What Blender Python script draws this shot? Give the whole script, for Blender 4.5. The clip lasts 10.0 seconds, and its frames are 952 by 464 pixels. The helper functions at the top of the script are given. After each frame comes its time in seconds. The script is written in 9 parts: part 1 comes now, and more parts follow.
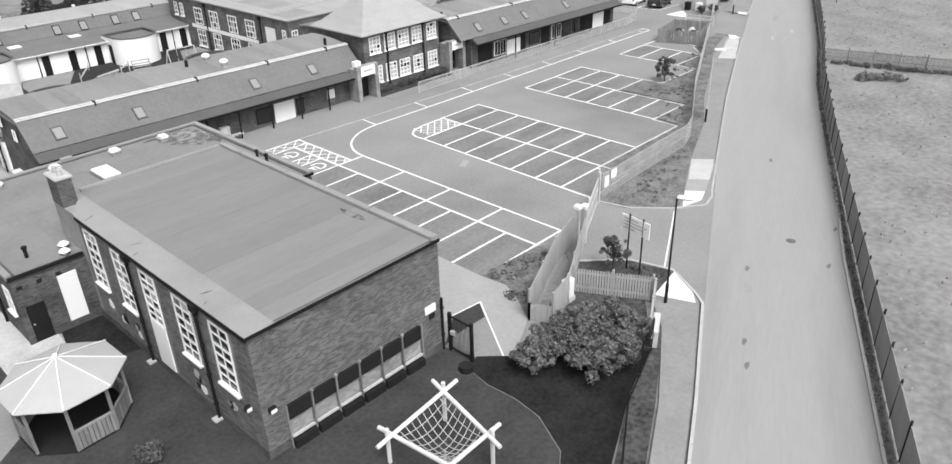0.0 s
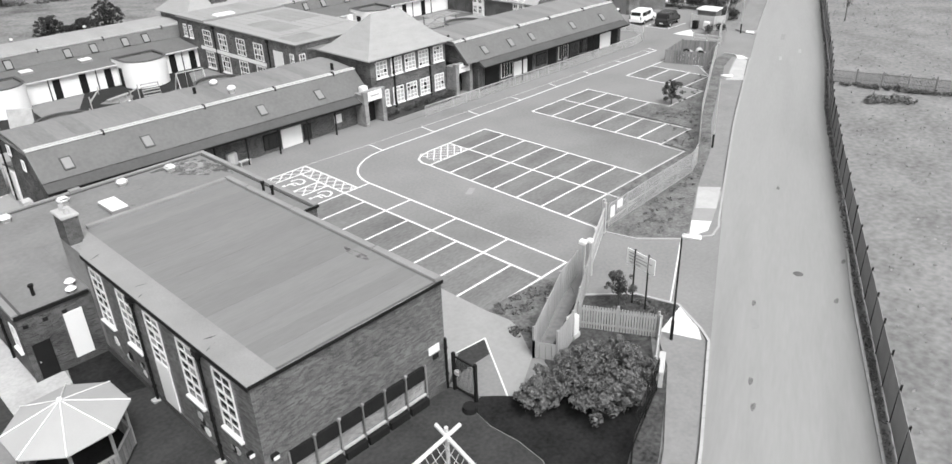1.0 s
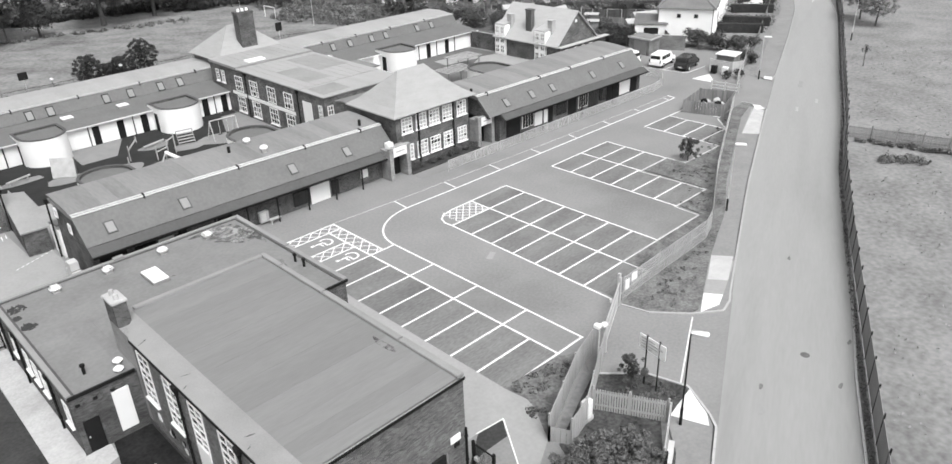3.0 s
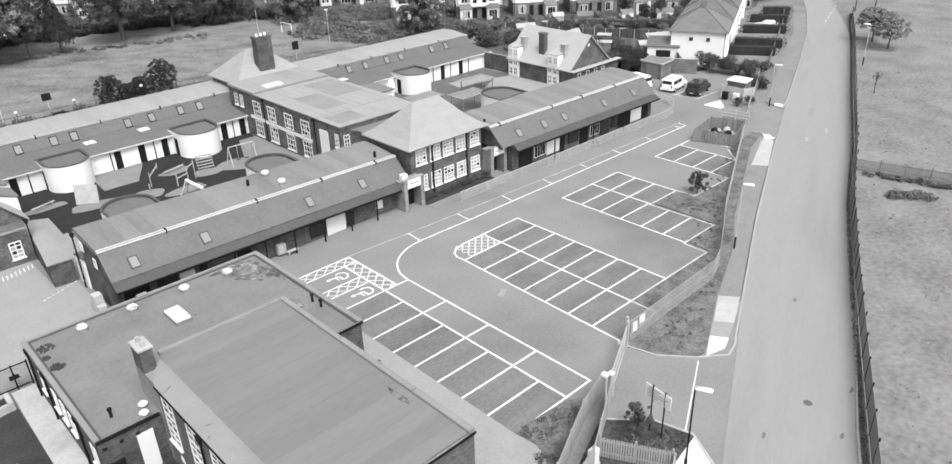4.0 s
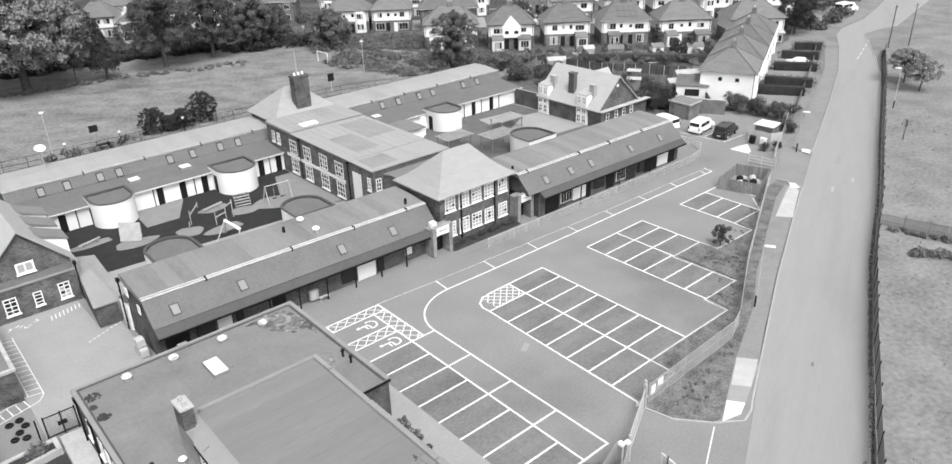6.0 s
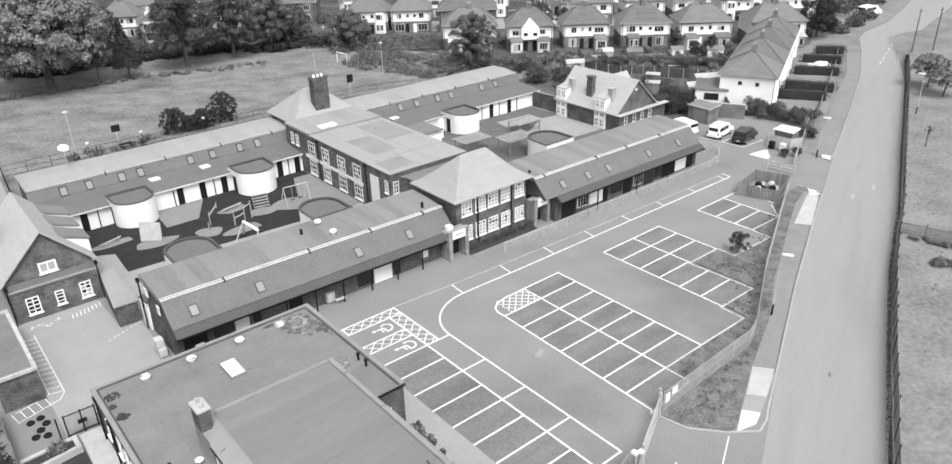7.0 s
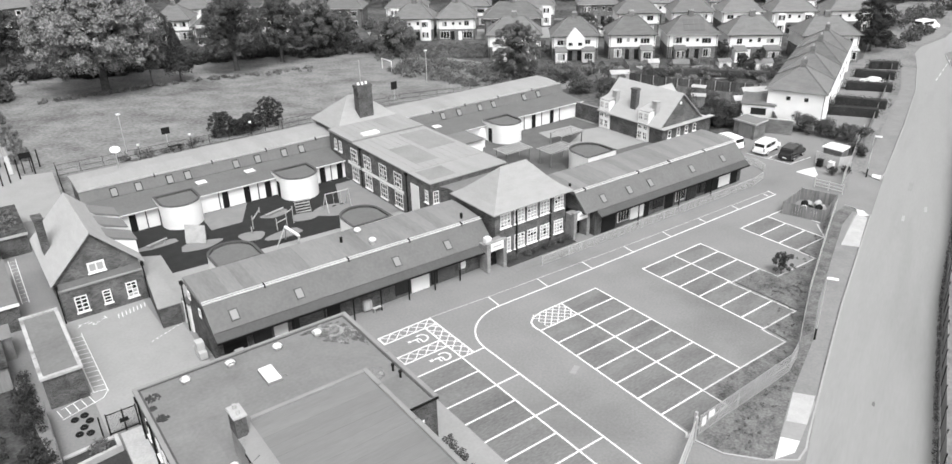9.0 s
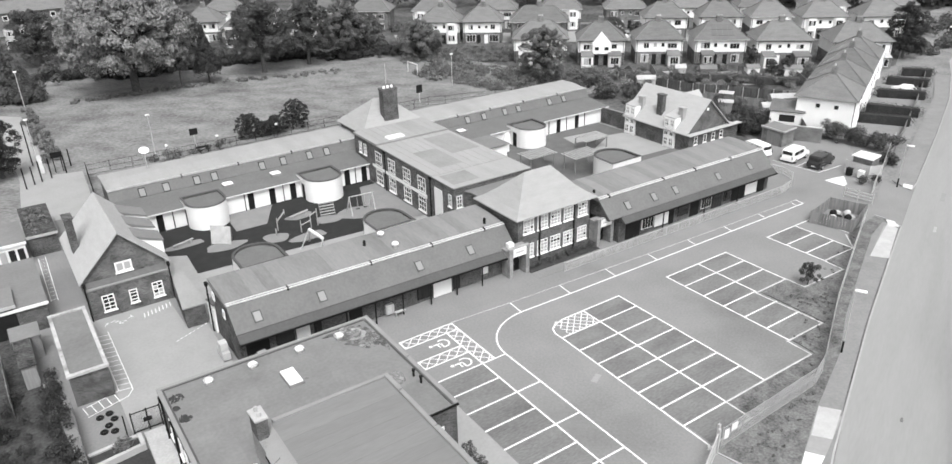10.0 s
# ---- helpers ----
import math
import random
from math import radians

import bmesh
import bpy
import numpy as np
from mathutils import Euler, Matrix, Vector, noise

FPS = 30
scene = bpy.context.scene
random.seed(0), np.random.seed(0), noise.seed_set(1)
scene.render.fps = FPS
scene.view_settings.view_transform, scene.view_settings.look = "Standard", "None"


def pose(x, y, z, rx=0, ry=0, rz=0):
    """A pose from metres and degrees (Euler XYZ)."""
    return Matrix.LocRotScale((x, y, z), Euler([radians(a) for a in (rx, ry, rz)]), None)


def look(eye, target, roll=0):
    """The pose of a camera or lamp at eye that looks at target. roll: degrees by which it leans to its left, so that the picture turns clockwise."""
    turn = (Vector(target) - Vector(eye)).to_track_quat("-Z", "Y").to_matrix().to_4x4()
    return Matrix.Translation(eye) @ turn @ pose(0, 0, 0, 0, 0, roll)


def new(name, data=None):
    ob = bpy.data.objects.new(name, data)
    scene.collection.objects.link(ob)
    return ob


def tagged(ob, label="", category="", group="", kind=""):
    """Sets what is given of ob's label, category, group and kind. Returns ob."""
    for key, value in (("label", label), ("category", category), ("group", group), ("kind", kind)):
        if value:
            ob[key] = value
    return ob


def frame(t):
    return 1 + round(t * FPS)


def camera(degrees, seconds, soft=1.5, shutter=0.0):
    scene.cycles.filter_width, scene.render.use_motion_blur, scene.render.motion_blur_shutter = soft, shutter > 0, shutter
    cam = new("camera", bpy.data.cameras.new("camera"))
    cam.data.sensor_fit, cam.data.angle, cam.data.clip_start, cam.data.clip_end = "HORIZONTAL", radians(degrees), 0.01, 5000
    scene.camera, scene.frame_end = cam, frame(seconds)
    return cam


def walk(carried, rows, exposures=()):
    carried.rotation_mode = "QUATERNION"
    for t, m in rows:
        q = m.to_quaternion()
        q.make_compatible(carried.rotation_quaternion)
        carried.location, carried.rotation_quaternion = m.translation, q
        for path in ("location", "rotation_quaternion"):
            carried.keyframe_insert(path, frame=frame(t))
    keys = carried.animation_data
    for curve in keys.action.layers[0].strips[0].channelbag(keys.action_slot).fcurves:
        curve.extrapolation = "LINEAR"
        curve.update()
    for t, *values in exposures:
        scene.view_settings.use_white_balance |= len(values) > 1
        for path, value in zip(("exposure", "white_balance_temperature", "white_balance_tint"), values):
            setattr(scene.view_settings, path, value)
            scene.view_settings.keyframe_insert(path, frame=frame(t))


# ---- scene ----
cam = camera(64.9, 10.0)
PATH = [
    (0, (-30.675, -38.745, 21.832), (-29.4, -37.527, 20.89), -1.7),
    (0.5, (-30.026, -38.392, 22.242), (-28.756, -37.159, 21.311), -2.1),
    (1, (-29.941, -38.455, 23.09), (-28.675, -37.212, 22.168), -2.1),
    (1.5, (-29.87, -38.572, 24.176), (-28.611, -37.32, 23.256), -2.1),
    (2, (-29.855, -38.565, 25.39), (-28.604, -37.303, 24.472), -2.1),
    (2.5, (-29.95, -38.53, 26.655), (-28.706, -37.256, 25.744), -2.1),
    (4, (-29.884, -38.499, 31.451), (-28.67, -37.194, 30.545), -1.9),
    (4.5, (-29.889, -38.595, 32.915), (-28.685, -37.274, 32.017), -1.8),
    (5, (-29.867, -38.736, 34.346), (-28.673, -37.402, 33.454), -1.8),
    (5.5, (-29.84, -38.808, 35.276), (-28.658, -37.459, 34.391), -1.7),
    (7, (-29.703, -38.81, 36.323), (-28.571, -37.418, 35.44), -1.6),
    (7.5, (-29.627, -38.779, 36.466), (-28.513, -37.371, 35.587), -1.6),
    (8, (-29.527, -38.745, 36.658), (-28.432, -37.319, 35.782), -1.6),
    (8.5, (-29.472, -38.687, 36.851), (-28.398, -37.244, 35.978), -1.5),
    (9, (-29.399, -38.644, 36.954), (-28.346, -37.182, 36.085), -1.4),
    (9.5, (-29.311, -38.571, 37.063), (-28.282, -37.09, 36.197), -1.4),
    (10, (-29.234, -38.484, 37.168), (-28.23, -36.984, 36.306), -1.4),
]
walk(cam, [(t, look(e, a, r)) for t, e, a, r in PATH])

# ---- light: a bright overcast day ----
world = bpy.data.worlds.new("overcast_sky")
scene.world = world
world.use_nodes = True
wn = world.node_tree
sky = wn.nodes.new("ShaderNodeTexSky")
sky.sky_type, sky.sun_disc = "NISHITA", False
sky.sun_elevation, sky.sun_rotation = radians(58), radians(199)
sky.air_density, sky.dust_density = 1.0, 4.0
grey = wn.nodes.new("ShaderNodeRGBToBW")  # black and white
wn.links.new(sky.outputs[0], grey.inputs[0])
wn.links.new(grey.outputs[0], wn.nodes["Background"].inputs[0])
wn.nodes["Background"].inputs[1].default_value = 0.158
sun = new("sun", bpy.data.lights.new("sun", "SUN"))
sun.data.energy, sun.data.angle = 1.2, radians(24)
sun.matrix_world = look((-14, -40, 68), (0, 0, 0))
scene.view_settings.exposure = 1.18


# ---- materials ----
def surface(name, value, spread=0.15, scale=0.6, fine=18.0, rough=0.85, bump=0.15, metal=0.0, stretch=(1, 1, 1), stain=0.0, each=0.0, turn=0.0):
    """A grey surface with variation at two scales, fine relief, and if wanted stains and a change from piece to piece."""
    m = bpy.data.materials.new(name)
    m.use_nodes = True
    t = m.node_tree
    b = t.nodes["Principled BSDF"]
    b.inputs["Roughness"].default_value, b.inputs["Metallic"].default_value = rough, metal
    b.inputs["Specular IOR Level"].default_value = 0.5 if rough < 0.7 else 0.22 if value > 0.07 else 0.1
    geo = t.nodes.new("ShaderNodeNewGeometry")
    sc = t.nodes.new("ShaderNodeVectorMath")
    sc.operation = "MULTIPLY"
    sc.inputs[1].default_value = stretch
    rot = t.nodes.new("ShaderNodeVectorRotate")
    rot.rotation_type = "Z_AXIS"
    rot.inputs["Angle"].default_value = radians(-turn)
    t.links.new(geo.outputs["Position"], rot.inputs["Vector"])
    t.links.new(rot.outputs[0], sc.inputs[0])
    def noise_tex(s, detail):
        n = t.nodes.new("ShaderNodeTexNoise")
        n.inputs["Scale"].default_value, n.inputs["Detail"].default_value = s, detail
        t.links.new(sc.outputs[0], n.inputs["Vector"])
        return n.outputs["Fac"]
    def calc(op, a, c):
        n = t.nodes.new("ShaderNodeMath")
        n.operation = op
        for k, v in enumerate((a, c)):
            if isinstance(v, (int, float)):
                n.inputs[k].default_value = v
            else:
                t.links.new(v, n.inputs[k])
        return n.outputs[0]
    big, small = noise_tex(scale, 4), noise_tex(fine, 3)
    v = calc("ADD", calc("MULTIPLY", calc("SUBTRACT", big, 0.5), 4.0 * spread), calc("MULTIPLY", calc("SUBTRACT", small, 0.5), 4.0 * spread))
    if stain:
        s = noise_tex(scale * 0.31, 6)
        r = t.nodes.new("ShaderNodeMapRange")
        r.inputs[1].default_value, r.inputs[2].default_value, r.inputs[3].default_value, r.inputs[4].default_value = 0.52, 0.7, 0.0, -stain
        t.links.new(s, r.inputs[0])
        v = calc("ADD", v, r.outputs[0])
    if each:
        o = t.nodes.new("ShaderNodeObjectInfo")
        v = calc("ADD", v, calc("MULTIPLY", calc("SUBTRACT", o.outputs["Random"], 0.5), 2 * each))
    v = calc("MULTIPLY", calc("ADD", v, 1.0), value)
    c = t.nodes.new("ShaderNodeCombineColor")
    for k in range(3):
        t.links.new(v, c.inputs[k])
    t.links.new(c.outputs[0], b.inputs["Base Color"])
    if bump:
        bp = t.nodes.new("ShaderNodeBump")
        bp.inputs["Strength"].default_value, bp.inputs["Distance"].default_value = bump, 0.05
        t.links.new(small, bp.inputs["Height"])
        t.links.new(bp.outputs[0], b.inputs["Normal"])
    return m


def patchy(m, scale=1.6, most=0.85):
    """Lets a stain thin out unevenly."""
    t = m.node_tree
    n, r = t.nodes.new("ShaderNodeTexNoise"), t.nodes.new("ShaderNodeMapRange")
    geo = t.nodes.new("ShaderNodeNewGeometry")
    n.inputs["Scale"].default_value, n.inputs["Detail"].default_value = scale, 6
    r.inputs[1].default_value, r.inputs[2].default_value, r.inputs[4].default_value = 0.42, 0.62, most
    t.links.new(geo.outputs["Position"], n.inputs["Vector"])
    t.links.new(n.outputs["Fac"], r.inputs[0])
    t.links.new(r.outputs[0], t.nodes["Principled BSDF"].inputs["Alpha"])
    return m


def brickwork(name, value, mortar, spread=0.25, low=0.7):
    """Brick courses of 225 by 75 mm with recessed joints, for walls along x or y."""
    m = bpy.data.materials.new(name)
    m.use_nodes = True
    t = m.node_tree
    b = t.nodes["Principled BSDF"]
    b.inputs["Roughness"].default_value, b.inputs["Specular IOR Level"].default_value = 0.9, 0.15
    geo, sep = t.nodes.new("ShaderNodeNewGeometry"), t.nodes.new("ShaderNodeSeparateXYZ")
    t.links.new(geo.outputs["Position"], sep.inputs[0])
    add, com = t.nodes.new("ShaderNodeMath"), t.nodes.new("ShaderNodeCombineXYZ")
    t.links.new(sep.outputs[0], add.inputs[0])
    t.links.new(sep.outputs[1], add.inputs[1])
    t.links.new(add.outputs[0], com.inputs[0])
    t.links.new(sep.outputs[2], com.inputs[1])
    br = t.nodes.new("ShaderNodeTexBrick")
    br.inputs["Scale"].default_value = 1.0
    br.inputs["Brick Width"].default_value, br.inputs["Row Height"].default_value = 0.225, 0.075
    br.inputs["Mortar Size"].default_value, br.inputs["Bias"].default_value = 0.008, -0.1
    br.inputs["Color1"].default_value = (value * (1 - spread),) * 3 + (1,)
    br.inputs["Color2"].default_value = (value * (1 + spread),) * 3 + (1,)
    br.inputs["Mortar"].default_value = (mortar,) * 3 + (1,)
    t.links.new(com.outputs[0], br.inputs["Vector"])
    n = t.nodes.new("ShaderNodeTexNoise")
    n.inputs["Scale"].default_value, n.inputs["Detail"].default_value = 0.8, 6
    t.links.new(geo.outputs["Position"], n.inputs["Vector"])
    r = t.nodes.new("ShaderNodeMapRange")
    r.inputs[1].default_value, r.inputs[2].default_value, r.inputs[3].default_value, r.inputs[4].default_value = 0.3, 0.7, low, 1.25
    t.links.new(n.outputs["Fac"], r.inputs[0])
    mix = t.nodes.new("ShaderNodeMix")
    mix.data_type, mix.blend_type = "RGBA", "MULTIPLY"
    mix.inputs["Factor"].default_value = 1.0
    t.links.new(br.outputs["Color"], mix.inputs["A"])
    t.links.new(r.outputs[0], mix.inputs["B"])
    t.links.new(mix.outputs["Result"], b.inputs["Base Color"])
    bp = t.nodes.new("ShaderNodeBump")
    bp.inputs["Strength"].default_value, bp.inputs["Distance"].default_value, bp.invert = 0.2, 0.008, True
    t.links.new(br.outputs["Fac"], bp.inputs["Height"])
    t.links.new(bp.outputs[0], b.inputs["Normal"])
    return m


def glass(name, value):
    m = bpy.data.materials.new(name)
    m.use_nodes = True
    b = m.node_tree.nodes["Principled BSDF"]
    b.inputs["Base Color"].default_value = (value, value, value, 1)
    b.inputs["Roughness"].default_value, b.inputs["Specular IOR Level"].default_value = 0.08, 0.6
    return m


GRASS = surface("dry_grass", 0.152, 0.26, 0.2, 2.2, 0.95, 0.4, stain=0.15)
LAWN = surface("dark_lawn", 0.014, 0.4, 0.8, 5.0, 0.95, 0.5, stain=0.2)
MEADOW = surface("mown_meadow", 0.145, 0.32, 0.3, 2.4, 0.95, 0.4, stain=0.35, stretch=(0.7, 1, 1), turn=-42)
WEEDS = surface("dark_weedy_strip", 0.05, 0.5, 0.9, 5.0, 0.95, 0.6, stain=0.3)
ROUGH = surface("rough_dark_grass", 0.045, 0.5, 0.7, 4.0, 0.95, 0.6, stain=0.4)
VERGE = surface("weedy_verge", 0.11, 0.4, 0.9, 5.0, 0.95, 0.6, stain=0.3)
ROAD = surface("worn_asphalt_road", 0.208, 0.045, 0.9, 6.0, 0.58, 0.1, stretch=(0.12, 1, 1), stain=0.14, turn=22.6)
PAVING = surface("asphalt_pavement", 0.172, 0.1, 0.5, 5.0, 0.9, 0.1, stain=0.08)
TARMAC = surface("car_park_tarmac", 0.172, 0.1, 0.2, 5.0, 0.9, 0.12, stain=0.22)
BAYS = surface("older_bay_tarmac", 0.13, 0.2, 0.5, 6.0, 0.9, 0.12, stain=0.35, stretch=(0.45, 1.2, 1))
PALE = surface("pale_concrete_path", 0.235, 0.05, 0.5, 4.0, 0.9, 0.1, stain=0.06)
WHITE_PAD = surface("blister_paving", 0.52, 0.06, 1.5, 20.0, 0.85, 0.3)
PAINT = surface("road_paint", 0.55, 0.1, 1.2, 25.0, 0.8, 0.05, stain=0.12)
THIN_PAINT = surface("faded_road_paint", 0.4, 0.15, 1.2, 25.0, 0.85, 0.05, stain=0.2)
KERB = surface("kerb_stone", 0.3, 0.1, 1.5, 25.0, 0.9, 0.1, each=0.08)
RUBBER = surface("dark_rubber_play_surface", 0.024, 0.15, 0.8, 40.0, 0.9, 0.1)
RUBBER_LIGHT = surface("pale_rubber_patch", 0.17, 0.1, 0.8, 40.0, 0.9, 0.1)
YARD = surface("dark_wet_yard", 0.036, 0.25, 0.6, 5.0, 0.75, 0.1, stain=0.1)
MULCH = surface("bark_mulch", 0.04, 0.25, 1.2, 30.0, 0.95, 0.5)
ROOF_FELT = surface("grey_roof_felt", 0.145, 0.08, 0.5, 4.0, 0.8, 0.05, stain=0.16, each=0.05)
ROOF_HALL = surface("hall_roof_felt", 0.143, 0.06, 0.35, 4.0, 0.8, 0.05, stretch=(0.25, 1.4, 1), stain=0.1, each=0.06)
ROOF_PATCH = surface("felt_repair", 0.195, 0.08, 0.5, 4.0, 0.8, 0.05, stain=0.15)
COURT = surface("dark_court_tarmac", 0.095, 0.15, 0.5, 6.0, 0.9, 0.1, stain=0.3)
SLABS = surface("pale_concrete_slabs", 0.33, 0.1, 0.9, 6.0, 0.9, 0.1, stain=0.2)
COPING = surface("felt_coping", 0.2, 0.08, 0.7, 15.0, 0.85, 0.06, stain=0.12)
ROOF_TOP = surface("wing_roof_membrane", 0.16, 0.1, 0.4, 4.0, 0.75, 0.05, stretch=(1.5, 0.3, 1), stain=0.2, each=0.11)
MANSARD = surface("mansard_sheet", 0.108, 0.09, 0.5, 4.0, 0.75, 0.05)
TILES = surface("pale_plain_tiles", 0.3, 0.06, 0.6, 4.0, 0.85, 0.3, stretch=(1, 1, 5))
TILES_GREY = surface("grey_plain_tiles", 0.24, 0.06, 0.6, 4.0, 0.85, 0.3, stretch=(1, 1, 5))
HOUSE_TILES = surface("house_roof_tiles", 0.098, 0.2, 0.5, 3.0, 0.42, 0.25, stretch=(1, 1, 5), each=0.2)
BRICK = brickwork("dark_red_brick", 0.072, 0.13, 0.42, 0.6)
MORTAR = surface("old_mortar", 0.2, 0.25, 0.7, 9.0, 0.95, 0.2)
MOSS = surface("mossy_felt", 0.05, 0.6, 1.2, 5.0, 0.95, 0.3)
BRICK_SCHOOL = brickwork("weathered_school_brick", 0.095, 0.15, 0.4, 0.6)
BRICK_PALE = brickwork("pale_brick", 0.2, 0.26)
BRICK_HOUSE = brickwork("house_brick", 0.13, 0.18)
PLINTH = brickwork("plinth_brick", 0.06, 0.1)
STONE = surface("pale_stone", 0.33, 0.12, 1.0, 20.0, 0.9, 0.15)
WHITE = surface("white_gloss_paint", 0.64, 0.03, 1.0, 20.0, 0.5, 0.02)
RENDER_WHITE = surface("white_wall_render", 0.68, 0.06, 0.5, 15.0, 0.85, 0.06, stain=0.06)
RENDER_GREY = surface("grey_wall_render", 0.4, 0.08, 0.5, 15.0, 0.85, 0.06)
BLACK = surface("black_metal_paint", 0.012, 0.2, 1.0, 20.0, 0.8, 0.02)
# Near-black: shade of openings painted flat, and plain dark things.
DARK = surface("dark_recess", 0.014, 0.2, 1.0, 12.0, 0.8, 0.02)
STEEL = surface("galvanised_steel", 0.42, 0.1, 1.5, 30.0, 0.5, 0.02, metal=0.3)
FENCE_WOOD = surface("weathered_fence_wood", 0.17, 0.2, 1.0, 18.0, 0.9, 0.2, stretch=(6, 6, 0.6), each=0.2)
GREY_WOOD = surface("weathered_grey_timber", 0.27, 0.15, 1.5, 25.0, 0.85, 0.1)
PALE_WOOD = surface("pale_timber", 0.45, 0.12, 1.5, 25.0, 0.8, 0.1)
ROPE = surface("pale_rope", 0.3, 0.12, 4.0, 40.0, 0.9, 0.1)
BARK = surface("bark", 0.07, 0.3, 2.0, 12.0, 0.95, 0.4)
GLASS = glass("dark_window_glass", 0.02)
ROOF_PALE = surface("rear_roof_membrane", 0.235, 0.06, 0.4, 4.0, 0.75, 0.05, stretch=(1.5, 0.3, 1), stain=0.15, each=0.04)
ROOF_GLASS = glass("dull_roof_glass", 0.2)
CANOPY = surface("dark_eave_sheet", 0.068, 0.08, 0.5, 4.0, 0.8, 0.05)
TRIM = surface("pale_roof_trim", 0.5, 0.06, 1.0, 6.0, 0.7, 0.02)
GLASS_PALE = glass("window_with_pale_blind", 0.32)
CAR_WHITE = glass("white_car_paint", 0.75)
CAR_BLACK = glass("black_car_paint", 0.02)
CAR_GREY = glass("silver_car_paint", 0.35)
FABRIC = surface("pale_canopy_fabric", 0.28, 0.05, 0.8, 30.0, 0.85, 0.05)


# ---- mesh helpers ----
def box(bm, x0, y0, z0, x1, y1, z1):
    v = [bm.verts.new(p) for p in ((x0, y0, z0), (x1, y0, z0), (x1, y1, z0), (x0, y1, z0), (x0, y0, z1), (x1, y0, z1), (x1, y1, z1), (x0, y1, z1))]
    for f in ((3, 2, 1, 0), (4, 5, 6, 7), (0, 1, 5, 4), (1, 2, 6, 5), (2, 3, 7, 6), (3, 0, 4, 7)):
        bm.faces.new([v[i] for i in f])
    return bm


def prism(bm, poly, z0, z1, top=None):
    """An upright body on a plan given anticlockwise; top: its own plan for the upper face."""
    a = [bm.verts.new((*p[:2], z0)) for p in poly]
    c = [bm.verts.new((*p[:2], p[2] if len(p) > 2 else z1)) for p in (top or poly)]
    n = len(a)
    bm.faces.new(a[::-1])
    bm.faces.new(c)
    for i in range(n):
        bm.faces.new((a[i], a[(i + 1) % n], c[(i + 1) % n], c[i]))
    return bm


def solid(bm, verts, faces):
    v = [bm.verts.new(p) for p in verts]
    for f in faces:
        bm.faces.new([v[i] for i in f])
    return bm


def rod(bm, p, q, r, r2=None, n=8):
    """A round bar from p to q."""
    p, q = Vector(p), Vector(q)
    m = (q - p).to_track_quat("Z", "Y").to_matrix()
    r2 = r if r2 is None else r2
    a, c = [], []
    for i in range(n):
        w = Vector((math.cos(2 * math.pi * i / n), math.sin(2 * math.pi * i / n), 0))
        a.append(bm.verts.new(p + m @ (w * r)))
        c.append(bm.verts.new(q + m @ (w * r2)))
    bm.faces.new(a[::-1])
    bm.faces.new(c)
    for i in range(n):
        bm.faces.new((a[i], a[(i + 1) % n], c[(i + 1) % n], c[i]))
    return bm


def beam(bm, p, q, w, z0, z1):
    """A straight upright slab of width w over the plan line p to q."""
    d = Vector((q[0] - p[0], q[1] - p[1], 0)).normalized()
    s = Vector((-d.y, d.x, 0)) * w / 2
    c = [(p[0] - s.x, p[1] - s.y), (q[0] - s.x, q[1] - s.y), (q[0] + s.x, q[1] + s.y), (p[0] + s.x, p[1] + s.y)]
    return prism(bm, c, z0, z1)


ROOTS = {}


def thing(name, at=(0, 0, 0), label="", category="", group="", kind="", turn=0):
    ob = new(name)
    ob.empty_display_size = 0.3
    ob.matrix_basis = pose(*at, 0, 0, turn)
    ROOTS[ob.name] = ob.matrix_basis.inverted()
    return tagged(ob, label, category, group, kind)


def root_of(ob):
    while ob.parent:
        ob = ob.parent
    return ob


def link_mesh(name, me, parent, label=""):
    ob = new(name, me)
    if parent:
        ob.parent = parent
    return tagged(ob, label)


def part(name, bm, material, parent=None, label="", smooth=False):
    """Links a bmesh, modelled in the world, as one mesh under a thing or part."""
    me = bpy.data.meshes.new(name)
    bm.normal_update()
    bm.to_mesh(me)
    bm.free()
    me.materials.append(material)
    if smooth:
        for p in me.polygons:
            p.use_smooth = True
    if parent:
        me.transform(ROOTS.get(root_of(parent).name, Matrix()))
    return link_mesh(name, me, parent, label)


def B():
    return bmesh.new()


def bevelled(bm, w=0.03):
    bmesh.ops.bevel(bm, geom=list(bm.edges), offset=w, segments=2, affect="EDGES", clamp_overlap=True)
    return bm


def sheet(name, poly, z, material, label, category):
    """A flat piece of ground 30 mm thick."""
    return tagged(part(name, prism(B(), poly, z - 0.03, z), material), label, category, kind="structure")


def stripe(bm, p, q, w=0.16, z=0.008):
    z += 0.0004 * (len(bm.verts) // 4 % 12)  # crossing lines lie one over another
    d = Vector((q[0] - p[0], q[1] - p[1], 0)).normalized()
    s, e = Vector((-d.y, d.x, 0)) * w / 2, d * w / 2
    c = [(p[0] - e.x - s.x, p[1] - e.y - s.y), (q[0] + e.x - s.x, q[1] + e.y - s.y), (q[0] + e.x + s.x, q[1] + e.y + s.y), (p[0] - e.x + s.x, p[1] - e.y + s.y)]
    return solid(bm, [(*v, z) for v in c], [(0, 1, 2, 3)])


def band(bm, x, y, r, a0, a1, w=0.125, z=0.008, n=18):
    """A painted arc as one strip."""
    v = [[bm.verts.new((x + q * math.cos(a), y + q * math.sin(a), z)) for q in (r - w / 2, r + w / 2)] for a in np.linspace(a0, a1, n)]
    for p, q in zip(v, v[1:]):
        bm.faces.new((p[0], p[1], q[1], q[0]))
    return bm


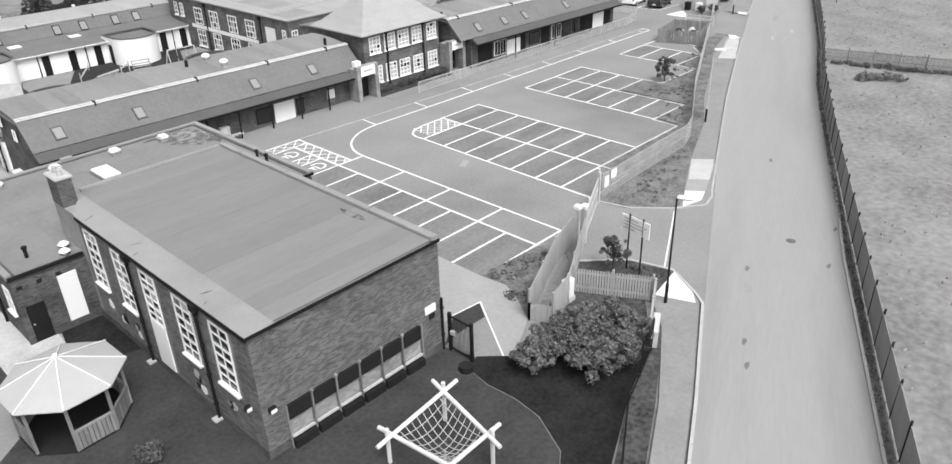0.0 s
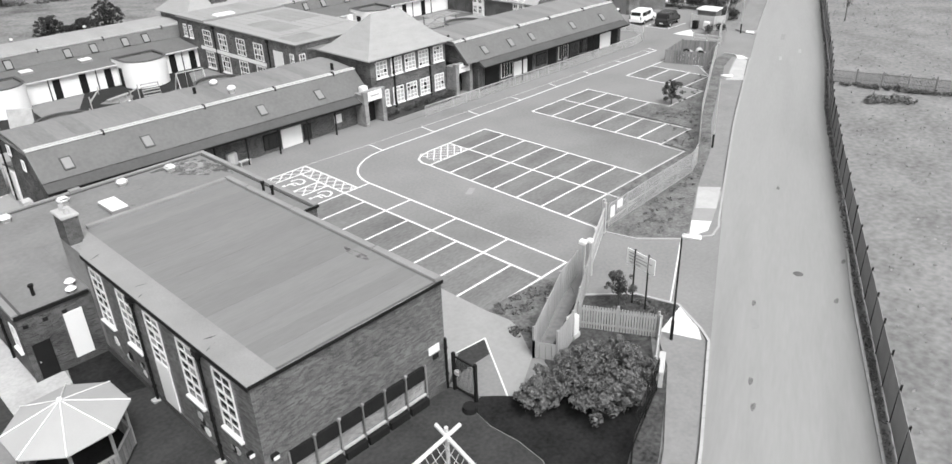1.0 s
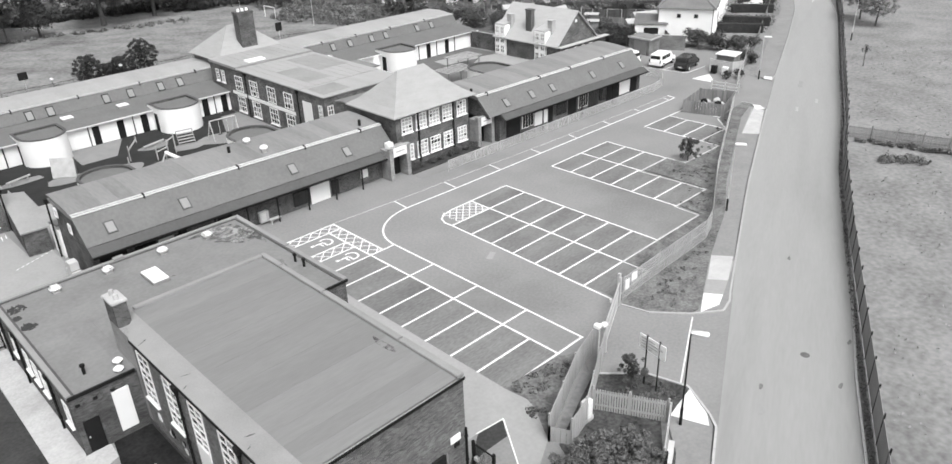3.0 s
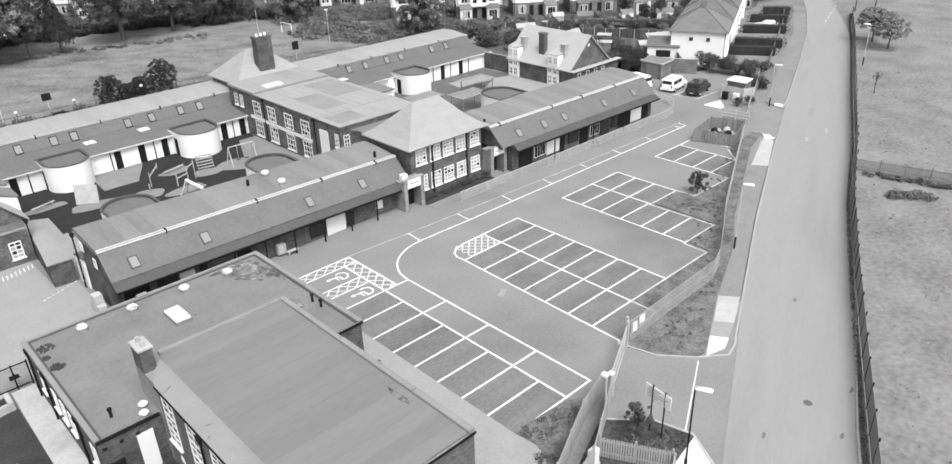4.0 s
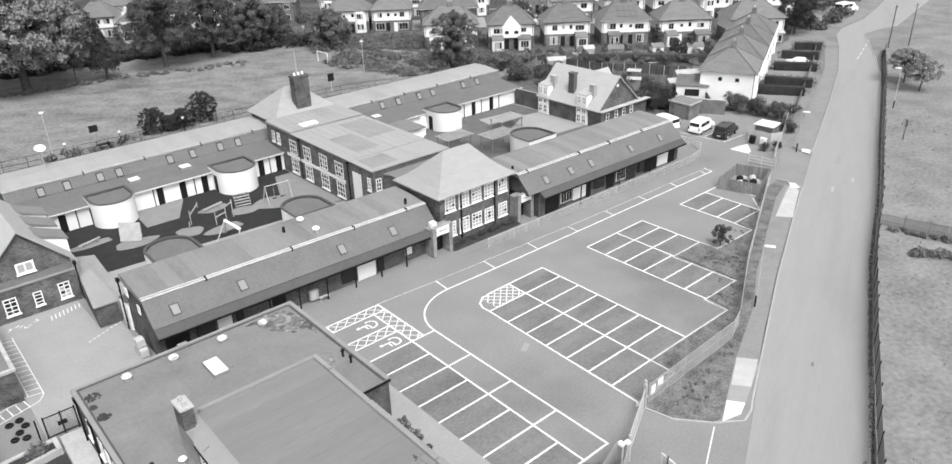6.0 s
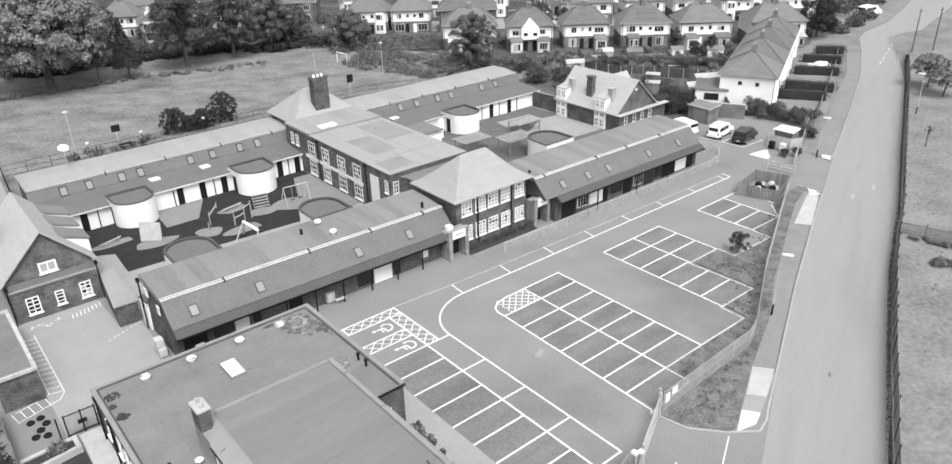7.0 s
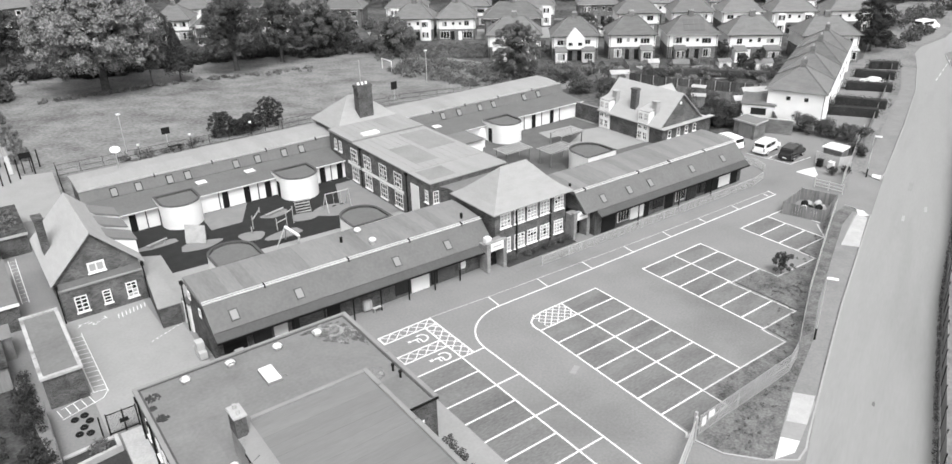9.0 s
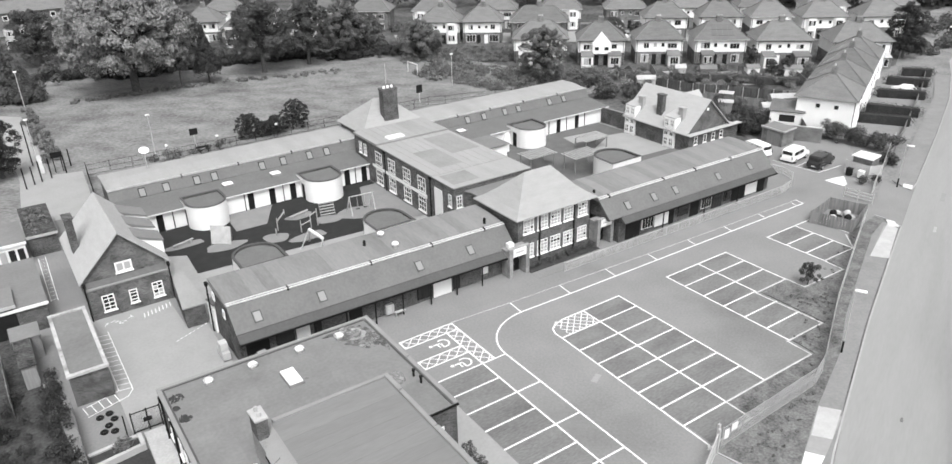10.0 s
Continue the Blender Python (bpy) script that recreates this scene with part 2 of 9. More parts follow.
def polyline(bm, pts, w=0.16, z=0.008):
    for a, c in zip(pts, pts[1:]):
        stripe(bm, a, c, w, z)
    return bm


# ---- ground ----
sheet("ground", [(-1500, -1500), (1500, -1500), (1500, 1500), (-1500, 1500)], -0.06, GRASS, "wide dry pale grass reaching to the horizon", "grass")
sheet("meadow", [(-24, 61), (40, 61), (66, 92), (60, 113), (44, 116), (35, 126), (21, 131.5), (-4, 133), (-14, 147), (-70, 160), (-70, 100)], -0.04, MEADOW, "rough mown playing field behind the school", "field")
sheet("school_yard", [(-30, 11), (-27, -4), (-30, -10), (-30, -24), (-14, -30), (-5, -24.6), (-6, -19), (7, -13.4), (12.1, -12.7), (12.1, -10.6), (23.4, -10.6), (23.6, -8.4), (28.5, -8.4), (28.2, -1.6), (31, -1.6), (33, -4), (39.2, -4), (39.2, -1.8), (44.5, -1.8), (46.5, 0.5), (54.5, 1.2), (68, 10.5), (80, 24), (70, 62), (-34, 62)], 0.0, TARMAC, "grey tarmac of the school car park and yards", "tarmac")
LEFT_KERB = [(-60, -52), (-30, -39), (-6.4, -28.3), (0.6, -24.9), (13.5, -18.9), (20.8, -15.5), (31.9, -10.6), (44.5, -5.4), (53.4, -1.8), (67.8, 4.0), (90.2, 12.6), (110.6, 20.8), (127, 28.5), (133, 31.6), (140, 35.2), (147, 37.4), (161, 38.6), (179, 43), (199, 48.5), (260, 66)]
RIGHT_KERB = [(264, 54), (200, 38), (158, 29.6), (150, 31.0), (144, 31.0), (136.5, 26.8), (124.8, 20.4), (112.2, 14.0), (91.8, 5.5), (55.6, -9.6), (29.6, -20.5), (9.8, -28.7), (-2.6, -34.4), (-30, -47), (-60, -61)]
sheet("road", LEFT_KERB[::-1] + RIGHT_KERB[::-1], -0.012, ROAD, "pale worn asphalt street beside the school", "road")
sheet("pavement", [(-60, -51.8), (-30, -38.8), (-6.4, -28.1), (0.6, -24.7), (1.6, -23.6), (-0.4, -22.4), (-2.6, -24.4), (-7.6, -27.2), (-30, -37.6), (-60, -50.8)], 0.075, PAVING, "asphalt footway beside the street", "pavement")
sheet("gateway_mouth", [(6.9, -13.4), (7.3, -14.1), (7.8, -16.1), (9.5, -18.2), (11.2, -19.6), (13.6, -18.9), (0.6, -25.0), (2.7, -22.0), (2.0, -19.4), (-0.3, -17.1), (1.2, -15.4)], -0.008, TARMAC, "grey tarmac mouth of the school gateway", "tarmac")
sheet("gateway_mouth", [(54, 1.7), (54.2, 0.4), (53.2, -1.9), (67.8, 4.0), (64.7, 3.2), (65.5, 7.5)], -0.008, TARMAC, "grey tarmac mouth of the farther entrance", "tarmac")
sheet("pavement", [(9.6, -18.2), (11.3, -19.4), (12.8, -19.1), (20.8, -15.3), (31.9, -10.4), (44.5, -5.2), (53, -1.8), (52.9, 0.1), (48.9, -1.0), (41.1, -4.4), (31.2, -8.8), (25.0, -12.05), (16.9, -15.2), (10.4, -18.2)], 0.075, PAVING, "asphalt footway beside the street", "pavement")
sheet("pavement", [(64.5, 2.9), (67.8, 4.2), (90.2, 12.8), (110.6, 21), (127, 28.7), (125.6, 31), (110, 23.2), (89.5, 15.2), (66, 6.2)], 0.075, PAVING, "asphalt footway beside the street", "pavement")

sheet("grass_verge", [(7.2, -14.0), (7.9, -16), (9.4, -18.0), (10.4, -18.2), (16.9, -15.2), (25.0, -12.05), (31.2, -8.8), (41.1, -4.4), (48.9, -1.0), (52.9, 0.1), (54, 1.6), (47, 0.7), (44.6, -1.7), (39.3, -1.7), (39.3, -3.8), (32.9, -3.8), (32.7, -1.6), (28.5, -1.6), (28.5, -8.5), (23.7, -8.5), (23.5, -10.7), (12.2, -10.7), (12.2, -12.8)], 0.03, VERGE, "weedy grass verge with bare patches along the car park fence", "verge")
sheet("footway_patch", [(53.4, -0.3), (52.5, -1.9), (44.78, -5.2), (43.8, -3.7)], 0.082, STONE, "pale paved crossing strip in the footway", "paving")
sheet("footway_patch", [(17.45, -15.04), (18.39, -16.34), (14.91, -17.81), (14.09, -16.66)], 0.082, STONE, "pale paved crossing strip in the footway", "paving")
sheet("grass_bed", [(-4.8, -14.2), (-0.2, -14.55), (1.0, -15.5), (-6.2, -19.0), (-5.0, -16.4)], 0.03, VERGE, "weedy planted bed beside the car park corner", "verge")
sheet("grass_bed", [(-6.2, -19.6), (-2.7, -18.2), (0.0, -17.2), (2.0, -19.5), (2.5, -21.9), (1.3, -23.3), (-0.6, -22.2), (-4.0, -24.6), (-7.5, -22.3)], 0.035, WEEDS, "weedy planted bed beside the gateway", "verge")
sheet("grass_verge", [(-2.7, -24.5), (-4.4, -24.85), (-8.4, -26.15), (-30, -36.2), (-60, -49.5), (-60, -50.7), (-30, -37.5), (-7.7, -27.1)], 0.06, WEEDS, "weedy strip between the black fence and the footway", "verge")
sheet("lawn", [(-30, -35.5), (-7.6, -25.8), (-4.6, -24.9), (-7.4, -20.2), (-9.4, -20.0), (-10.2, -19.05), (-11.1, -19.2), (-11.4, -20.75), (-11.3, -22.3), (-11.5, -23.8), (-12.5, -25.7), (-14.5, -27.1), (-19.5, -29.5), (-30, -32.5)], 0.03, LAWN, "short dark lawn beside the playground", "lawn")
sheet("mulch_pit", [(-11.95, -20.7), (-11.6, -22.4), (-11.9, -24.2), (-13.2, -26), (-17, -27), (-19, -25), (-18.5, -21.5), (-16.5, -19.6), (-14, -19.7)], 0.035, YARD, "dark play surface with a curved edge", "playground")
sheet("playground", [(-30, -11), (-23.4, -5.6), (-20.4, -5.6), (-20.4, -17.3), (-10.75, -17.3), (-10.2, -19.0), (-11.1, -19.15), (-11.45, -20.75), (-11.35, -22.3), (-11.55, -23.8), (-12.55, -25.7), (-14.55, -27.1), (-19.5, -29.5), (-30, -32.5)], 0.02, YARD, "dark damp tarmac round the hall", "playground")
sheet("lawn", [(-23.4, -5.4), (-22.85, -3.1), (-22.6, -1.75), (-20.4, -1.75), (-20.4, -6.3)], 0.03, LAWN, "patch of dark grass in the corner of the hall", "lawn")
sheet("path", [(-25.5, 12.4), (-24.02, 12.4), (-24.02, -1.8), (-22.75, -1.8), (-22.85, -3.1), (-25.7, -4.2)], 0.032, SLABS, "pale concrete slab path beside the low block", "path")
sheet("path", [(-10.9, 1.5), (-4.78, 1.5), (-4.78, -14.2), (-4.6, -15.9), (-4.85, -16.7), (-6.3, -18.9), (-9.1, -20.4), (-9.45, -19.9), (-6.75, -16.05), (-8.6, -15.8), (-10.9, -16.0)], 0.032, PALE, "pale tarmac path along the hall wall", "path")
sheet("gate_apron", [(-10.75, -17.3), (-8.6, -15.8), (-6.75, -16.05), (-9.4, -19.95), (-10.3, -19.0)], 0.036, TARMAC, "grey tarmac apron inside the gate", "tarmac")
sheet("gate_apron", [(-10.7, -17.35), (-8.5, -15.85), (-6.85, -16.1), (-7.6, -17.15), (-9.4, -17.1)], 0.04, YARD, "darker tarmac patch inside the gate", "tarmac")
tagged(part("line_marking", polyline(B(), [(-8.6, -15.82), (-6.75, -16.05), (-9.4, -19.95)], 0.08, 0.046), PAINT), "white line along the gate apron", "road marking", kind="structure")
sheet("footway", [(-17, 14.6), (10, 12.0), (51, 10.6), (55.4, 11.5), (58, 13.5), (58.6, 16.5), (-17, 16.5)], 0.006, TARMAC, "pale worn tarmac walkway along the school front", "path")
for n, (xa, ya, xb, yb) in enumerate(((-4.7, -14.4, 0, 4.65), (7.7, -13, 12.35, 3.64), (12.35, -10.55, 17, 6.0), (23.5, -8.3, 28.2, 5.85), (28.2, -1.3, 32.6, 5.85), (39.2, -1.7, 44.2, 5.4))):
    sheet("parking_bays", [(xa, ya), (xb, ya), (xb, yb), (xa, yb)], 0.004, BAYS, "darker tarmac of a block of parking bays", "parking bays")

# painted lines, one object for each block of bays
lines = B()
polyline(lines, [(0, 4.65), (0, -14.4)])
for k in range(9):
    stripe(lines, (-4.7, 4.65 - 2.38 * k), (0 if k else 2.4, 4.65 - 2.38 * k))
for k in range(1, 5):
    y = 4.65 - 4.76 * k + 0.0
    stripe(lines, (0, y), (2.4, y))
stripe(lines, (0, -14.4), (-4.7, -14.4), 0.07)
polyline(lines, [(2.4, -14.4), (2.4, 4.65)] + [(2.4 + 5.2 * (1 - math.cos(a)), 4.65 + 4.6 * math.sin(a)) for a in np.linspace(0.1, math.pi / 2, 14)] + [(14, 9.1), (50.6, 8.75), (50.8, 9.9)])
for k in range(8):
    stripe(lines, (7.6 + 5.98 * k, 9.2 - 0.03 * k), (7.75 + 5.98 * k, 11.1 - 0.2 * k), 0.13)
tagged(part("line_marking", lines, PAINT), "white painted lines of bays and kerbside strip", "road marking", kind="structure")
lines = B()
polyline(lines, [(1.3, 11.6), (8, 11.2), (30, 10.4), (51, 9.9)], 0.07)
polyline(lines, [(7, -13.3), (12.25, -12.85), (12.25, -10.6), (16.9, -10.6), (23.1, -10.65), (23.2, -8.3), (28.2, -8.35), (27.95, -1.5), (32.6, -1.5), (32.7, -3.55), (38.95, -3.7), (39.1, -1.5), (44.2, -1.6), (46.6, 0.7)], 0.16, 0.036)
tagged(part("line_marking", lines, THIN_PAINT), "faded painted edge lines of the car park", "road marking", kind="structure")


def hatching(bm, x0, y0, x1, y1, step=0.62, border=True):
    """Crossed diagonal stripes inside a rectangle, with its border."""
    if border:
        polyline(bm, [(x0, y0), (x1, y0), (x1, y1), (x0, y1), (x0, y0)])
    w, h = x1 - x0, y1 - y0
    k = -h + 0.3
    while k < w:
        a, c = max(k, 0), min(k + h, w)
        if c - a > 0.15:
            stripe(bm, (x0 + a, y0 + a - k), (x0 + c, y0 + c - k), 0.09)
            stripe(bm, (x0 + a, y1 - a + k), (x0 + c, y1 - c + k), 0.09)
        k += step * 1.6


lines = B()
hatching(lines, -4.2, 10.35, 1.25, 11.5)
hatching(lines, 0.0, 4.65, 1.25, 10.35)
hatching(lines, -4.4, 6.75, 0.0, 7.95)
tagged(part("hatched_marking", lines, PAINT), "white crossed hatching round the disabled bays", "road marking", kind="structure")


def wheelchair_mark(x, y):
    bm = B()
    band(bm, x + 0.1, y, 0.55, -2.0, 2.1, 0.16)
    stripe(bm, (x - 0.75, y + 0.12), (x - 0.2, y + 0.1), 0.17, 0.0085)
    stripe(bm, (x - 0.1, y - 0.05), (x - 0.1, y - 0.5), 0.17, 0.009)
    stripe(bm, (x - 0.45, y + 0.05), (x - 0.42, y - 0.4), 0.14, 0.0095)
    stripe(bm, (x - 1.1, y + 0.14), (x - 1.05, y + 0.14), 0.28)
    tagged(part("disabled_symbol", bm, PAINT), "white painted wheelchair symbol on a parking bay", "road marking", group="wheelchair symbols", kind="structure")


wheelchair_mark(-1.2, 9.2)
wheelchair_mark(-1.2, 5.7)
lines = B()
ROWS = [6.0 - 2.364 * k for k in range(9)]


def block_edge(y):
    """The near edge of the double block leans a little."""
    return 7.85 + 0.027 * (y - 3.64)


polyline(lines, [(block_edge(3.64), 3.64), (7.82, 4.5), (8.1, 5.2), (8.75, 5.7), (10.0, 5.98), (17, 6.0), (17, ROWS[7])])
polyline(lines, [(7.1, -13.3), (block_edge(-13.0), -13.0), (block_edge(3.64), 3.64), (12.4, ROWS[1])])
polyline(lines, [(12.4, 6.0), (12.3, ROWS[7])])
for k, y in enumerate(ROWS[:8]):
    stripe(lines, (block_edge(y) if k else 12.4, y), (17 if k < 7 else 12.3, y))
hatching(lines, 8.75, ROWS[1], 12.4, 6.0, 0.5, False)
tagged(part("line_marking", lines, PAINT), "white painted double block of parking bays", "road marking", kind="structure")
lines = B()
polyline(lines, [(23.5, -8.3), (23.5, 5.85), (32.6, 5.85), (32.6, -1.3)])
polyline(lines, [(28.2, 5.85), (28.2, -1.3)])
for k in range(1, 6):
    stripe(lines, (23.5, 5.85 - 2.36 * k), (32.6 if k < 3 else 28.2, 5.85 - 2.36 * k))
polyline(lines, [(47.3, 0.8), (47.3, 5.5), (39.2, 5.5), (39.2, -1.7)])
polyline(lines, [(44.2, 5.5), (44.2, -1.5)])
for k in range(1, 3):
    stripe(lines, (39.2, 5.5 - 2.4 * k), (44.2, 5.5 - 2.4 * k))
tagged(part("line_marking", lines, PAINT), "white painted blocks of parking bays", "road marking", kind="structure")


# kerbs: a row of stones along each edge
def kerb(pts, label, step=0.9, w=0.14, h=0.085):
    row = thing("kerb", (pts[0][0], pts[0][1], 0), label, "kerb", kind="structure")
    bm = B()
    for a, c in zip(pts, pts[1:]):
        d = math.dist(a, c)
        n = max(1, round(d / step))
        for k in range(n):
            f, g = (k + 0.01) / n, (k + 0.99) / n
            beam(bm, (a[0] + (c[0] - a[0]) * f, a[1] + (c[1] - a[1]) * f), (a[0] + (c[0] - a[0]) * g, a[1] + (c[1] - a[1]) * g), w, -0.06, h + random.uniform(-0.004, 0.004))
    tagged(part("kerbstones", bm, KERB, row), kind="stuff")


kerb(LEFT_KERB[:4] + [(1.3, -24.1), (2.6, -22.0), (2.0, -19.6), (-0.1, -17.3)], "pale kerb stones rounding the gateway mouth")
kerb([(7.2, -13.9), (7.7, -16), (9.4, -18.1), (11.2, -19.5), (12.6, -19.2), (13.6, -18.7)] + LEFT_KERB[5:9] + [(54.1, 0.6), (54, 1.7)], "pale kerb stones beside the footway")
kerb([(64.7, 3.1)] + LEFT_KERB[9:13], "pale kerb stones of the farther footway")
kerb(RIGHT_KERB[4:], "low kerb stones along the field side")
for poly in ([(-0.3, -22.6), (2.4, -22.2), (1.2, -24.0), (0.4, -24.6)], [(9.95, -18.5), (11.6, -18.95), (12.95, -18.5), (12.25, -17.4)], [(53.8, 0.2), (52.4, -1.0), (53.2, -1.7), (54.1, -0.6)], [(65, 3.2), (66.4, 3.8), (66.1, 4.8), (64.9, 4.3)]):
    sheet("tactile_paving", poly, 0.083, WHITE_PAD, "bright blister paving at a dropped kerb", "paving")
for poly in ([(12.3, -17.38), (13.0, -18.5), (17.75, -16.78), (17.1, -15.2)], [(46.5, -4.2), (52.6, -1.7), (52.0, -0.6), (46.2, -2.8)]):
    sheet("pavement_patch", poly, 0.08, PALE, "paler relaid patch of footway", "pavement")


# ---- building helpers ----
def on_wall(axis, at, out, a0, a1, z0, z1, d0, d1, bm=None):
    """A box on a wall: axis "x" is a wall of constant x. a0..a1 run along it, d0..d1 stand out of it in the direction out (+1 or -1)."""
    bm = bm or B()
    p, q = sorted((at + out * d0, at + out * d1))
    if axis == "x":
        return box(bm, p, a0, z0, q, a1, z1)
    return box(bm, a0, p, z0, a1, q, z1)


def ring(axis, at, out, a0, a1, z0, z1, f, d0, d1):
    """A rectangular frame of bar width f, as one closed body on a wall."""
    bm = B()
    v = []
    for d in (d0, d1):
        for e in (0, f):
            for a, z in ((a0 + e, z0 + e), (a1 - e, z0 + e), (a1 - e, z1 - e), (a0 + e, z1 - e)):
                p = at + out * d
                v.append(bm.verts.new((p, a, z) if axis == "x" else (a, p, z)))
    for i in range(4):
        j = (i + 1) % 4
        for q in ((i, j, 4 + j, 4 + i), (8 + i, 12 + i, 12 + j, 8 + j), (i, 8 + i, 8 + j, j), (4 + i, 4 + j, 12 + j, 12 + i)):
            bm.faces.new([v[k] for k in q])
    bmesh.ops.recalc_face_normals(bm, faces=bm.faces)
    return bm


def sash_window(parent, axis, at, out, a0, a1, z0, z1, cols=2, rows=3, bar=0.06, pale=0.0, sill=True):
    """A white timber window: one frame, glazing bars, single panes set back, a projecting sill."""
    w, h, f = a1 - a0, z1 - z0, bar * 1.3
    win = part("window", ring(axis, at, out, a0, a1, z0, z1, f, -0.02, 0.05), WHITE, parent)
    for c in range(1, cols):
        x = a0 + w * c / cols
        part("mullion", on_wall(axis, at, out, x - bar / 2, x + bar / 2, z0 + f, z1 - f, -0.02, 0.035), WHITE, win)
    for r in range(1, rows):
        z = z0 + h * r / rows
        part("glazing_bar", on_wall(axis, at, out, a0 + f, a1 - f, z - bar / 2, z + bar / 2, -0.02, 0.042), WHITE, win)
    for c in range(cols):
        for r in range(rows):
            g = GLASS_PALE if random.random() < pale else GLASS
            part("pane", on_wall(axis, at, out, a0 + w * c / cols + bar * 0.4, a0 + w * (c + 1) / cols - bar * 0.4, z0 + h * r / rows + bar * 0.4, z0 + h * (r + 1) / rows - bar * 0.4, -0.015, 0.006), g, win)
    if sill:
        part("sill", on_wall(axis, at, out, a0 - 0.08, a1 + 0.08, z0 - 0.1, z0 - 0.002, -0.02, 0.16), WHITE, win)
    return win


def drainpipe(parent, x, y, z0, z1, r=0.068, hopper=True, foot=(0, 0)):
    bm = B()
    rod(bm, (x, y, z0), (x, y, z1), r)
    z = z0 + 0.8
    while z < z1:
        rod(bm, (x, y, z), (x, y, z + 0.08), r * 1.5)
        z += 1.5
    if hopper:
        box(bm, x - 0.13, y - 0.2, z1 - 0.25, x + 0.13, y + 0.2, z1 + 0.06)
    rod(bm, (x, y, z0 + 0.04), (x + foot[0], y + foot[1], z0 + 0.01), r)
    return part("drainpipe", bm, BLACK, parent)


# ---- the hall: a flat-roofed brick box with tall windows ----
HX0, HX1, HY0, HY1, HZ = -20.45, -10.8, -17.35, 0.6, 6.0
HALL_WINDOWS = (-3.35, -6.4, -9.2, -12.2, -15.15)
hall = thing("school_hall", ((HX0 + HX1) / 2, (HY0 + HY1) / 2, 0), "dark brick hall with flat felt roof and tall white windows", "building")
part("wall", box(B(), HX0, HY0, 0, HX1, HY1, HZ - 0.12), MORTAR, hall)
part("plinth", box(B(), HX0 - 0.06, HY0 - 0.06, 0, HX1 + 0.03, HY1 - 0.05, 0.42), PLINTH, hall)
roof = part("roof", box(B(), HX0 + 1.15, HY0 + 0.12, HZ - 0.118, HX1 - 0.32, HY1 - 0.3, HZ - 0.02), ROOF_HALL, hall, "grey felt roof laid in strips")
n = 17
for k in range(n):
    y0 = HY0 + 0.12 + (HY1 - HY0 - 0.42) * k / n
    y1 = y0 + (HY1 - HY0 - 0.42) / n - 0.008
    part("felt_strip", box(B(), HX0 + 1.155, y0, HZ - 0.018, HX1 - 0.325, y1, HZ + 0.002 * (k % 2)), ROOF_HALL, roof)
bm = B()
solid(bm, [(HX0 - 0.12, HY0 - 0.1, HZ - 0.14), (HX0 + 1.15, HY0 - 0.1, HZ + 0.02), (HX0 + 1.15, HY1 - 0.3, HZ + 0.02), (HX0 - 0.12, HY1 - 2.9, HZ - 0.14), (HX0 - 0.12, HY0 - 0.1, HZ - 0.02), (HX0 + 1.15, HY0 - 0.1, HZ + 0.05), (HX0 + 1.15, HY1 - 0.3, HZ + 0.05), (HX0 - 0.12, HY1 - 2.9, HZ - 0.02)],
      [(3, 2, 1, 0), (4, 5, 6, 7), (0, 1, 5, 4), (1, 2, 6, 5), (2, 3, 7, 6), (3, 0, 4, 7)])
part("gutter_strip", bm, COPING, hall, "paler felt gutter strip")
part("edge_trim", box(B(), HX0 - 0.16, HY0 - 0.1, HZ - 0.2, HX0 - 0.124, HY1 - 2.9, HZ - 0.01), BLACK, hall)
part("edge_trim", box(B(), HX0 - 0.12, HY0 - 0.14, HZ - 0.13, HX1 + 0.03, HY0 - 0.104, HZ + 0.03), BLACK, hall)
bm = B()
for y0, y1, x1 in ((HY0, HY0 + 4.4, HX1 + 0.1), (HY0 + 4.46, HY0 + 11.2, HX1 + 0.06), (HY0 + 11.26, HY0 + 15.7, HX1 + 0.02), (HY0 + 15.76, HY1, HX1 + 0.02)):
    box(bm, HX1 - 0.32, y0, HZ - 0.05, x1, y1, HZ + 0.16)
part("coping", bevelled(bm, 0.03), COPING, hall)
part("coping", bevelled(box(B(), HX0 + 1.3, HY1 - 0.3, HZ - 0.05, HX1 - 0.325, HY1 + 0.02, HZ + 0.14), 0.03), COPING, hall)
for k, yc in enumerate(HALL_WINDOWS):
    sash_window(hall, "x", HX0, -1, yc - 0.7, yc + 0.7, 2.42 if k != 2 else 2.85, 5.42, 2, 6, bar=0.05, pale=0.1, sill=k != 2)
    meeting = 3.42 if k != 2 else 3.7
    part("meeting_rail", on_wall("x", HX0, -1, yc - 0.64, yc + 0.64, meeting - 0.06, meeting + 0.06, 0.036, 0.06), WHITE, hall)
    part("meeting_rail", on_wall("x", HX0, -1, yc - 0.64, yc + 0.64, meeting + 0.94, meeting + 1.06, 0.036, 0.06), WHITE, hall)
part("door", on_wall("x", HX0, -1, -9.85, -8.5, 0.4, 2.8, -0.02, 0.06), WHITE, hall, "white boarded door")
for y in (-7.65, -13.65):
    drainpipe(hall, HX0 - 0.14, y, 0.02, HZ - 0.2, r=0.07)
    part("gully", box(B(), HX0 - 0.42, y - 0.18, 0.02, HX0 - 0.07, y + 0.18, 0.1), STONE, hall)
drainpipe(hall, HX1 - 0.02, HY0 - 0.08, 0.02, 2.9, hopper=False)
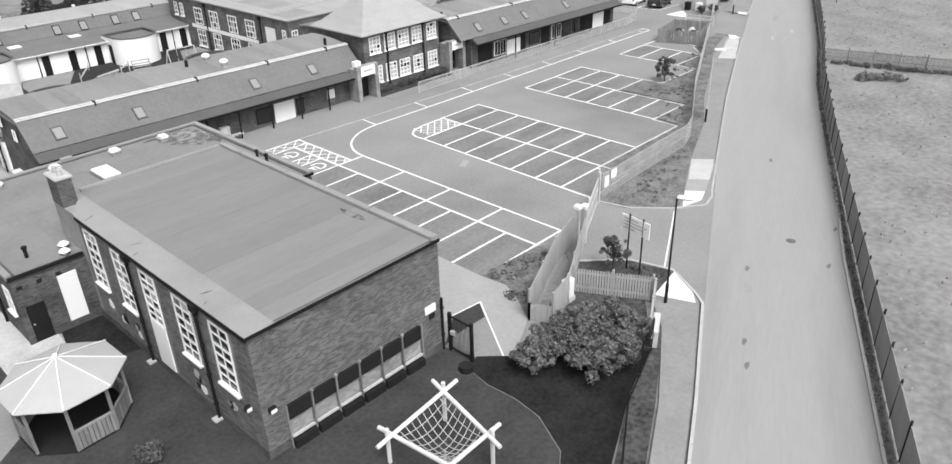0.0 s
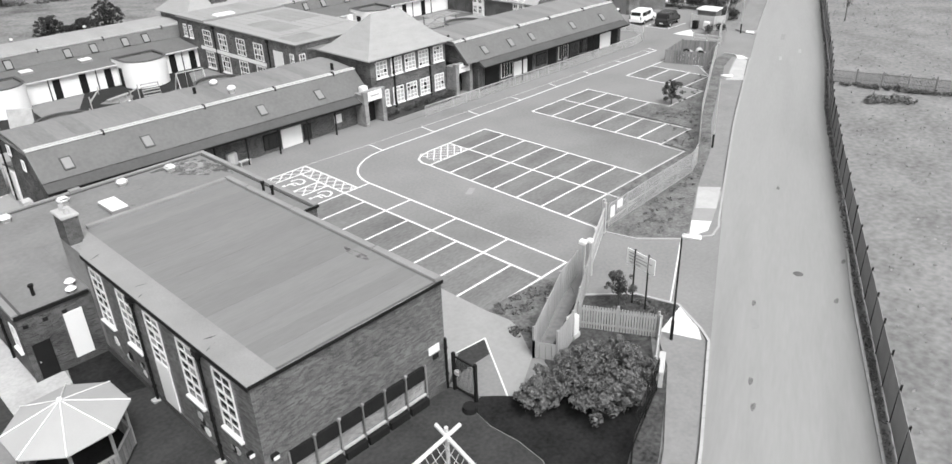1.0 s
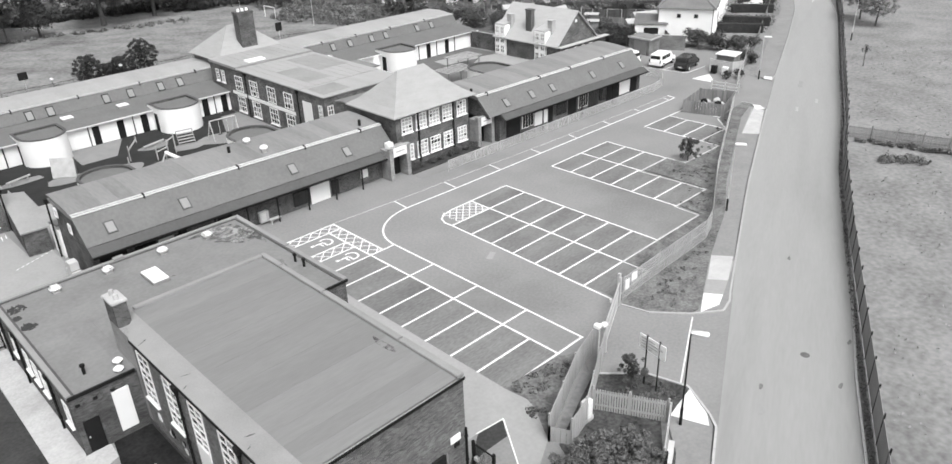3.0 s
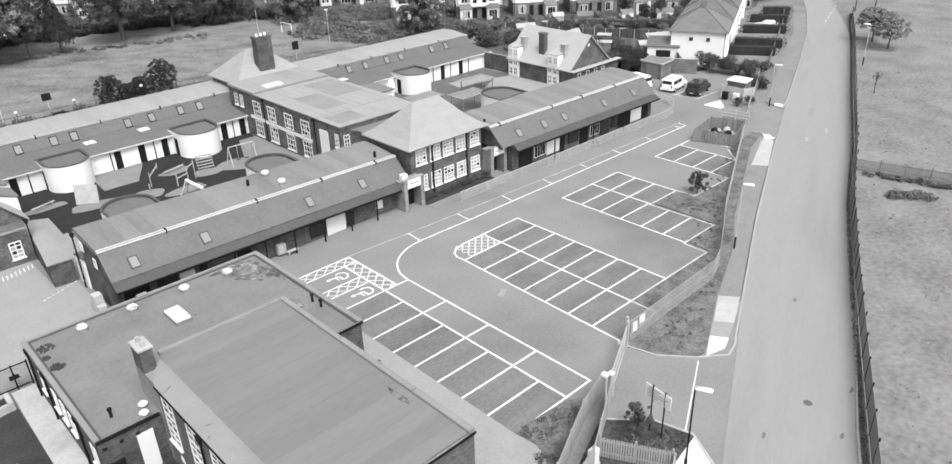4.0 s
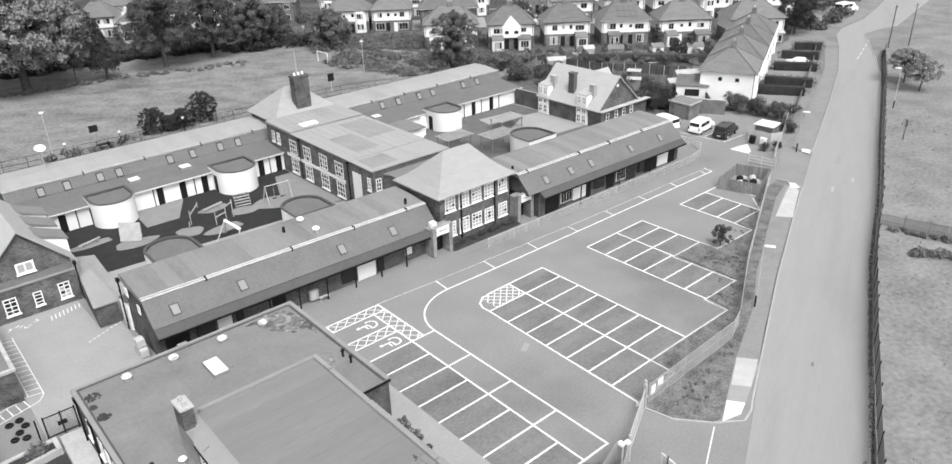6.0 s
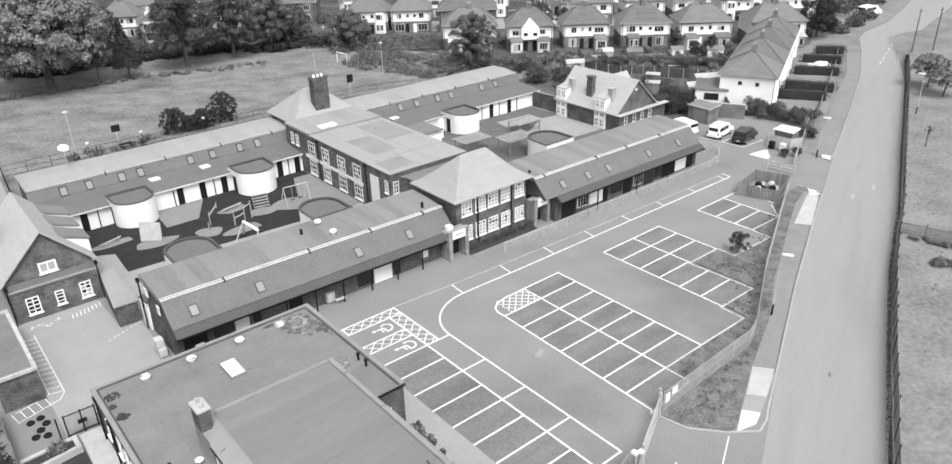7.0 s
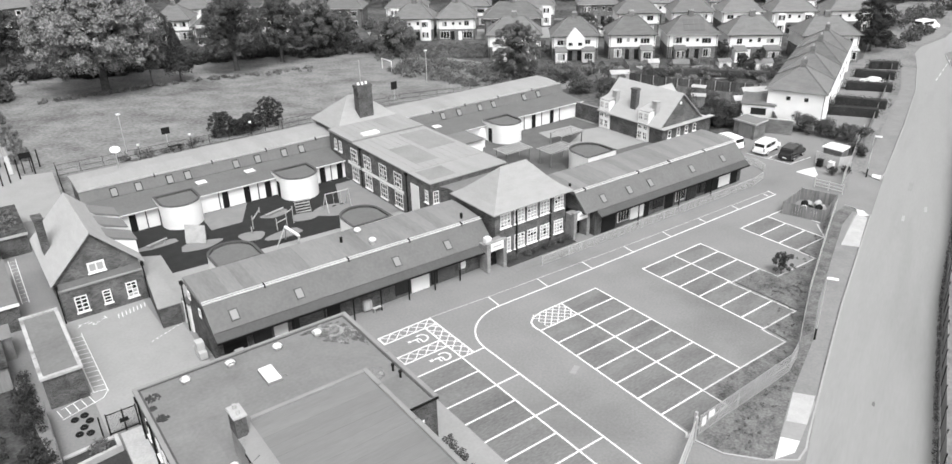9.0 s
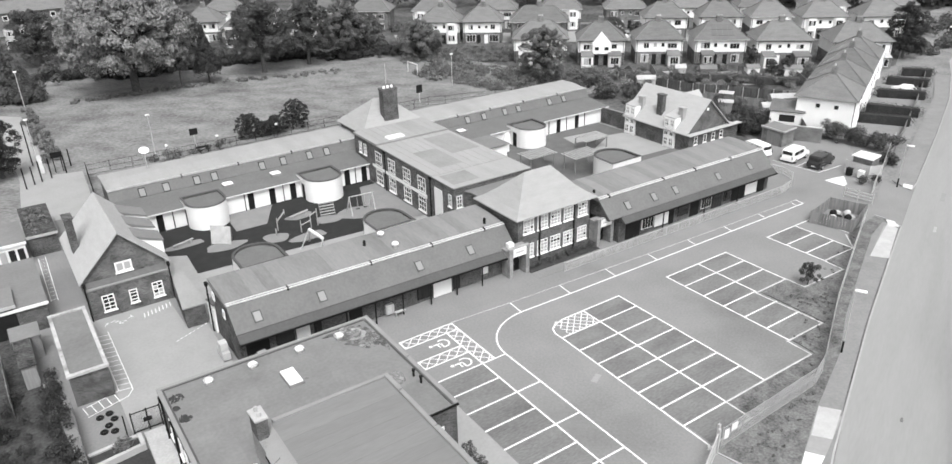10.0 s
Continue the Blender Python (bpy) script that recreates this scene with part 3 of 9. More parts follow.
# chimney on the corner of the roof
ch = part("chimney", box(B(), -20.452, -0.72, 5.88, -19.72, 0.58, 7.3), BRICK, hall)
bm = B()
box(bm, -20.53, -0.8, 7.3, -19.64, 0.66, 7.45)
part("cap", bevelled(bm, 0.04), STONE, ch)
for x, y in ((-20.08, -0.38), (-20.08, 0.24)):
    bm = B()
    rod(bm, (x, y, 7.45), (x, y, 7.75), 0.15, 0.12, 10)
    part("pot", bm, STONE, ch)

# ---- the low flat-roofed block round the hall ----
LZ = 3.8
low = thing("low_block", (-15, 6, 0), "low brick block with a flat grey felt roof beside the hall", "building")
LOWPLAN = [(-24.0, 11.4), (-24.0, -1.75), (HX0 - 0.004, -1.75), (HX0 - 0.004, HY1 + 0.004), (HX1 + 0.004, HY1 + 0.004), (HX1 + 0.004, -2.6), (-7.2, -2.6), (-7.2, 11.4)]
part("wall", prism(B(), LOWPLAN, 0, LZ - 0.15), BRICK, low)
part("roof", prism(B(), LOWPLAN, LZ - 0.148, LZ), ROOF_FELT, low)
for p, q, w in (((-23.95, 11.25), (-23.95, -1.7), 0.3), ((-24.1, 11.4), (-16.4, 11.4), 0.3), ((-15.9, 11.4), (-7.02, 11.4), 0.3), ((-7.2, 11.25), (-7.2, 4.3), 0.36), ((-7.2, 4.24), (-7.2, -2.55), 0.36)):
    part("coping", bevelled(beam(B(), p, q, w, LZ - 0.1, LZ + 0.13), 0.02), COPING, low)
part("coping", box(B(), -16.5, 11.2, LZ - 0.1, -15.8, 11.62, LZ + 0.24), COPING, low)
part("edge_trim", beam(B(), (-24.05, -1.78), (HX0 - 0.1, -1.78), 0.12, LZ - 0.14, LZ + 0.05), BLACK, low)
part("edge_trim", beam(B(), (HX1 + 0.1, -2.62), (-7.05, -2.62), 0.1, LZ - 0.12, LZ + 0.04), BLACK, low)
door = part("door", box(B(), -23.72, -1.81, 0.05, -22.88, -1.72, 2.08), BLACK, low, "black painted door")
bm = B()
rod(bm, (-23.6, -1.81, 1.05), (-23.6, -1.86, 1.05), 0.04)
part("handle", bm, STEEL, door)
part("board", box(B(), -22.0, -1.82, 0.42, -21.1, -1.72, 3.05), WHITE, low, "white boarded-up doorway")
part("plinth", box(B(), -24.05, -1.82, 0, -23.76, -1.752, 0.4), PLINTH, low)
part("plinth", box(B(), -22.84, -1.82, 0, HX0 - 0.01, -1.752, 0.4), PLINTH, low)
for x, y in ((-23.8, 3.4), (-22.9, 3.4), (-22.0, 3.4)):
    part("air_brick", box(B(), x, -1.78, 3.05, x + 0.24, -1.75, 3.25), DARK, low)
# small arched-top windows and pipes on the outer long wall
for y in (-0.6, 3.1, 4.6, 6.1, 8.6):
    sash_window(low, "x", -24.0, -1, y - 0.45, y + 0.45, 1.5, 2.9, 2, 2, bar=0.06, pale=0.5)
for y in (1.4, 7.3, 10.6):
    drainpipe(low, -24.09, y, 0, LZ - 0.1)
# windows on the car park end
sash_window(low, "y", -2.6, -1, -9.3, -8.3, 1.2, 2.4, 2, 2, bar=0.08, pale=0.3)

# roof fittings of the low block
for x, y in ((-20.67, 10.12), (-17.34, 10.1), (-13.64, 9.98), (-10.36, 9.88)):
    v = thing("roof_vent", (x, y, LZ), "white moulded plastic roof vent cowl", "roof vent", group="white roof vents")
    part("base", box(B(), x - 0.22, y - 0.22, LZ, x + 0.22, y + 0.22, LZ + 0.14), STONE, v)
    part("cowl", bevelled(box(B(), x - 0.34, y - 0.34, LZ + 0.14, x + 0.34, y + 0.34, LZ + 0.46), 0.12), WHITE, v, smooth=True)
sk = thing("roof_skylight", (-15.5, 7.0, LZ), "flat white domed skylight on the felt roof", "skylight")
part("kerb_frame", box(B(), -16.06, 5.9, LZ, -14.94, 8.05, LZ + 0.22), COPING, sk)
part("dome", bevelled(box(B(), -16.02, 5.94, LZ + 0.221, -14.98, 8.01, LZ + 0.32), 0.04), WHITE, sk)
for x, y in ((-22.6, -0.2), (-8.0, 1.98), (-7.98, 0.94)):
    v = thing("flue", (x, y, LZ), "short black flue pipe on the felt roof", "flue", group="black flues")
    bm = B()
    rod(bm, (x, y, LZ), (x, y, LZ + 0.5), 0.09)
    part("pipe", bm, BLACK, v)
    bm = B()
    rod(bm, (x, y, LZ + 0.5), (x, y, LZ + 0.62), 0.14)
    part("cowl", bm, BLACK, v)
for x, y in ((-20.95, -0.6), (-21.2, -1.4)):
    v = thing("roof_cowl", (x, y, LZ), "low round white roof cowl beside the hall wall", "roof vent", group="round cowls")
    bm = B()
    rod(bm, (x, y, LZ), (x, y, LZ + 0.22), 0.1)
    part("stem", bm, STEEL, v)
    bm = B()
    rod(bm, (x, y, LZ + 0.22), (x, y, LZ + 0.34), 0.28, 0.16, 14)
    part("cap", bm, WHITE, v)
for x, y, r in ((-23.15, 9.7, 0.5), (-23.2, 7.05, 0.42), (-23.45, 8.5, 0.22)):
    bm = B()
    for k in range(60):
        a, d = random.uniform(0, 6.28), r * random.random() ** 0.5
        p = Vector((x + d * math.cos(a), y + d * math.sin(a), LZ + 0.01))
        s = random.uniform(0.05, 0.12)
        solid(bm, [p + Vector((-s, -s, 0)), p + Vector((s, -s, 0.02)), p + Vector((0, s, random.uniform(0.04, 0.12)))], [(0, 1, 2)])
    tagged(part("moss_clump", bm, MULCH), "dark moss growing on the flat roof", "moss", group="moss clumps")

# fittings of the hall's end wall: planted panels between posts, lamps, a sign
row = thing("wall_planter_row", (-16.1, -17.6, 0), "row of dark planting panels with posts against the hall wall", "wall planter")
xs = [-19.5, -18.28, -17.06, -15.84, -14.62, -13.4, -12.2]
for a, c in zip(xs, xs[1:]):
    part("upper_panel", box(B(), a + 0.07, -17.5, 1.42, c - 0.07, -17.36, 2.12 + random.uniform(-0.03, 0.03)), DARK, row, "dark felt planting strip")
    part("back_panel", box(B(), a + 0.07, -17.4, 0.62, c - 0.07, -17.362, 1.415), BRICK_PALE, row)
    part("ledge", box(B(), a + 0.07, -17.55, 0.52, c - 0.07, -17.41, 0.6), STONE, row)
    part("trough", box(B(), a + 0.07, -17.7, 0.02, c - 0.07, -17.43, 0.42), DARK, row, "dark planting trough")
for x in xs:
    bm = B()
    rod(bm, (x, -17.52, 0), (x, -17.52, 2.2), 0.035)
    part("post", bm, FENCE_WOOD, row)
for x in xs[1:-1]:
    bm = B()
    bmesh.ops.create_uvsphere(bm, u_segments=10, v_segments=6, radius=0.09, matrix=Matrix.Translation((x, -17.52, 2.24)))
    part("finial", bm, FENCE_WOOD, row, smooth=True)
for x, y, z, ax in ((-20.05, HY0 - 0.1, 2.35, 0), (HX0 - 0.1, -16.5, 2.2, 1)):
    v = thing("wall_lamp", (x, y, z), "small bulkhead lamp fixed to the brick wall", "lamp", group="bulkhead lamps")
    part("housing", bevelled(box(B(), x - 0.16, y - 0.1, z - 0.12, x + 0.16, y + 0.1, z + 0.14), 0.03), BLACK, v)
    part("lens", box(B(), x - 0.13, y - 0.125, z - 0.09, x + 0.13, y - 0.101, z + 0.06), WHITE, v)
v = thing("wall_sign", (-11.8, HY0 - 0.05, 2.4), "small white sign with a dark notice under it", "sign")
part("plate", box(B(), -11.82, HY0 - 0.06, 2.42, -11.18, HY0 - 0.004, 2.82), WHITE, v)
part("notice", box(B(), -11.6, HY0 - 0.05, 2.05, -11.25, HY0 - 0.004, 2.32), DARK, v)
# painted animal shapes under the hall windows
for k, (y, w, h) in enumerate(((-3.5, 1.0, 1.1), (-5.0, 0.5, 0.5), (-6.4, 1.0, 1.0), (-12.2, 1.1, 1.1), (-14.9, 1.2, 1.2))):
    v = thing("wall_mural", (HX0 - 0.03, y, 1.2), "dark and pale cut-out mural shapes under a hall window", "mural", group="wall murals")
    for j in range(5):
        bm = B()
        n, cy, cz, r = 9, y + random.uniform(-w, w) * 0.36, 1.2 + random.uniform(-h, h) * 0.32, random.uniform(0.14, 0.3)
        pts = [(cy + r * random.uniform(0.6, 1.1) * math.cos(2 * math.pi * i / n), cz + r * random.uniform(0.6, 1.1) * math.sin(2 * math.pi * i / n)) for i in range(n)]
        d = 0.02 + 0.006 * j
        solid(bm, [(HX0 - d, a, c) for a, c in pts] + [(HX0 - 0.002, a, c) for a, c in pts], [tuple(range(n))[::-1]] + [(i, (i + 1) % n, n + (i + 1) % n, n + i) for i in range(n)])
        part("shape", bm, (BLACK, STONE, DARK, FENCE_WOOD, WHITE)[(j + k) % 5], v)

# felt patches, a dried puddle and cracked joints on the roofs
for k, (x0, y0, x1, y1) in enumerate(((-23.9, 5.0, -18.0, 10.8), (-17.9, 8.6, -13.0, 10.9), (-12.9, 1.3, -7.6, 6.0), (-20.4, 1.3, -16.6, 4.8), (-10.3, -2.3, -7.6, 1.2), (-23.8, -1.4, -21.0, 4.6))):
    part("felt_sheet", box(B(), x0, y0, LZ + 0.001, x1, y1, LZ + 0.007 + 0.002 * (k % 2)), ROOF_FELT, low)
# Narrow dark strips along the inner foot of the copings.
for p, q in (((-23.72, 11.2), (-23.72, -1.6)), ((-23.7, 11.17), (-7.5, 11.17)), ((-7.46, 11.1), (-7.46, -2.4))):
    part("edge_upstand", beam(B(), p, q, 0.14, LZ, LZ + 0.05), CANOPY, low)
STAIN_PALE = patchy(surface("dried_silt", 0.24, 0.2, 1.5, 6.0, 0.9, 0.05))
STAIN_DARK = patchy(surface("moss_and_damp", 0.08, 0.4, 2.0, 7.0, 0.95, 0.1), 2.2)


def roof_stain(x, y, z, rx, ry, material, owner, seed, turn=0.0):
    rnd = random.Random(seed)
    n = 26
    w = [rnd.uniform(0.55, 1.15) for _ in range(n)]
    pts = []
    for k in range(n):
        a, q = 2 * math.pi * k / n, (w[k - 1] + 2 * w[k] + w[(k + 1) % n]) / 4
        u, v = rx * q * math.cos(a), ry * q * math.sin(a)
        pts.append((x + u * math.cos(turn) - v * math.sin(turn), y + u * math.sin(turn) + v * math.cos(turn), z))
    part("stain", solid(B(), pts, [tuple(range(n))]), material, owner)


roof_stain(-8.9, 9.3, LZ + 0.012, 1.7, 2.4, STAIN_DARK, low, 3, 0.4)
roof_stain(-8.95, 9.4, LZ + 0.016, 1.4, 2.1, STAIN_PALE, low, 4, 0.4)
roof_stain(-7.8, 7.3, LZ + 0.013, 0.3, 1.3, STAIN_DARK, low, 5)
roof_stain(-10.4, 10.6, LZ + 0.014, 1.2, 0.3, STAIN_DARK, low, 6)
roof_stain(-9.4, 2.6, LZ + 0.013, 1.3, 1.1, STAIN_PALE, low, 7)
roof_stain(-14.6, 6.4, LZ + 0.013, 0.22, 0.16, STAIN_PALE, low, 8)
roof_stain(-11.75, -12.6, HZ + 0.007, 0.2, 1.1, STAIN_DARK, hall, 10)
for k, y in enumerate((-14.2, -13.6, -8.3, -7.5, -3.2)):
    roof_stain(-20.2 + 0.3 * (k % 2), y, HZ + 0.046, 0.32, 0.05, STAIN_DARK, hall, 20 + k, 0.5 - 0.8 * (k % 2))


# ---- the school: two long wings, a gatehouse, a central block and a rear range ----
def wing(name, x0, x1, label, front, seams, gable_w=True, lights=(), posts=(), inset=0.0):
    """A long low range: nearly flat top, steep front slope, projecting eaves on posts. front: y of the wall, slope faces -y."""
    w = thing(name, ((x0 + x1) / 2, front + 3, 0), label, "building")
    yb, ye, yc, wall_y = front + 0.1, front - 1.85, front - 2.55, front - 1.5
    # the darker brick carries part of the shade under the eaves
    part("wall", prism(B(), [(x0 + 0.15 + inset, wall_y), (x1 - 0.15, wall_y), (x1 - 0.15, front + 4.9), (x0 + 0.15 + inset, front + 4.9)], 0, 3.0), BRICK, w)
    # gable ends rise into the roof
    for gx in (x0 + 0.15, x1 - 0.4):
        bm = B()
        solid(bm, [(gx + s, y, z) for s in (0, 0.25) for y, z in ((ye + 0.3, 3.01), (front + 4.9, 3.01), (front + 4.9, 5.2), (front + 2.6, 5.34), (yb + 0.15, 5.02))],
              [(4, 3, 2, 1, 0), (5, 6, 7, 8, 9), (0, 1, 6, 5), (1, 2, 7, 6), (2, 3, 8, 7), (3, 4, 9, 8), (4, 0, 5, 9)])
        part("gable", bm, BRICK, w)
    bm = B()
    n = 12
    prof = [(yb, 5.12)] + [(yb + 5.3 * k / n, 5.12 + 0.34 * math.sin(math.pi * 0.62 * k / n)) for k in range(1, n + 1)]
    roof_part = part("roof", solid(bm, [(x, y, z) for x in (x0, x1) for y, z in ((yb, 4.98), (yb + 5.3, 5.1), (yb + 5.3, 4.9), (yb, 4.8))], [(0, 4, 5, 1), (1, 5, 6, 2), (2, 6, 7, 3), (3, 7, 4, 0), (0, 1, 2, 3), (7, 6, 5, 4)]), ROOF_TOP, w, "pale curved roof membrane")
    count = round((x1 - x0) / 1.25)
    for s in range(count):
        u0, u1 = x0 + (x1 - x0) * s / count, x0 + (x1 - x0) * (s + 1) / count
        bm = B()
        lift = 0.004 * (s % 2)
        top = [bm.verts.new((x, y, z + lift)) for x in (u0, u1) for y, z in prof]
        bot = [bm.verts.new((x, y, z - 0.1)) for x in (u0, u1) for y, z in prof]
        m = n + 1
        for k in range(n):
            bm.faces.new((top[k], top[m + k], top[m + k + 1], top[k + 1]))
            bm.faces.new((bot[k + 1], bot[m + k + 1], bot[m + k], bot[k]))
        for q in (0, m):
            bm.faces.new([top[q + k] for k in range(m)] + [bot[q + k] for k in reversed(range(m))])
        bm.faces.new((top[0], bot[0], bot[m], top[m]))
        bm.faces.new((top[m - 1], top[2 * m - 1], bot[2 * m - 1], bot[m - 1]))
        bmesh.ops.recalc_face_normals(bm, faces=bm.faces)
        part("roof_sheet", bm, ROOF_TOP, roof_part)
    bm = B()
    solid(bm, [(x, y, z) for x in (x0, x1) for y, z in ((yb - 0.004, 5.08), (ye, 3.25), (ye + 0.25, 3.2), (yb - 0.004, 4.8))], [(0, 1, 5, 4), (1, 2, 6, 5), (2, 3, 7, 6), (3, 0, 4, 7), (3, 2, 1, 0), (4, 5, 6, 7)])
    part("slope", bm, MANSARD, w, "dark steep roof slope")
    bm = B()
    solid(bm, [(x, y, z) for x in (x0 + inset, x1) for y, z in ((ye + 0.02, 3.2), (yc, 2.72), (yc, 2.6), (ye + 0.4, 3.004))], [(0, 1, 5, 4), (1, 2, 6, 5), (2, 3, 7, 6), (3, 0, 4, 7), (3, 2, 1, 0), (4, 5, 6, 7)])
    part("eave_canopy", bm, CANOPY, w)
    part("gutter", box(B(), x0 + inset, yc - 0.12, 2.56, x1, yc - 0.004, 2.7), BLACK, w)
    bm = B()
    box(bm, x0, yb - 0.1, 5.085, x1, yb - 0.02, 5.2)
    box(bm, x0, yb + 0.16, 5.17, x1, yb + 0.22, 5.25)
    part("ridge_trim", bm, TRIM, w, "pale metal trim")
    for x in seams:
        part("bracket", box(B(), x - 0.05, yb - 0.16, 4.75, x + 0.05, yb + 0.3, 5.3), BLACK, w)
    for x in lights:
        roof_light(w, x, yb, ye)
    for x in posts:
        bm = B()
        rod(bm, (x, yc + 0.14, 0), (x, yc + 0.14, 2.62), 0.075)
        part("post", bm, BLACK, w)
    return w


def roof_light(parent, x, yb, ye, sx=0.78, f0=0.4, f1=0.8):
    """A skylight lying on the steep slope."""
    def on(f, d):
        y, z = yb + (ye - yb) * f, 5.08 + (3.25 - 5.08) * f
        return (y - d * 0.8, z + d * 0.6)
    def slab(a, c, f, g, d0, d1):
        bm = B()
        (p, q), (r, s) = on(f, d0), on(g, d0)
        (pp, qq), (rr, ss) = on(f, d1), on(g, d1)
        return solid(bm, [(a, p, q), (c, p, q), (c, r, s), (a, r, s), (a, pp, qq), (c, pp, qq), (c, rr, ss), (a, rr, ss)], [(0, 1, 2, 3), (7, 6, 5, 4), (4, 5, 1, 0), (5, 6, 2, 1), (6, 7, 3, 2), (7, 4, 0, 3)])
    fr = part("roof_light", slab(x - sx / 2, x + sx / 2, f0, f1, -0.02, 0.07), CANOPY, parent)
    part("pane", slab(x - sx / 2 + 0.09, x + sx / 2 - 0.09, f0 + 0.04, f1 - 0.04, 0.06, 0.085), ROOF_GLASS, fr)


west_wing = wing("west_wing", -16.8, 12.0, "long brick wing with mansard roof and eaves on black posts", 17.9, [-11.4, -3.3, 3.3, 9.5], lights=(-14.65, -8.8, 1.15, 7.0), posts=(-10.1, -7.2, -4.35, -1.5, 1.54, 4.5, 7.5))
west_wing.matrix_basis = pose(-2.4, 20.9, -0.223, 0, 0.89, 0)
east_wing = wing("east_wing", 23.2, 51.2, "long brick school wing with a mansard roof behind a railing", 15.85, [24.7, 33.2, 38.6, 45.0], lights=(26.5, 30.6, 34.1, 41.5, 47.4), posts=(31, 38, 44), inset=1.65)

east_wing.matrix_basis = pose(37.2, 18.85, -0.08, 0, 0.6, 0)

# gatehouse with a tall hipped roof
gate = thing("gatehouse", (17.5, 19.5, 0), "two-storey brick gatehouse with a hipped pale tiled roof", "building")
GX0, GX1, GY0, GY1 = 12.6, 22.3, 16.3, 22.9
part("wall", box(B(), GX0, GY0, 0, GX1, GY1, 5.65), BRICK_SCHOOL, gate)
bm = B()
rings = [(0.62, 5.6), (0.6, 5.72), (-0.3, 6.25), (-1.2, 7.0)]
loops = []
for o, z in rings:
    loops.append([bm.verts.new(p) for p in ((GX0 - o, GY0 - o, z), (GX1 + o, GY0 - o, z), (GX1 + o, GY1 + o, z), (GX0 - o, GY1 + o, z))])
ridge = [bm.verts.new((15.9, 19.6, 8.95)), bm.verts.new((19.4, 19.6, 8.95))]
bm.faces.new(loops[0][::-1])
for a, c in zip(loops, loops[1:]):
    for i in range(4):
        bm.faces.new((a[i], a[(i + 1) % 4], c[(i + 1) % 4], c[i]))
t = loops[-1]
bm.faces.new((t[0], t[1], ridge[1], ridge[0]))
bm.faces.new((t[1], t[2], ridge[1]))
bm.faces.new((t[2], t[3], ridge[0], ridge[1]))
bm.faces.new((t[3], t[0], ridge[0]))
part("roof", bm, TILES_GREY, gate, "pale tiled hipped roof with swept eaves")
for x0, x1 in ((13.27, 14.62), (15.1, 16.48), (16.85, 18.22), (18.65, 20.0), (20.65, 21.95)):
    sash_window(gate, "y", GY0, -1, x0, x1, 3.7, 5.25, 3, 4, bar=0.07, pale=0.85)
    sash_window(gate, "y", GY0, -1, x0, x1, 0.85, 2.45, 3, 4, bar=0.07, pale=0.85)

# central block
cb = thing("central_block", (17, 41, 0), "two-storey flat-roofed brick block between the courtyards", "building")
CX0, CX1, CY0, CY1, CZ = 11.9, 22.6, 27.2, 52.3, 5.55
part("wall", box(B(), CX0, CY0, 0, CX1, CY1, CZ), BRICK_SCHOOL, cb)
part("wall", prism(B(), [(13.6, 22.95), (22.3, 22.95), (22.3, 27.19), (13.2, 27.19), (13.6, 26.2)], 0, 4.9), BRICK_SCHOOL, cb)
part("roof", box(B(), CX0 - 0.15, 31.72, CZ + 0.002, CX1 + 0.15, 45.4, CZ + 0.14), ROOF_PALE, cb)
part("roof", box(B(), CX0 - 0.15, 45.48, CZ + 0.002, CX1 + 0.15, CY1, CZ + 0.3), ROOF_PALE, cb)
part("roof", box(B(), CX0 - 0.15, CY0 - 0.12, CZ + 0.002, CX1 + 0.15, 31.68, CZ + 0.11), ROOF_PALE, cb)
part("roof", prism(B(), [(13.5, 23.5), (22.4, 23.5), (22.4, 27.06), (13.1, 27.06), (13.5, 26.2)], 4.91, 5.05), ROOF_FELT, cb)
part("parapet", box(B(), CX0 - 0.16, 45.4, CZ + 0.15, CX1 + 0.16, 45.47, CZ + 0.36), COPING, cb)
for y in (34.4, 38.0, 41.9, 45.4):
    sash_window(cb, "x", CX0, -1, y - 0.9, y + 0.9, 2.9, 4.8, 3, 3, bar=0.09, pale=0.25, sill=False)
    sash_window(cb, "x", CX0, -1, y - 0.9, y + 0.9, 0.35, 2.3, 3, 3, bar=0.09, pale=0.25)
for y in (49.2, 50.6):
    sash_window(cb, "x", CX0, -1, y - 0.4, y + 0.4, 3.4, 4.9, 2, 3, bar=0.07, pale=0.25)
part("string_course", box(B(), CX0 - 0.07, 33.2, 2.4, CX0 - 0.004, 47.2, 2.8), WHITE, cb, "white painted band between the storeys")
part("door", box(B(), CX0 - 0.08, 29.7, 0.1, CX0 - 0.004, 31.4, 4.5), WHITE, cb, "tall white boarded door")
sash_window(cb, "x", CX0, -1, 27.7, 28.4, 3.1, 4.6, 2, 3, bar=0.08, pale=0.2)
sash_window(cb, "y", CY0, -1, 12.2, 12.95, 3.1, 4.6, 2, 3, bar=0.08, pale=0.2)
for y in (32.3, 43.6):
    drainpipe(cb, CX0 - 0.09, y, 0, 5.4)
for x0, x1, y0, y1 in ((14.0, 17.2, 33.5, 40.0), (18.0, 22.2, 37.0, 44.2), (12.4, 16.0, 28.0, 31.2)):
    part("roof_patch", box(B(), x0, y0, CZ + 0.13, x1, y1, CZ + (0.144 if y0 > 31 else 0.135)), ROOF_PATCH, cb, "darker felt repair patch")
for x, y in ((15.2, 46.8),):
    part("roof_hatch", bevelled(box(B(), x - 1.2, y - 0.6, CZ + 0.15, x + 1.2, y + 0.6, CZ + 0.5), 0.05), WHITE, cb, "white roof hatch")

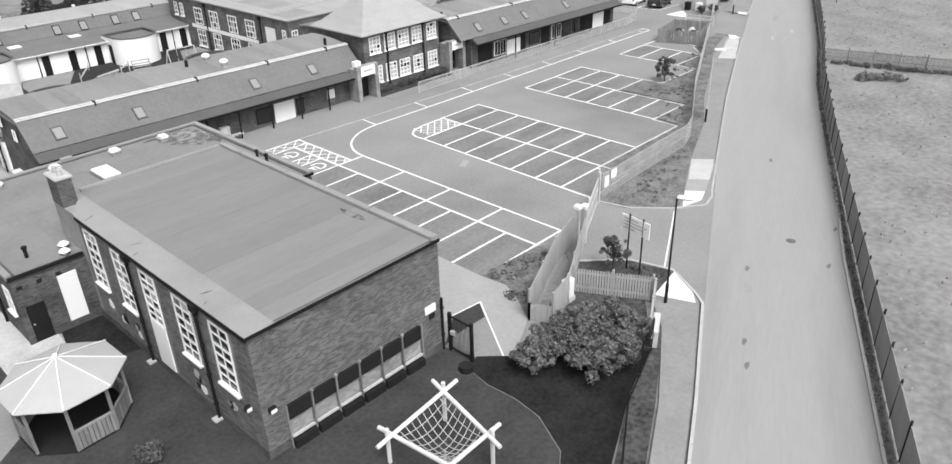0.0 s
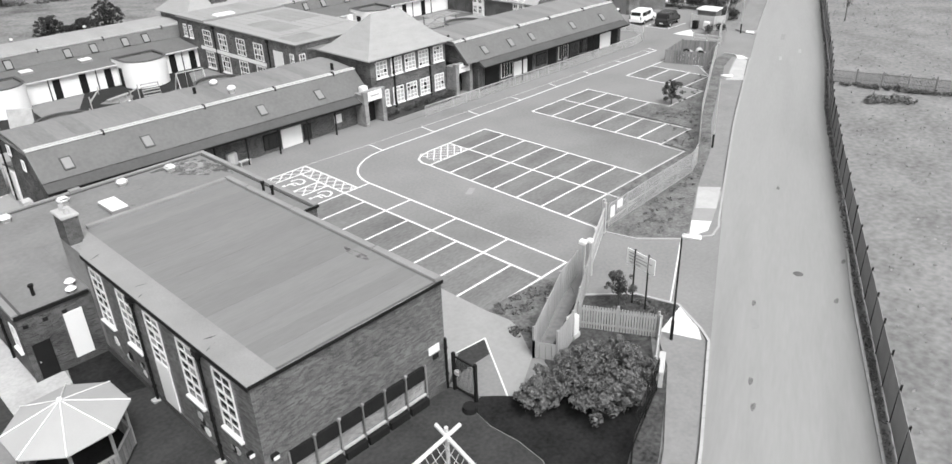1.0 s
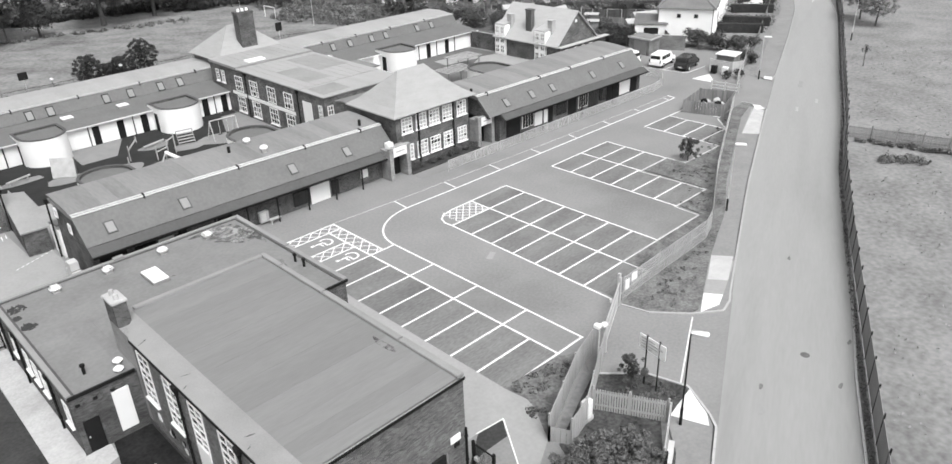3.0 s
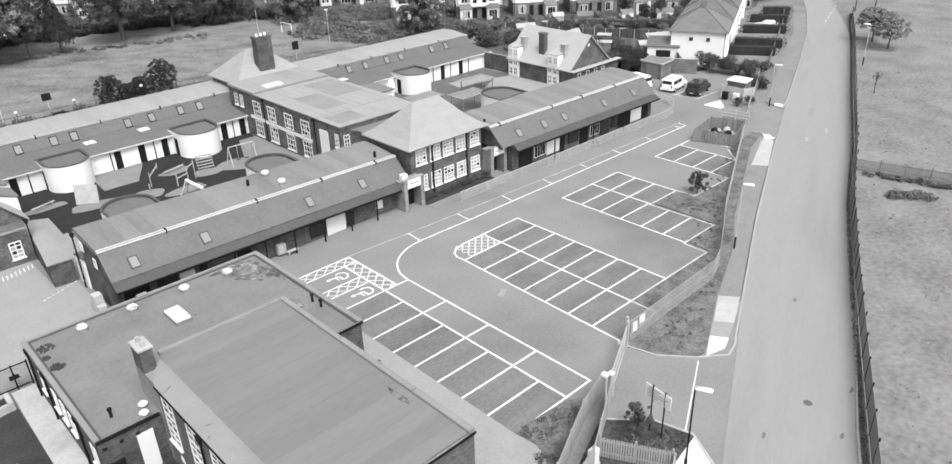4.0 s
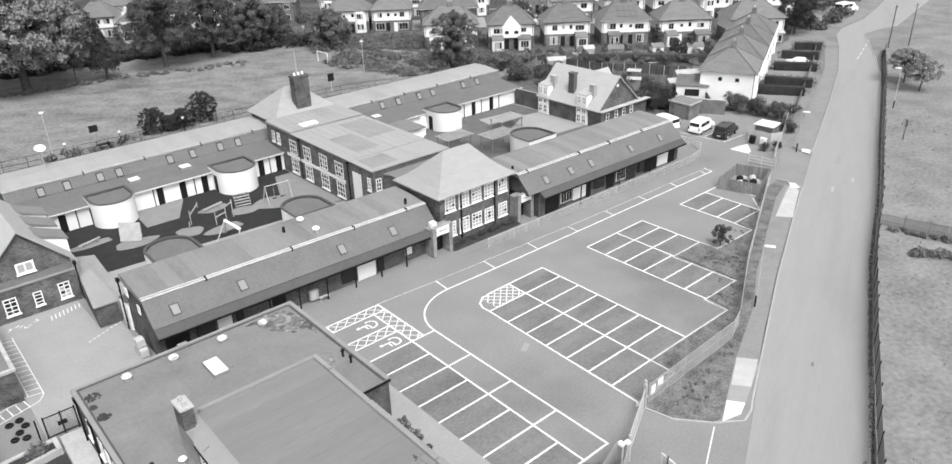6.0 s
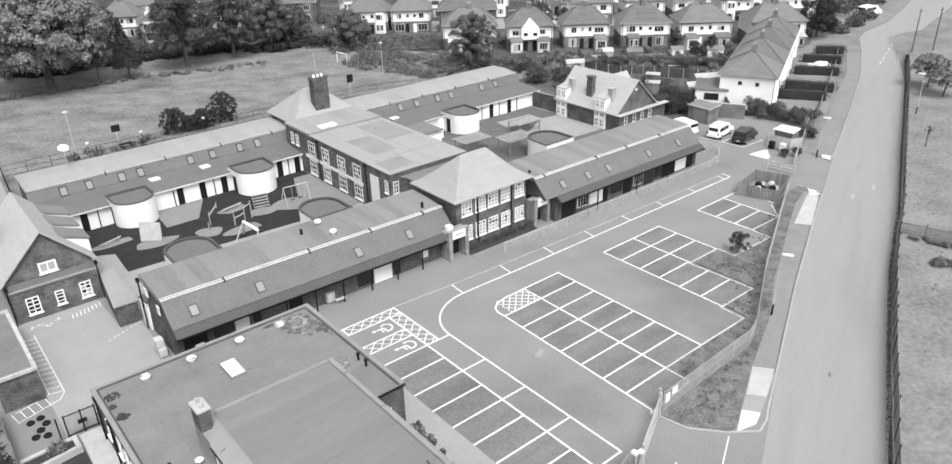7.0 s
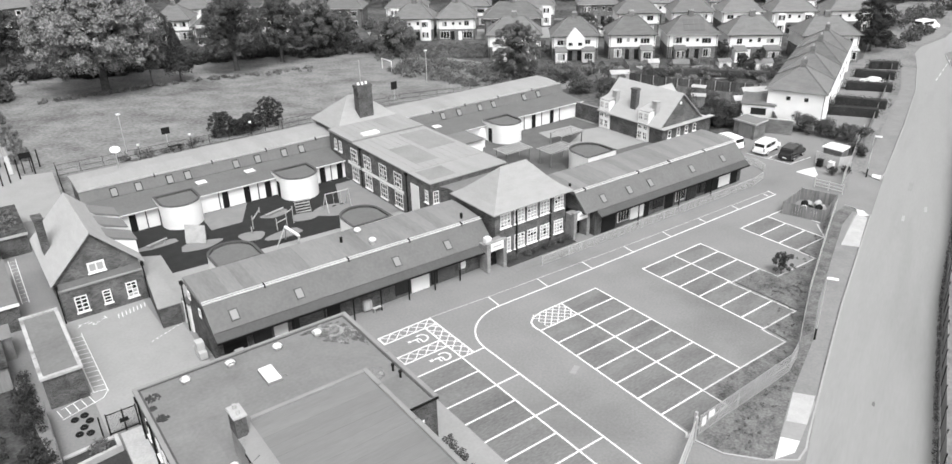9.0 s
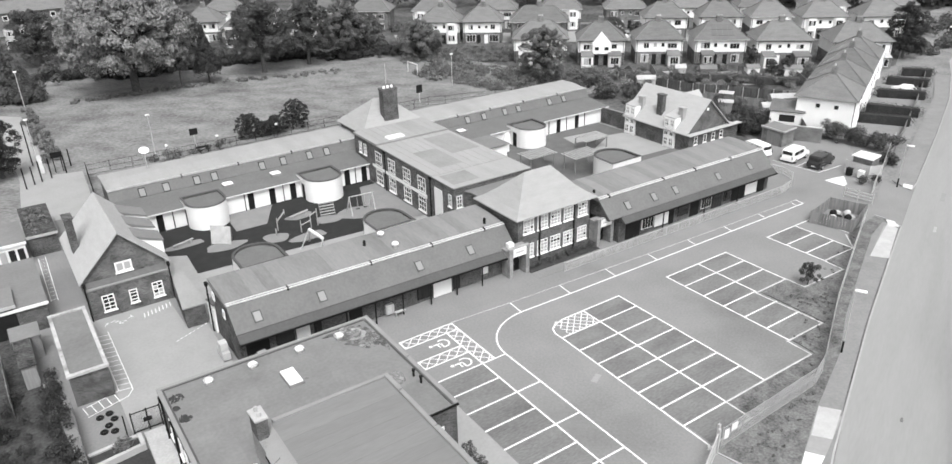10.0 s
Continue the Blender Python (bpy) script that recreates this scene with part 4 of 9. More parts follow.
for k in range(9):
    x = CX0 + 1.05 + 1.08 * k
    part("felt_lap", box(B(), x - 0.025, 31.8, CZ + 0.136, x + 0.025, 45.3, CZ + 0.152), ROOF_PATCH, cb)
    part("felt_lap", box(B(), x - 0.025, 45.6, CZ + 0.296, x + 0.025, 52.2, CZ + 0.312), ROOF_PATCH, cb)

# tower with a hipped roof and a tall chimney
tower = thing("tower_block", (18, 56, 0), "brick tower block with a hipped pale roof and tall chimney", "building")
part("wall", box(B(), 13.4, 52.31, 0, 22.7, 59.8, 5.35), BRICK_SCHOOL, tower)
bm = B()
a = [bm.verts.new(p) for p in ((12.9, 51.8, 5.3), (23.2, 51.8, 5.3), (23.2, 60.3, 5.3), (12.9, 60.3, 5.3))]
c = [bm.verts.new(p) for p in ((17.2, 56.6, 8.6), (19.2, 56.6, 8.6))]
bm.faces.new(a[::-1])
bm.faces.new((a[0], a[1], c[1], c[0]))
bm.faces.new((a[1], a[2], c[1]))
bm.faces.new((a[2], a[3], c[0], c[1]))
bm.faces.new((a[3], a[0], c[0]))
part("roof", bm, TILES_GREY, tower)
tch = part("chimney", box(B(), 17.1, 53.0, 5.5, 19.3, 54.3, 10.3), BRICK, tower, "tall dark brick chimney")
part("cap", bevelled(box(B(), 17.0, 52.9, 10.3, 19.4, 54.4, 10.6), 0.05), BRICK, tch)
for x in (17.6, 18.2, 18.8):
    bm = B()
    rod(bm, (x, 53.65, 10.6), (x, 53.65, 10.95), 0.2, 0.15, 10)
    part("pot", bm, WHITE, tch)
bm = B()
rod(bm, (18.0, 53.65, 10.6), (18.0, 53.65, 14.0), 0.03)
part("aerial", bm, STEEL, tch)


# rear range
def rear_wing(name, x0, x1, label, seams, lights, doors):
    w = thing(name, ((x0 + x1) / 2, 52, 0), label, "building")
    yb, ye = 54.0, 53.2
    part("wall", box(B(), x0 + 0.2, 54.1, 0, x1 - 0.2, 59.9, 4.1), BRICK, w)
    part("wall", box(B(), x0 + 0.2, 48.6, 0, x1 - 0.2, 54.096, 2.35), RENDER_WHITE, w, "white rendered courtyard wall")
    part("roof", solid(B(), [(x, y, z) for x in (x0, x1) for y, z in ((yb, 4.27), (57.2, 4.62), (60.1, 4.5), (60.1, 4.3), (yb, 4.15))], [(0, 5, 6, 1), (1, 6, 7, 2), (2, 7, 8, 3), (3, 8, 9, 4), (4, 9, 5, 0), (0, 1, 2, 3, 4), (9, 8, 7, 6, 5)]), ROOF_PALE, w)
    part("slope", solid(B(), [(x, y, z) for x in (x0, x1) for y, z in ((yb - 0.004, 4.25), (ye, 3.0), (ye + 0.2, 2.95), (yb - 0.004, 3.95))], [(0, 1, 5, 4), (1, 2, 6, 5), (2, 3, 7, 6), (3, 0, 4, 7), (3, 2, 1, 0), (4, 5, 6, 7)]), MANSARD, w)
    part("canopy", solid(B(), [(x, y, z) for x in (x0, x1) for y, z in ((ye + 0.05, 2.98), (48.3, 2.44), (48.3, 2.32), (ye + 0.05, 2.8))], [(0, 1, 5, 4), (1, 2, 6, 5), (2, 3, 7, 6), (3, 0, 4, 7), (3, 2, 1, 0), (4, 5, 6, 7)]), MANSARD, w, "lean-to roof over the courtyard doors")
    part("gutter", box(B(), x0, 48.16, 2.3, x1, 48.296, 2.42), TRIM, w, "pale gutter under the lean-to roof")
    part("ridge_trim", box(B(), x0, yb - 0.1, 4.24, x1, yb - 0.02, 4.36), STONE, w)
    part("ridge_trim", box(B(), x0, yb + 0.14, 4.28, x1, yb + 0.22, 4.4), STONE, w)
    for x in seams:
        part("bracket", box(B(), x - 0.06, yb - 0.14, 3.95, x + 0.06, yb + 0.2, 4.47), BLACK, w)
    for x in lights:
        for nm, e, f0, f1, d0, d1, mat in (("roof_light", 0.42, 0.22, 0.98, 0, 0.05, DARK), ("roof_light_pane", 0.33, 0.3, 0.92, 0.051, 0.075, COPING)):
            part(nm, solid(B(), [(x + dx, yb - 0.02 + (ye - yb) * f - d, 4.25 - 1.25 * f + d * 0.6) for f in (f0, f1) for d in (d0, d1) for dx in (-e, e)], [(0, 1, 3, 2), (4, 6, 7, 5), (0, 2, 6, 4), (1, 5, 7, 3), (2, 3, 7, 6), (0, 4, 5, 1)]), mat, w)
    for x in doors:
        # black slabs paint the unlit insides of the doorways
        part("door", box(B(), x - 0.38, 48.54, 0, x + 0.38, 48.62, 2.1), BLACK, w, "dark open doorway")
    return w


rear_wing("rear_west_wing", -19.6, 13.3, "long rear school range with a lean-to over white courtyard walls", [-11.0, -3.85, 3.35, 10.5], (-15.9, -13.1, -9.4, -7.2, -1.0, 1.9, 5.6, 8.1), (-15.4, -4.5, -1.75, 1.0, 8.6, 11.1))
rear_wing("rear_east_wing", 22.75, 55.6, "long rear school range with a lean-to over white courtyard walls", [29.8, 35.8, 42.3, 49.3], (31.3, 34.3, 38.3, 41.0, 47.3, 50.3), (41.0, 45.2, 49.0))


def drum(x, y, r, z, label, facing=-1, back=2.6):
    """A white-walled bay, square at the back and round in front, with a felt roof sunk inside its parapet. facing: the y direction of the round front."""
    d = thing("round_bay", (x, y, 0), label, "building", group="round courtyard bays")

    def plan(q):
        arc = [(x + q * math.cos(a), y + facing * q * math.sin(a)) for a in np.linspace(0, math.pi, 29)]
        b = y - facing * (back - (r - q))
        return arc + [(x - q, b), (x + q, b)]

    def hoop(levels):
        bm = B()
        rows = [[bm.verts.new((*p, h)) for p in plan(q)] for q, h in levels]
        n = len(rows[0])
        for a, c in zip(rows, rows[1:] + rows[:1]):
            for k in range(n):
                bm.faces.new((a[k], a[(k + 1) % n], c[(k + 1) % n], c[k]))
        bmesh.ops.recalc_face_normals(bm, faces=bm.faces)
        return bm

    part("wall", hoop(((r, 0), (r, z), (r - 0.1, z), (r - 0.1, 0))), RENDER_WHITE, d)
    part("upstand", hoop(((r - 0.104, z - 0.8), (r - 0.104, z), (r - 0.22, z), (r - 0.22, z - 0.8))), PLINTH, d)
    bm = B()
    f = bm.faces.new([bm.verts.new((*p, z - 0.2)) for p in plan(r - 0.2)])
    if facing < 0:
        f.normal_flip()
    part("roof", bm, MANSARD, d)
    part("coping", hoop(((r + 0.04, z + 0.002), (r + 0.04, z + 0.06), (r - 0.24, z + 0.06), (r - 0.24, z + 0.002))), CANOPY, d)
    if facing < 0:
        part("door", box(B(), x - r - 0.03, y + 0.2, 0, x - r + 0.02, y + 1.1, 2.1), DARK, d)
    return d


for x, y, r in ((-10.1, 47.8, 2.35), (4.5, 47.0, 2.45), (38.2, 46.9, 2.4)):
    drum(x, y, r, 2.9, "tall round white-rendered bay projecting into the courtyard")
for x, y, r in ((-10.1, 30.1, 2.4), (4.5, 30.0, 2.4), (39.1, 30.0, 2.6)):
    drum(x, y, r, 3.1 if x < 20 else 2.8, "round white-rendered bay with a sunk felt roof", 1, 2.6)


# gabled pavilions closing the courtyards
def pavilion(name, x0, x1, y0, y1, ridge_x, eave, top, label):
    p = thing(name, ((x0 + x1) / 2, (y0 + y1) / 2, 0), label, "building")
    bm = B()
    solid(bm, [(x, y, z) for y in (y0, y1) for x, z in ((x0, 0), (x1, 0), (x1, eave), (ridge_x, top - 0.15), (x0, eave))], [(0, 1, 2, 3, 4), (9, 8, 7, 6, 5), (1, 6, 7, 2), (5, 0, 4, 9), (6, 1, 0, 5), (2, 7, 8, 3), (3, 8, 9, 4)])
    part("wall", bm, BRICK_SCHOOL, p)
    for sx, ex in ((x0, -0.5), (x1, 0.5)):
        s = (top - eave) / abs(ridge_x - sx)
        e = (sx + ex, eave - 0.5 * s)
        bm = B()
        solid(bm, [(x, y, z) for y in (y0 - 0.35, y1 + 0.35) for x, z in ((ridge_x, top), (e[0], e[1]), (e[0], e[1] + 0.16), (ridge_x, top + 0.16))], [(0, 1, 2, 3), (7, 6, 5, 4), (0, 4, 5, 1), (1, 5, 6, 2), (2, 6, 7, 3), (3, 7, 4, 0)])
        part("roof", bm, TILES, p)
    return p


cottage = pavilion("cottage_block", -25.6, -18.4, 32.2, 43.8, -21.95, 4.3, 8.0, "brick gabled school block with a pale tiled roof")
chapel = pavilion("hall_block", 53.7, 62.2, 30.1, 42.3, 57.8, 3.0, 7.0, "brick gabled school block with tall dormer windows")


# ---- things round the hall and the gateway ----
# octagonal shelter with a pale roof
gz = thing("garden_shelter", (-24.7, -9.05, 0), "octagonal timber garden shelter with a pale fabric roof", "shelter")
GC, GR = Vector((-24.7, -9.05, 0)), 2.5
corner = [GC + Vector((GR * math.cos(math.radians(45 * k + 25)), GR * math.sin(math.radians(45 * k + 25)), 0)) for k in range(8)]
apex = GC + Vector((0, 0, 3.35))
for k in range(8):
    a, c = corner[k], corner[(k + 1) % 8]
    up, thick = Vector((0, 0, 2.4)), Vector((0, 0, -0.05))
    part("roof_panel", solid(B(), [a + up, c + up, apex, a + up + thick, c + up + thick, apex + thick], [(0, 1, 2), (5, 4, 3), (0, 3, 4, 1), (1, 4, 5, 2), (2, 5, 3, 0)]), FABRIC, gz)
    bm = B()
    rod(bm, a + Vector((0, 0, 2.44)), apex + Vector((0, 0, 0.04)), 0.026, 0.022, 6)
    part("rib", bm, WHITE, gz)
    s = GC + (a - GC) * 0.86
    t = GC + (c - GC) * 0.86
    part("post", box(B(), s.x - 0.06, s.y - 0.06, 0, s.x + 0.06, s.y + 0.06, 2.48), FENCE_WOOD, gz)
    if k != 4:
        n = 9
        for j in range(n):
            p, q = s.lerp(t, (j + 0.08) / n), s.lerp(t, (j + 0.94) / n)
            part("board", beam(B(), p, q, 0.05, 0.05, 0.95), FENCE_WOOD, gz)
        part("rail", beam(B(), s, t, 0.12, 0.95, 1.03), FENCE_WOOD, gz)
bm = B()
bmesh.ops.create_uvsphere(bm, u_segments=10, v_segments=6, radius=0.12, matrix=Matrix.Translation(apex + Vector((0, 0, 0.06))))
part("finial", bm, WHITE, gz, smooth=True)
# Floor coloured near-black to paint the shelter's shaded inside.
part("floor", prism(B(), [tuple((GC + (p - GC) * 0.9).xy) for p in corner], 0.02, 0.06), DARK, gz)

# climbing frame: four crossed poles carrying a sagging rope net
cf = thing("climbing_frame", (-15.8, -22.6, 0), "pale timber pole climbing frame with a sagging rope net", "climbing frame")
NA, NB, NC, ND = Vector((-14.45, -21.15, 1.75)), Vector((-14.95, -24.0, 1.55)), Vector((-17.2, -24.2, 1.75)), Vector((-17.3, -21.2, 1.45))
for p, q in ((NA, NB), (NB, NC), (NC, ND), (ND, NA)):
    e = (q - p).normalized()
    bm = B()
    rod(bm, p - e * 0.8, q + e * 0.8, 0.09, n=12)
    part("pole", bm, PALE_WOOD, cf)
for p in (NA, NB, NC, ND):
    bm = B()
    o = (p - (NA + NC) / 2).normalized() * 0.2
    rod(bm, (p.x + o.x, p.y + o.y, 0), (p.x + o.x, p.y + o.y, p.z + 0.3), 0.09, n=10)
    part("post", bm, PALE_WOOD, cf)
N = 9
def net_point(u, v):
    p = NA.lerp(NB, u).lerp(ND.lerp(NC, u), v)
    return p - Vector((0, 0, 1.1 * 16 * u * (1 - u) * v * (1 - v) * 0.75))
for s in range(N + 1):
    for flip in (0, 1):
        if s in (0, N):
            continue
        bm = B()
        pts = [net_point(s / N, j / 10) if flip else net_point(j / 10, s / N) for j in range(11)]
        for a, c in zip(pts, pts[1:]):
            rod(bm, a, c, 0.019, n=5)
        part("rope", bm, ROPE, cf)
bm = B()
rod(bm, (-15.9, -22.6, 0.5), (-15.9, -22.6, 0.02), 0.05)
part("anchor", bm, ROPE, cf)

# low round timber seat
st = thing("tree_stump_seat", (-11.3, -19.35, 0.03), "low dark round stump seat beside the gate", "seat")
bm = B()
rod(bm, (-11.3, -19.35, 0.03), (-11.3, -19.35, 0.3), 0.36, 0.33, 14)
part("stump", bm, DARK, st)

# black gate between the hall corner and the fence
gt = thing("metal_gate", (-10.67, -18.3, 0), "black steel mesh gate beside the hall corner", "gate")
for y in (-17.75, -19.15):
    part("post", box(B(), -10.74, y - 0.07, 0, -10.6, y + 0.07, 2.15), BLACK, gt)
for z in (0.15, 1.95):
    part("rail", box(B(), -10.7, -19.08, z, -10.64, -17.82, z + 0.07), BLACK, gt)
for k in range(15):
    y = -19.04 + 0.085 * k
    part("bar", box(B(), -10.68, y - 0.009, 0.22, -10.66, y + 0.009, 1.95), BLACK, gt)
part("lock_box", box(B(), -10.76, -18.1, 1.0, -10.58, -17.84, 1.2), STEEL, gt)


def mesh_fence(name, pts, h, label, gap=2.5, post_mat=STEEL, wire_mat=STEEL, pitch=0.12, wire=0.014, turn=None, post=0.035):
    """A welded mesh fence: posts, one panel of upright wires and rails for each bay."""
    f = thing(name, (pts[0][0], pts[0][1], 0), label, "fence")
    for i, (a, c) in enumerate(zip(pts, pts[1:])):
        d = math.dist(a, c)
        n = max(1, round(d / gap))
        for k in range(n + (i == len(pts) - 2)):
            x, y = a[0] + (c[0] - a[0]) * k / n, a[1] + (c[1] - a[1]) * k / n
            bm = B()
            rod(bm, (x, y, 0), (x, y, h + 0.06), post, n=6)
            part("post", bm, post_mat, f)
        for k in range(n):
            p = Vector((a[0] + (c[0] - a[0]) * (k + 0.03) / n, a[1] + (c[1] - a[1]) * (k + 0.03) / n, 0))
            q = Vector((a[0] + (c[0] - a[0]) * (k + 0.97) / n, a[1] + (c[1] - a[1]) * (k + 0.97) / n, 0))
            bm = B()
            m = max(2, int((q - p).length / pitch))
            for j in range(m + 1):
                w = p.lerp(q, j / m)
                beam(bm, w - (q - p).normalized() * wire, w + (q - p).normalized() * wire, 0.012, 0.06, h)
            for z in (0.08, h * 0.5, h - 0.05):
                beam(bm, p, q, 0.02, z, z + 0.04)
            tagged(part("wire_panel", bm, wire_mat, f), kind="stuff")
    return f


def board_fence(name, pts, h, label, board=0.145, mat=FENCE_WOOD, group="", joined=False, z0=0.0, gap=2.4, posts=True, post_mat=None):
    """A close-boarded fence. joined: far off, its boards lie in one panel per bay."""
    f = thing(name, (pts[0][0], pts[0][1], 0), label, "fence", group=group)
    for a, c in zip(pts, pts[1:]):
        a, c = Vector((*a, 0)), Vector((*c, 0))
        d = (c - a).length
        n = max(1, round(d / gap))
        for k in range(n):
            p, q = a.lerp(c, k / n), a.lerp(c, (k + 1) / n)
            if posts:
                bm = B()
                box(bm, p.x - 0.06, p.y - 0.06, z0, p.x + 0.06, p.y + 0.06, z0 + h + 0.08)
                part("post", bm, post_mat or mat, f)
            m = max(1, round((q - p).length / board))
            bm = B()
            for j in range(m):
                s, t = p.lerp(q, (j + 0.04) / m), p.lerp(q, (j + 0.96) / m)
                if joined:
                    beam(bm, s, t, 0.03, z0 + 0.03, z0 + h + random.uniform(-0.02, 0.02))
                else:
                    part("board", beam(B(), s, t, 0.03, z0 + 0.03, z0 + h + random.uniform(-0.02, 0.02)), mat, f)
            if joined:
                part("panel", bm, mat, f)
            else:
                bm.free()
    return f


# the funnel of pale fences that leads from the gateway to the path
FENCE_PALE = surface("pale_fence_panel", 0.3, 0.08, 0.8, 20.0, 0.8, 0.05, each=0.05)
board_fence("panel_fence", [(-6.3, -19.0), (-1.2, -16.7), (1.5, -15.9)], 1.8, "pale close-panelled fence beside the car park corner", 0.3, FENCE_PALE)
board_fence("panel_fence", [(-5.8, -20.1), (-3.9, -19.6), (2.2, -16.35)], 1.8, "pale close-panelled fence beside the gateway bed", 0.3, FENCE_PALE)
board_fence("panel_fence", [(-6.3, -19.0), (-5.8, -20.1)], 1.0, "low pale panel closing the end of the fence funnel", 0.3, FENCE_PALE)
sl = thing("sliding_gate", (4.8, -14.9, 0), "long pale steel sliding gate across the car park entrance", "gate")
for z in (0.1, 1.1, 1.75):
    part("rail", beam(B(), (2.3, -16.2), (7.4, -13.7), 0.08, z, z + 0.09), STEEL, sl)
for k in range(42):
    x, y = 2.35 + 5.0 * k / 41, -16.17 + 2.45 * k / 41
    part("bar", box(B(), x - 0.014, y - 0.014, 0.19, x + 0.014, y + 0.014, 1.75), STEEL, sl)
for x, y in ((7.5, -13.55), (7.1, -13.9), (2.1, -16.4)):
    part("post", box(B(), x - 0.09, y - 0.09, 0, x + 0.09, y + 0.09, 2.2), STEEL, sl)
ns = thing("gate_notice", (8.6, -13.75, 0), "white notices fixed to the gate fence", "sign")
part("plate", beam(B(), (8.0, -13.72), (8.5, -13.72), 0.03, 0.7, 1.5), WHITE, ns)
part("plate", beam(B(), (8.75, -13.72), (9.4, -13.72), 0.03, 1.1, 1.7), WHITE, ns)
# the mesh fence along the verge
mesh_fence("mesh_fence", [(7.9, -13.65), (19.6, -13.3), (21.7, -12.6)], 1.75, "pale welded mesh fence beside the verge", pitch=0.085, wire=0.017)
mesh_fence("mesh_fence", [(21.7, -12.6), (31.3, -7.7), (42.0, -2.8), (49.5, 0.6), (51.0, 1.2)], 1.75, "pale welded mesh fence beside the footway", pitch=0.085, wire=0.017)
mesh_fence("mesh_fence", [(59.8, 5.4), (67, 8.3), (74.7, 11.7), (80, 13.8)], 1.7, "pale mesh fence round the parking yard", pitch=0.12, wire=0.02)

# palisade fence round the planted bed
pf = thing("palisade_fence", (-1.8, -21, 0), "pale timber palisade fence round the gateway bed", "fence")
pa, pb = Vector((-2.75, -19.1, 0)), Vector((-0.85, -22.75, 0))
for j in range(30):
    p = pa.lerp(pb, j / 29)
    bm = box(B(), -0.05, -0.012, 0.05, 0.05, 0.012, 1.42)
    solid(bm, [(-0.05, -0.012, 1.421), (0.05, -0.012, 1.421), (0, -0.012, 1.5), (-0.05, 0.012, 1.421), (0.05, 0.012, 1.421), (0, 0.012, 1.5)], [(0, 1, 2), (5, 4, 3), (1, 4, 5, 2), (0, 2, 5, 3)])
    bmesh.ops.transform(bm, matrix=Matrix.Translation(p) @ Matrix.Rotation(math.atan2(pb.y - pa.y, pb.x - pa.x), 4, "Z"), verts=bm.verts)
    part("pale", bm, FENCE_PALE, pf)
for z in (0.3, 1.15):
    part("rail", beam(B(), pa + Vector((0.05, 0.03, 0)), pb + Vector((0.05, 0.03, 0)), 0.05, z, z + 0.1), FENCE_PALE, pf)
for f in (0, 0.5, 1):
    p = pa.lerp(pb, f) + Vector((0.08, 0.04, 0))
    part("post", box(B(), p.x - 0.05, p.y - 0.05, 0, p.x + 0.05, p.y + 0.05, 1.6), FENCE_PALE, pf)
fr = thing("rail_fence", (-2.4, -23.6, 0), "short pale timber rail fence beside the footway", "fence")
for f in (0, 0.5, 1):
    p = Vector((-0.9, -22.9, 0)).lerp(Vector((-4.0, -24.5, 0)), f)
    part("post", box(B(), p.x - 0.06, p.y - 0.06, 0, p.x + 0.06, p.y + 0.06, 1.5), FENCE_PALE, fr)
for z in (0.25, 0.85, 1.35):
    part("rail", beam(B(), (-0.9, -22.9), (-4.0, -24.5), 0.05, z, z + 0.1), FENCE_PALE, fr)
wl = thing("low_wall", (-3.4, -24.5, 0), "short low pale rendered wall beside the footway", "wall")
part("body", beam(B(), (-2.8, -24.2), (-4.3, -24.95), 0.3, 0, 0.95), RENDER_GREY, wl)
mesh_fence("black_fence", [(-4.6, -25.0), (-8.4, -26.2), (-12, -28.2), (-20, -32.4)], 1.9, "black mesh fence beside the lawn", post_mat=BLACK, wire_mat=BLACK, pitch=0.1, wire=0.008)
cb_ = thing("service_cabinet", (-3.5, -19.2, 0), "small white service cabinet against the fence", "cabinet")
part("body", bevelled(box(B(), -3.95, -19.62, 0.3, -3.35, -19.2, 1.35), 0.03), WHITE, cb_)
part("plinth", box(B(), -4.0, -19.66, 0, -3.3, -19.16, 0.3), RENDER_GREY, cb_)

# entrance sign on two posts, its writing too small to read
sg = thing("entrance_sign", (1.0, -20.3, 0), "white school notice board on two black posts", "sign")
for p in ((1.1, -19.95), (1.0, -20.85)):
    bm = B()
    rod(bm, (*p, 0), (*p, 3.45), 0.045, n=10)
    part("post", bm, BLACK, sg)
bo = part("board", beam(B(), (1.22, -19.4), (0.92, -21.3), 0.05, 2.4, 3.3), WHITE, sg)
for z, f, g in ((3.1, 0.08, 0.6), (2.91, 0.08, 0.9), (2.72, 0.08, 0.75), (2.54, 0.08, 0.5)):
    a, c = Vector((1.16, -19.4)), Vector((0.86, -21.3))
    part("text_bar", beam(B(), a.lerp(c, f), a.lerp(c, g), 0.012, z, z + 0.07), STONE, bo)


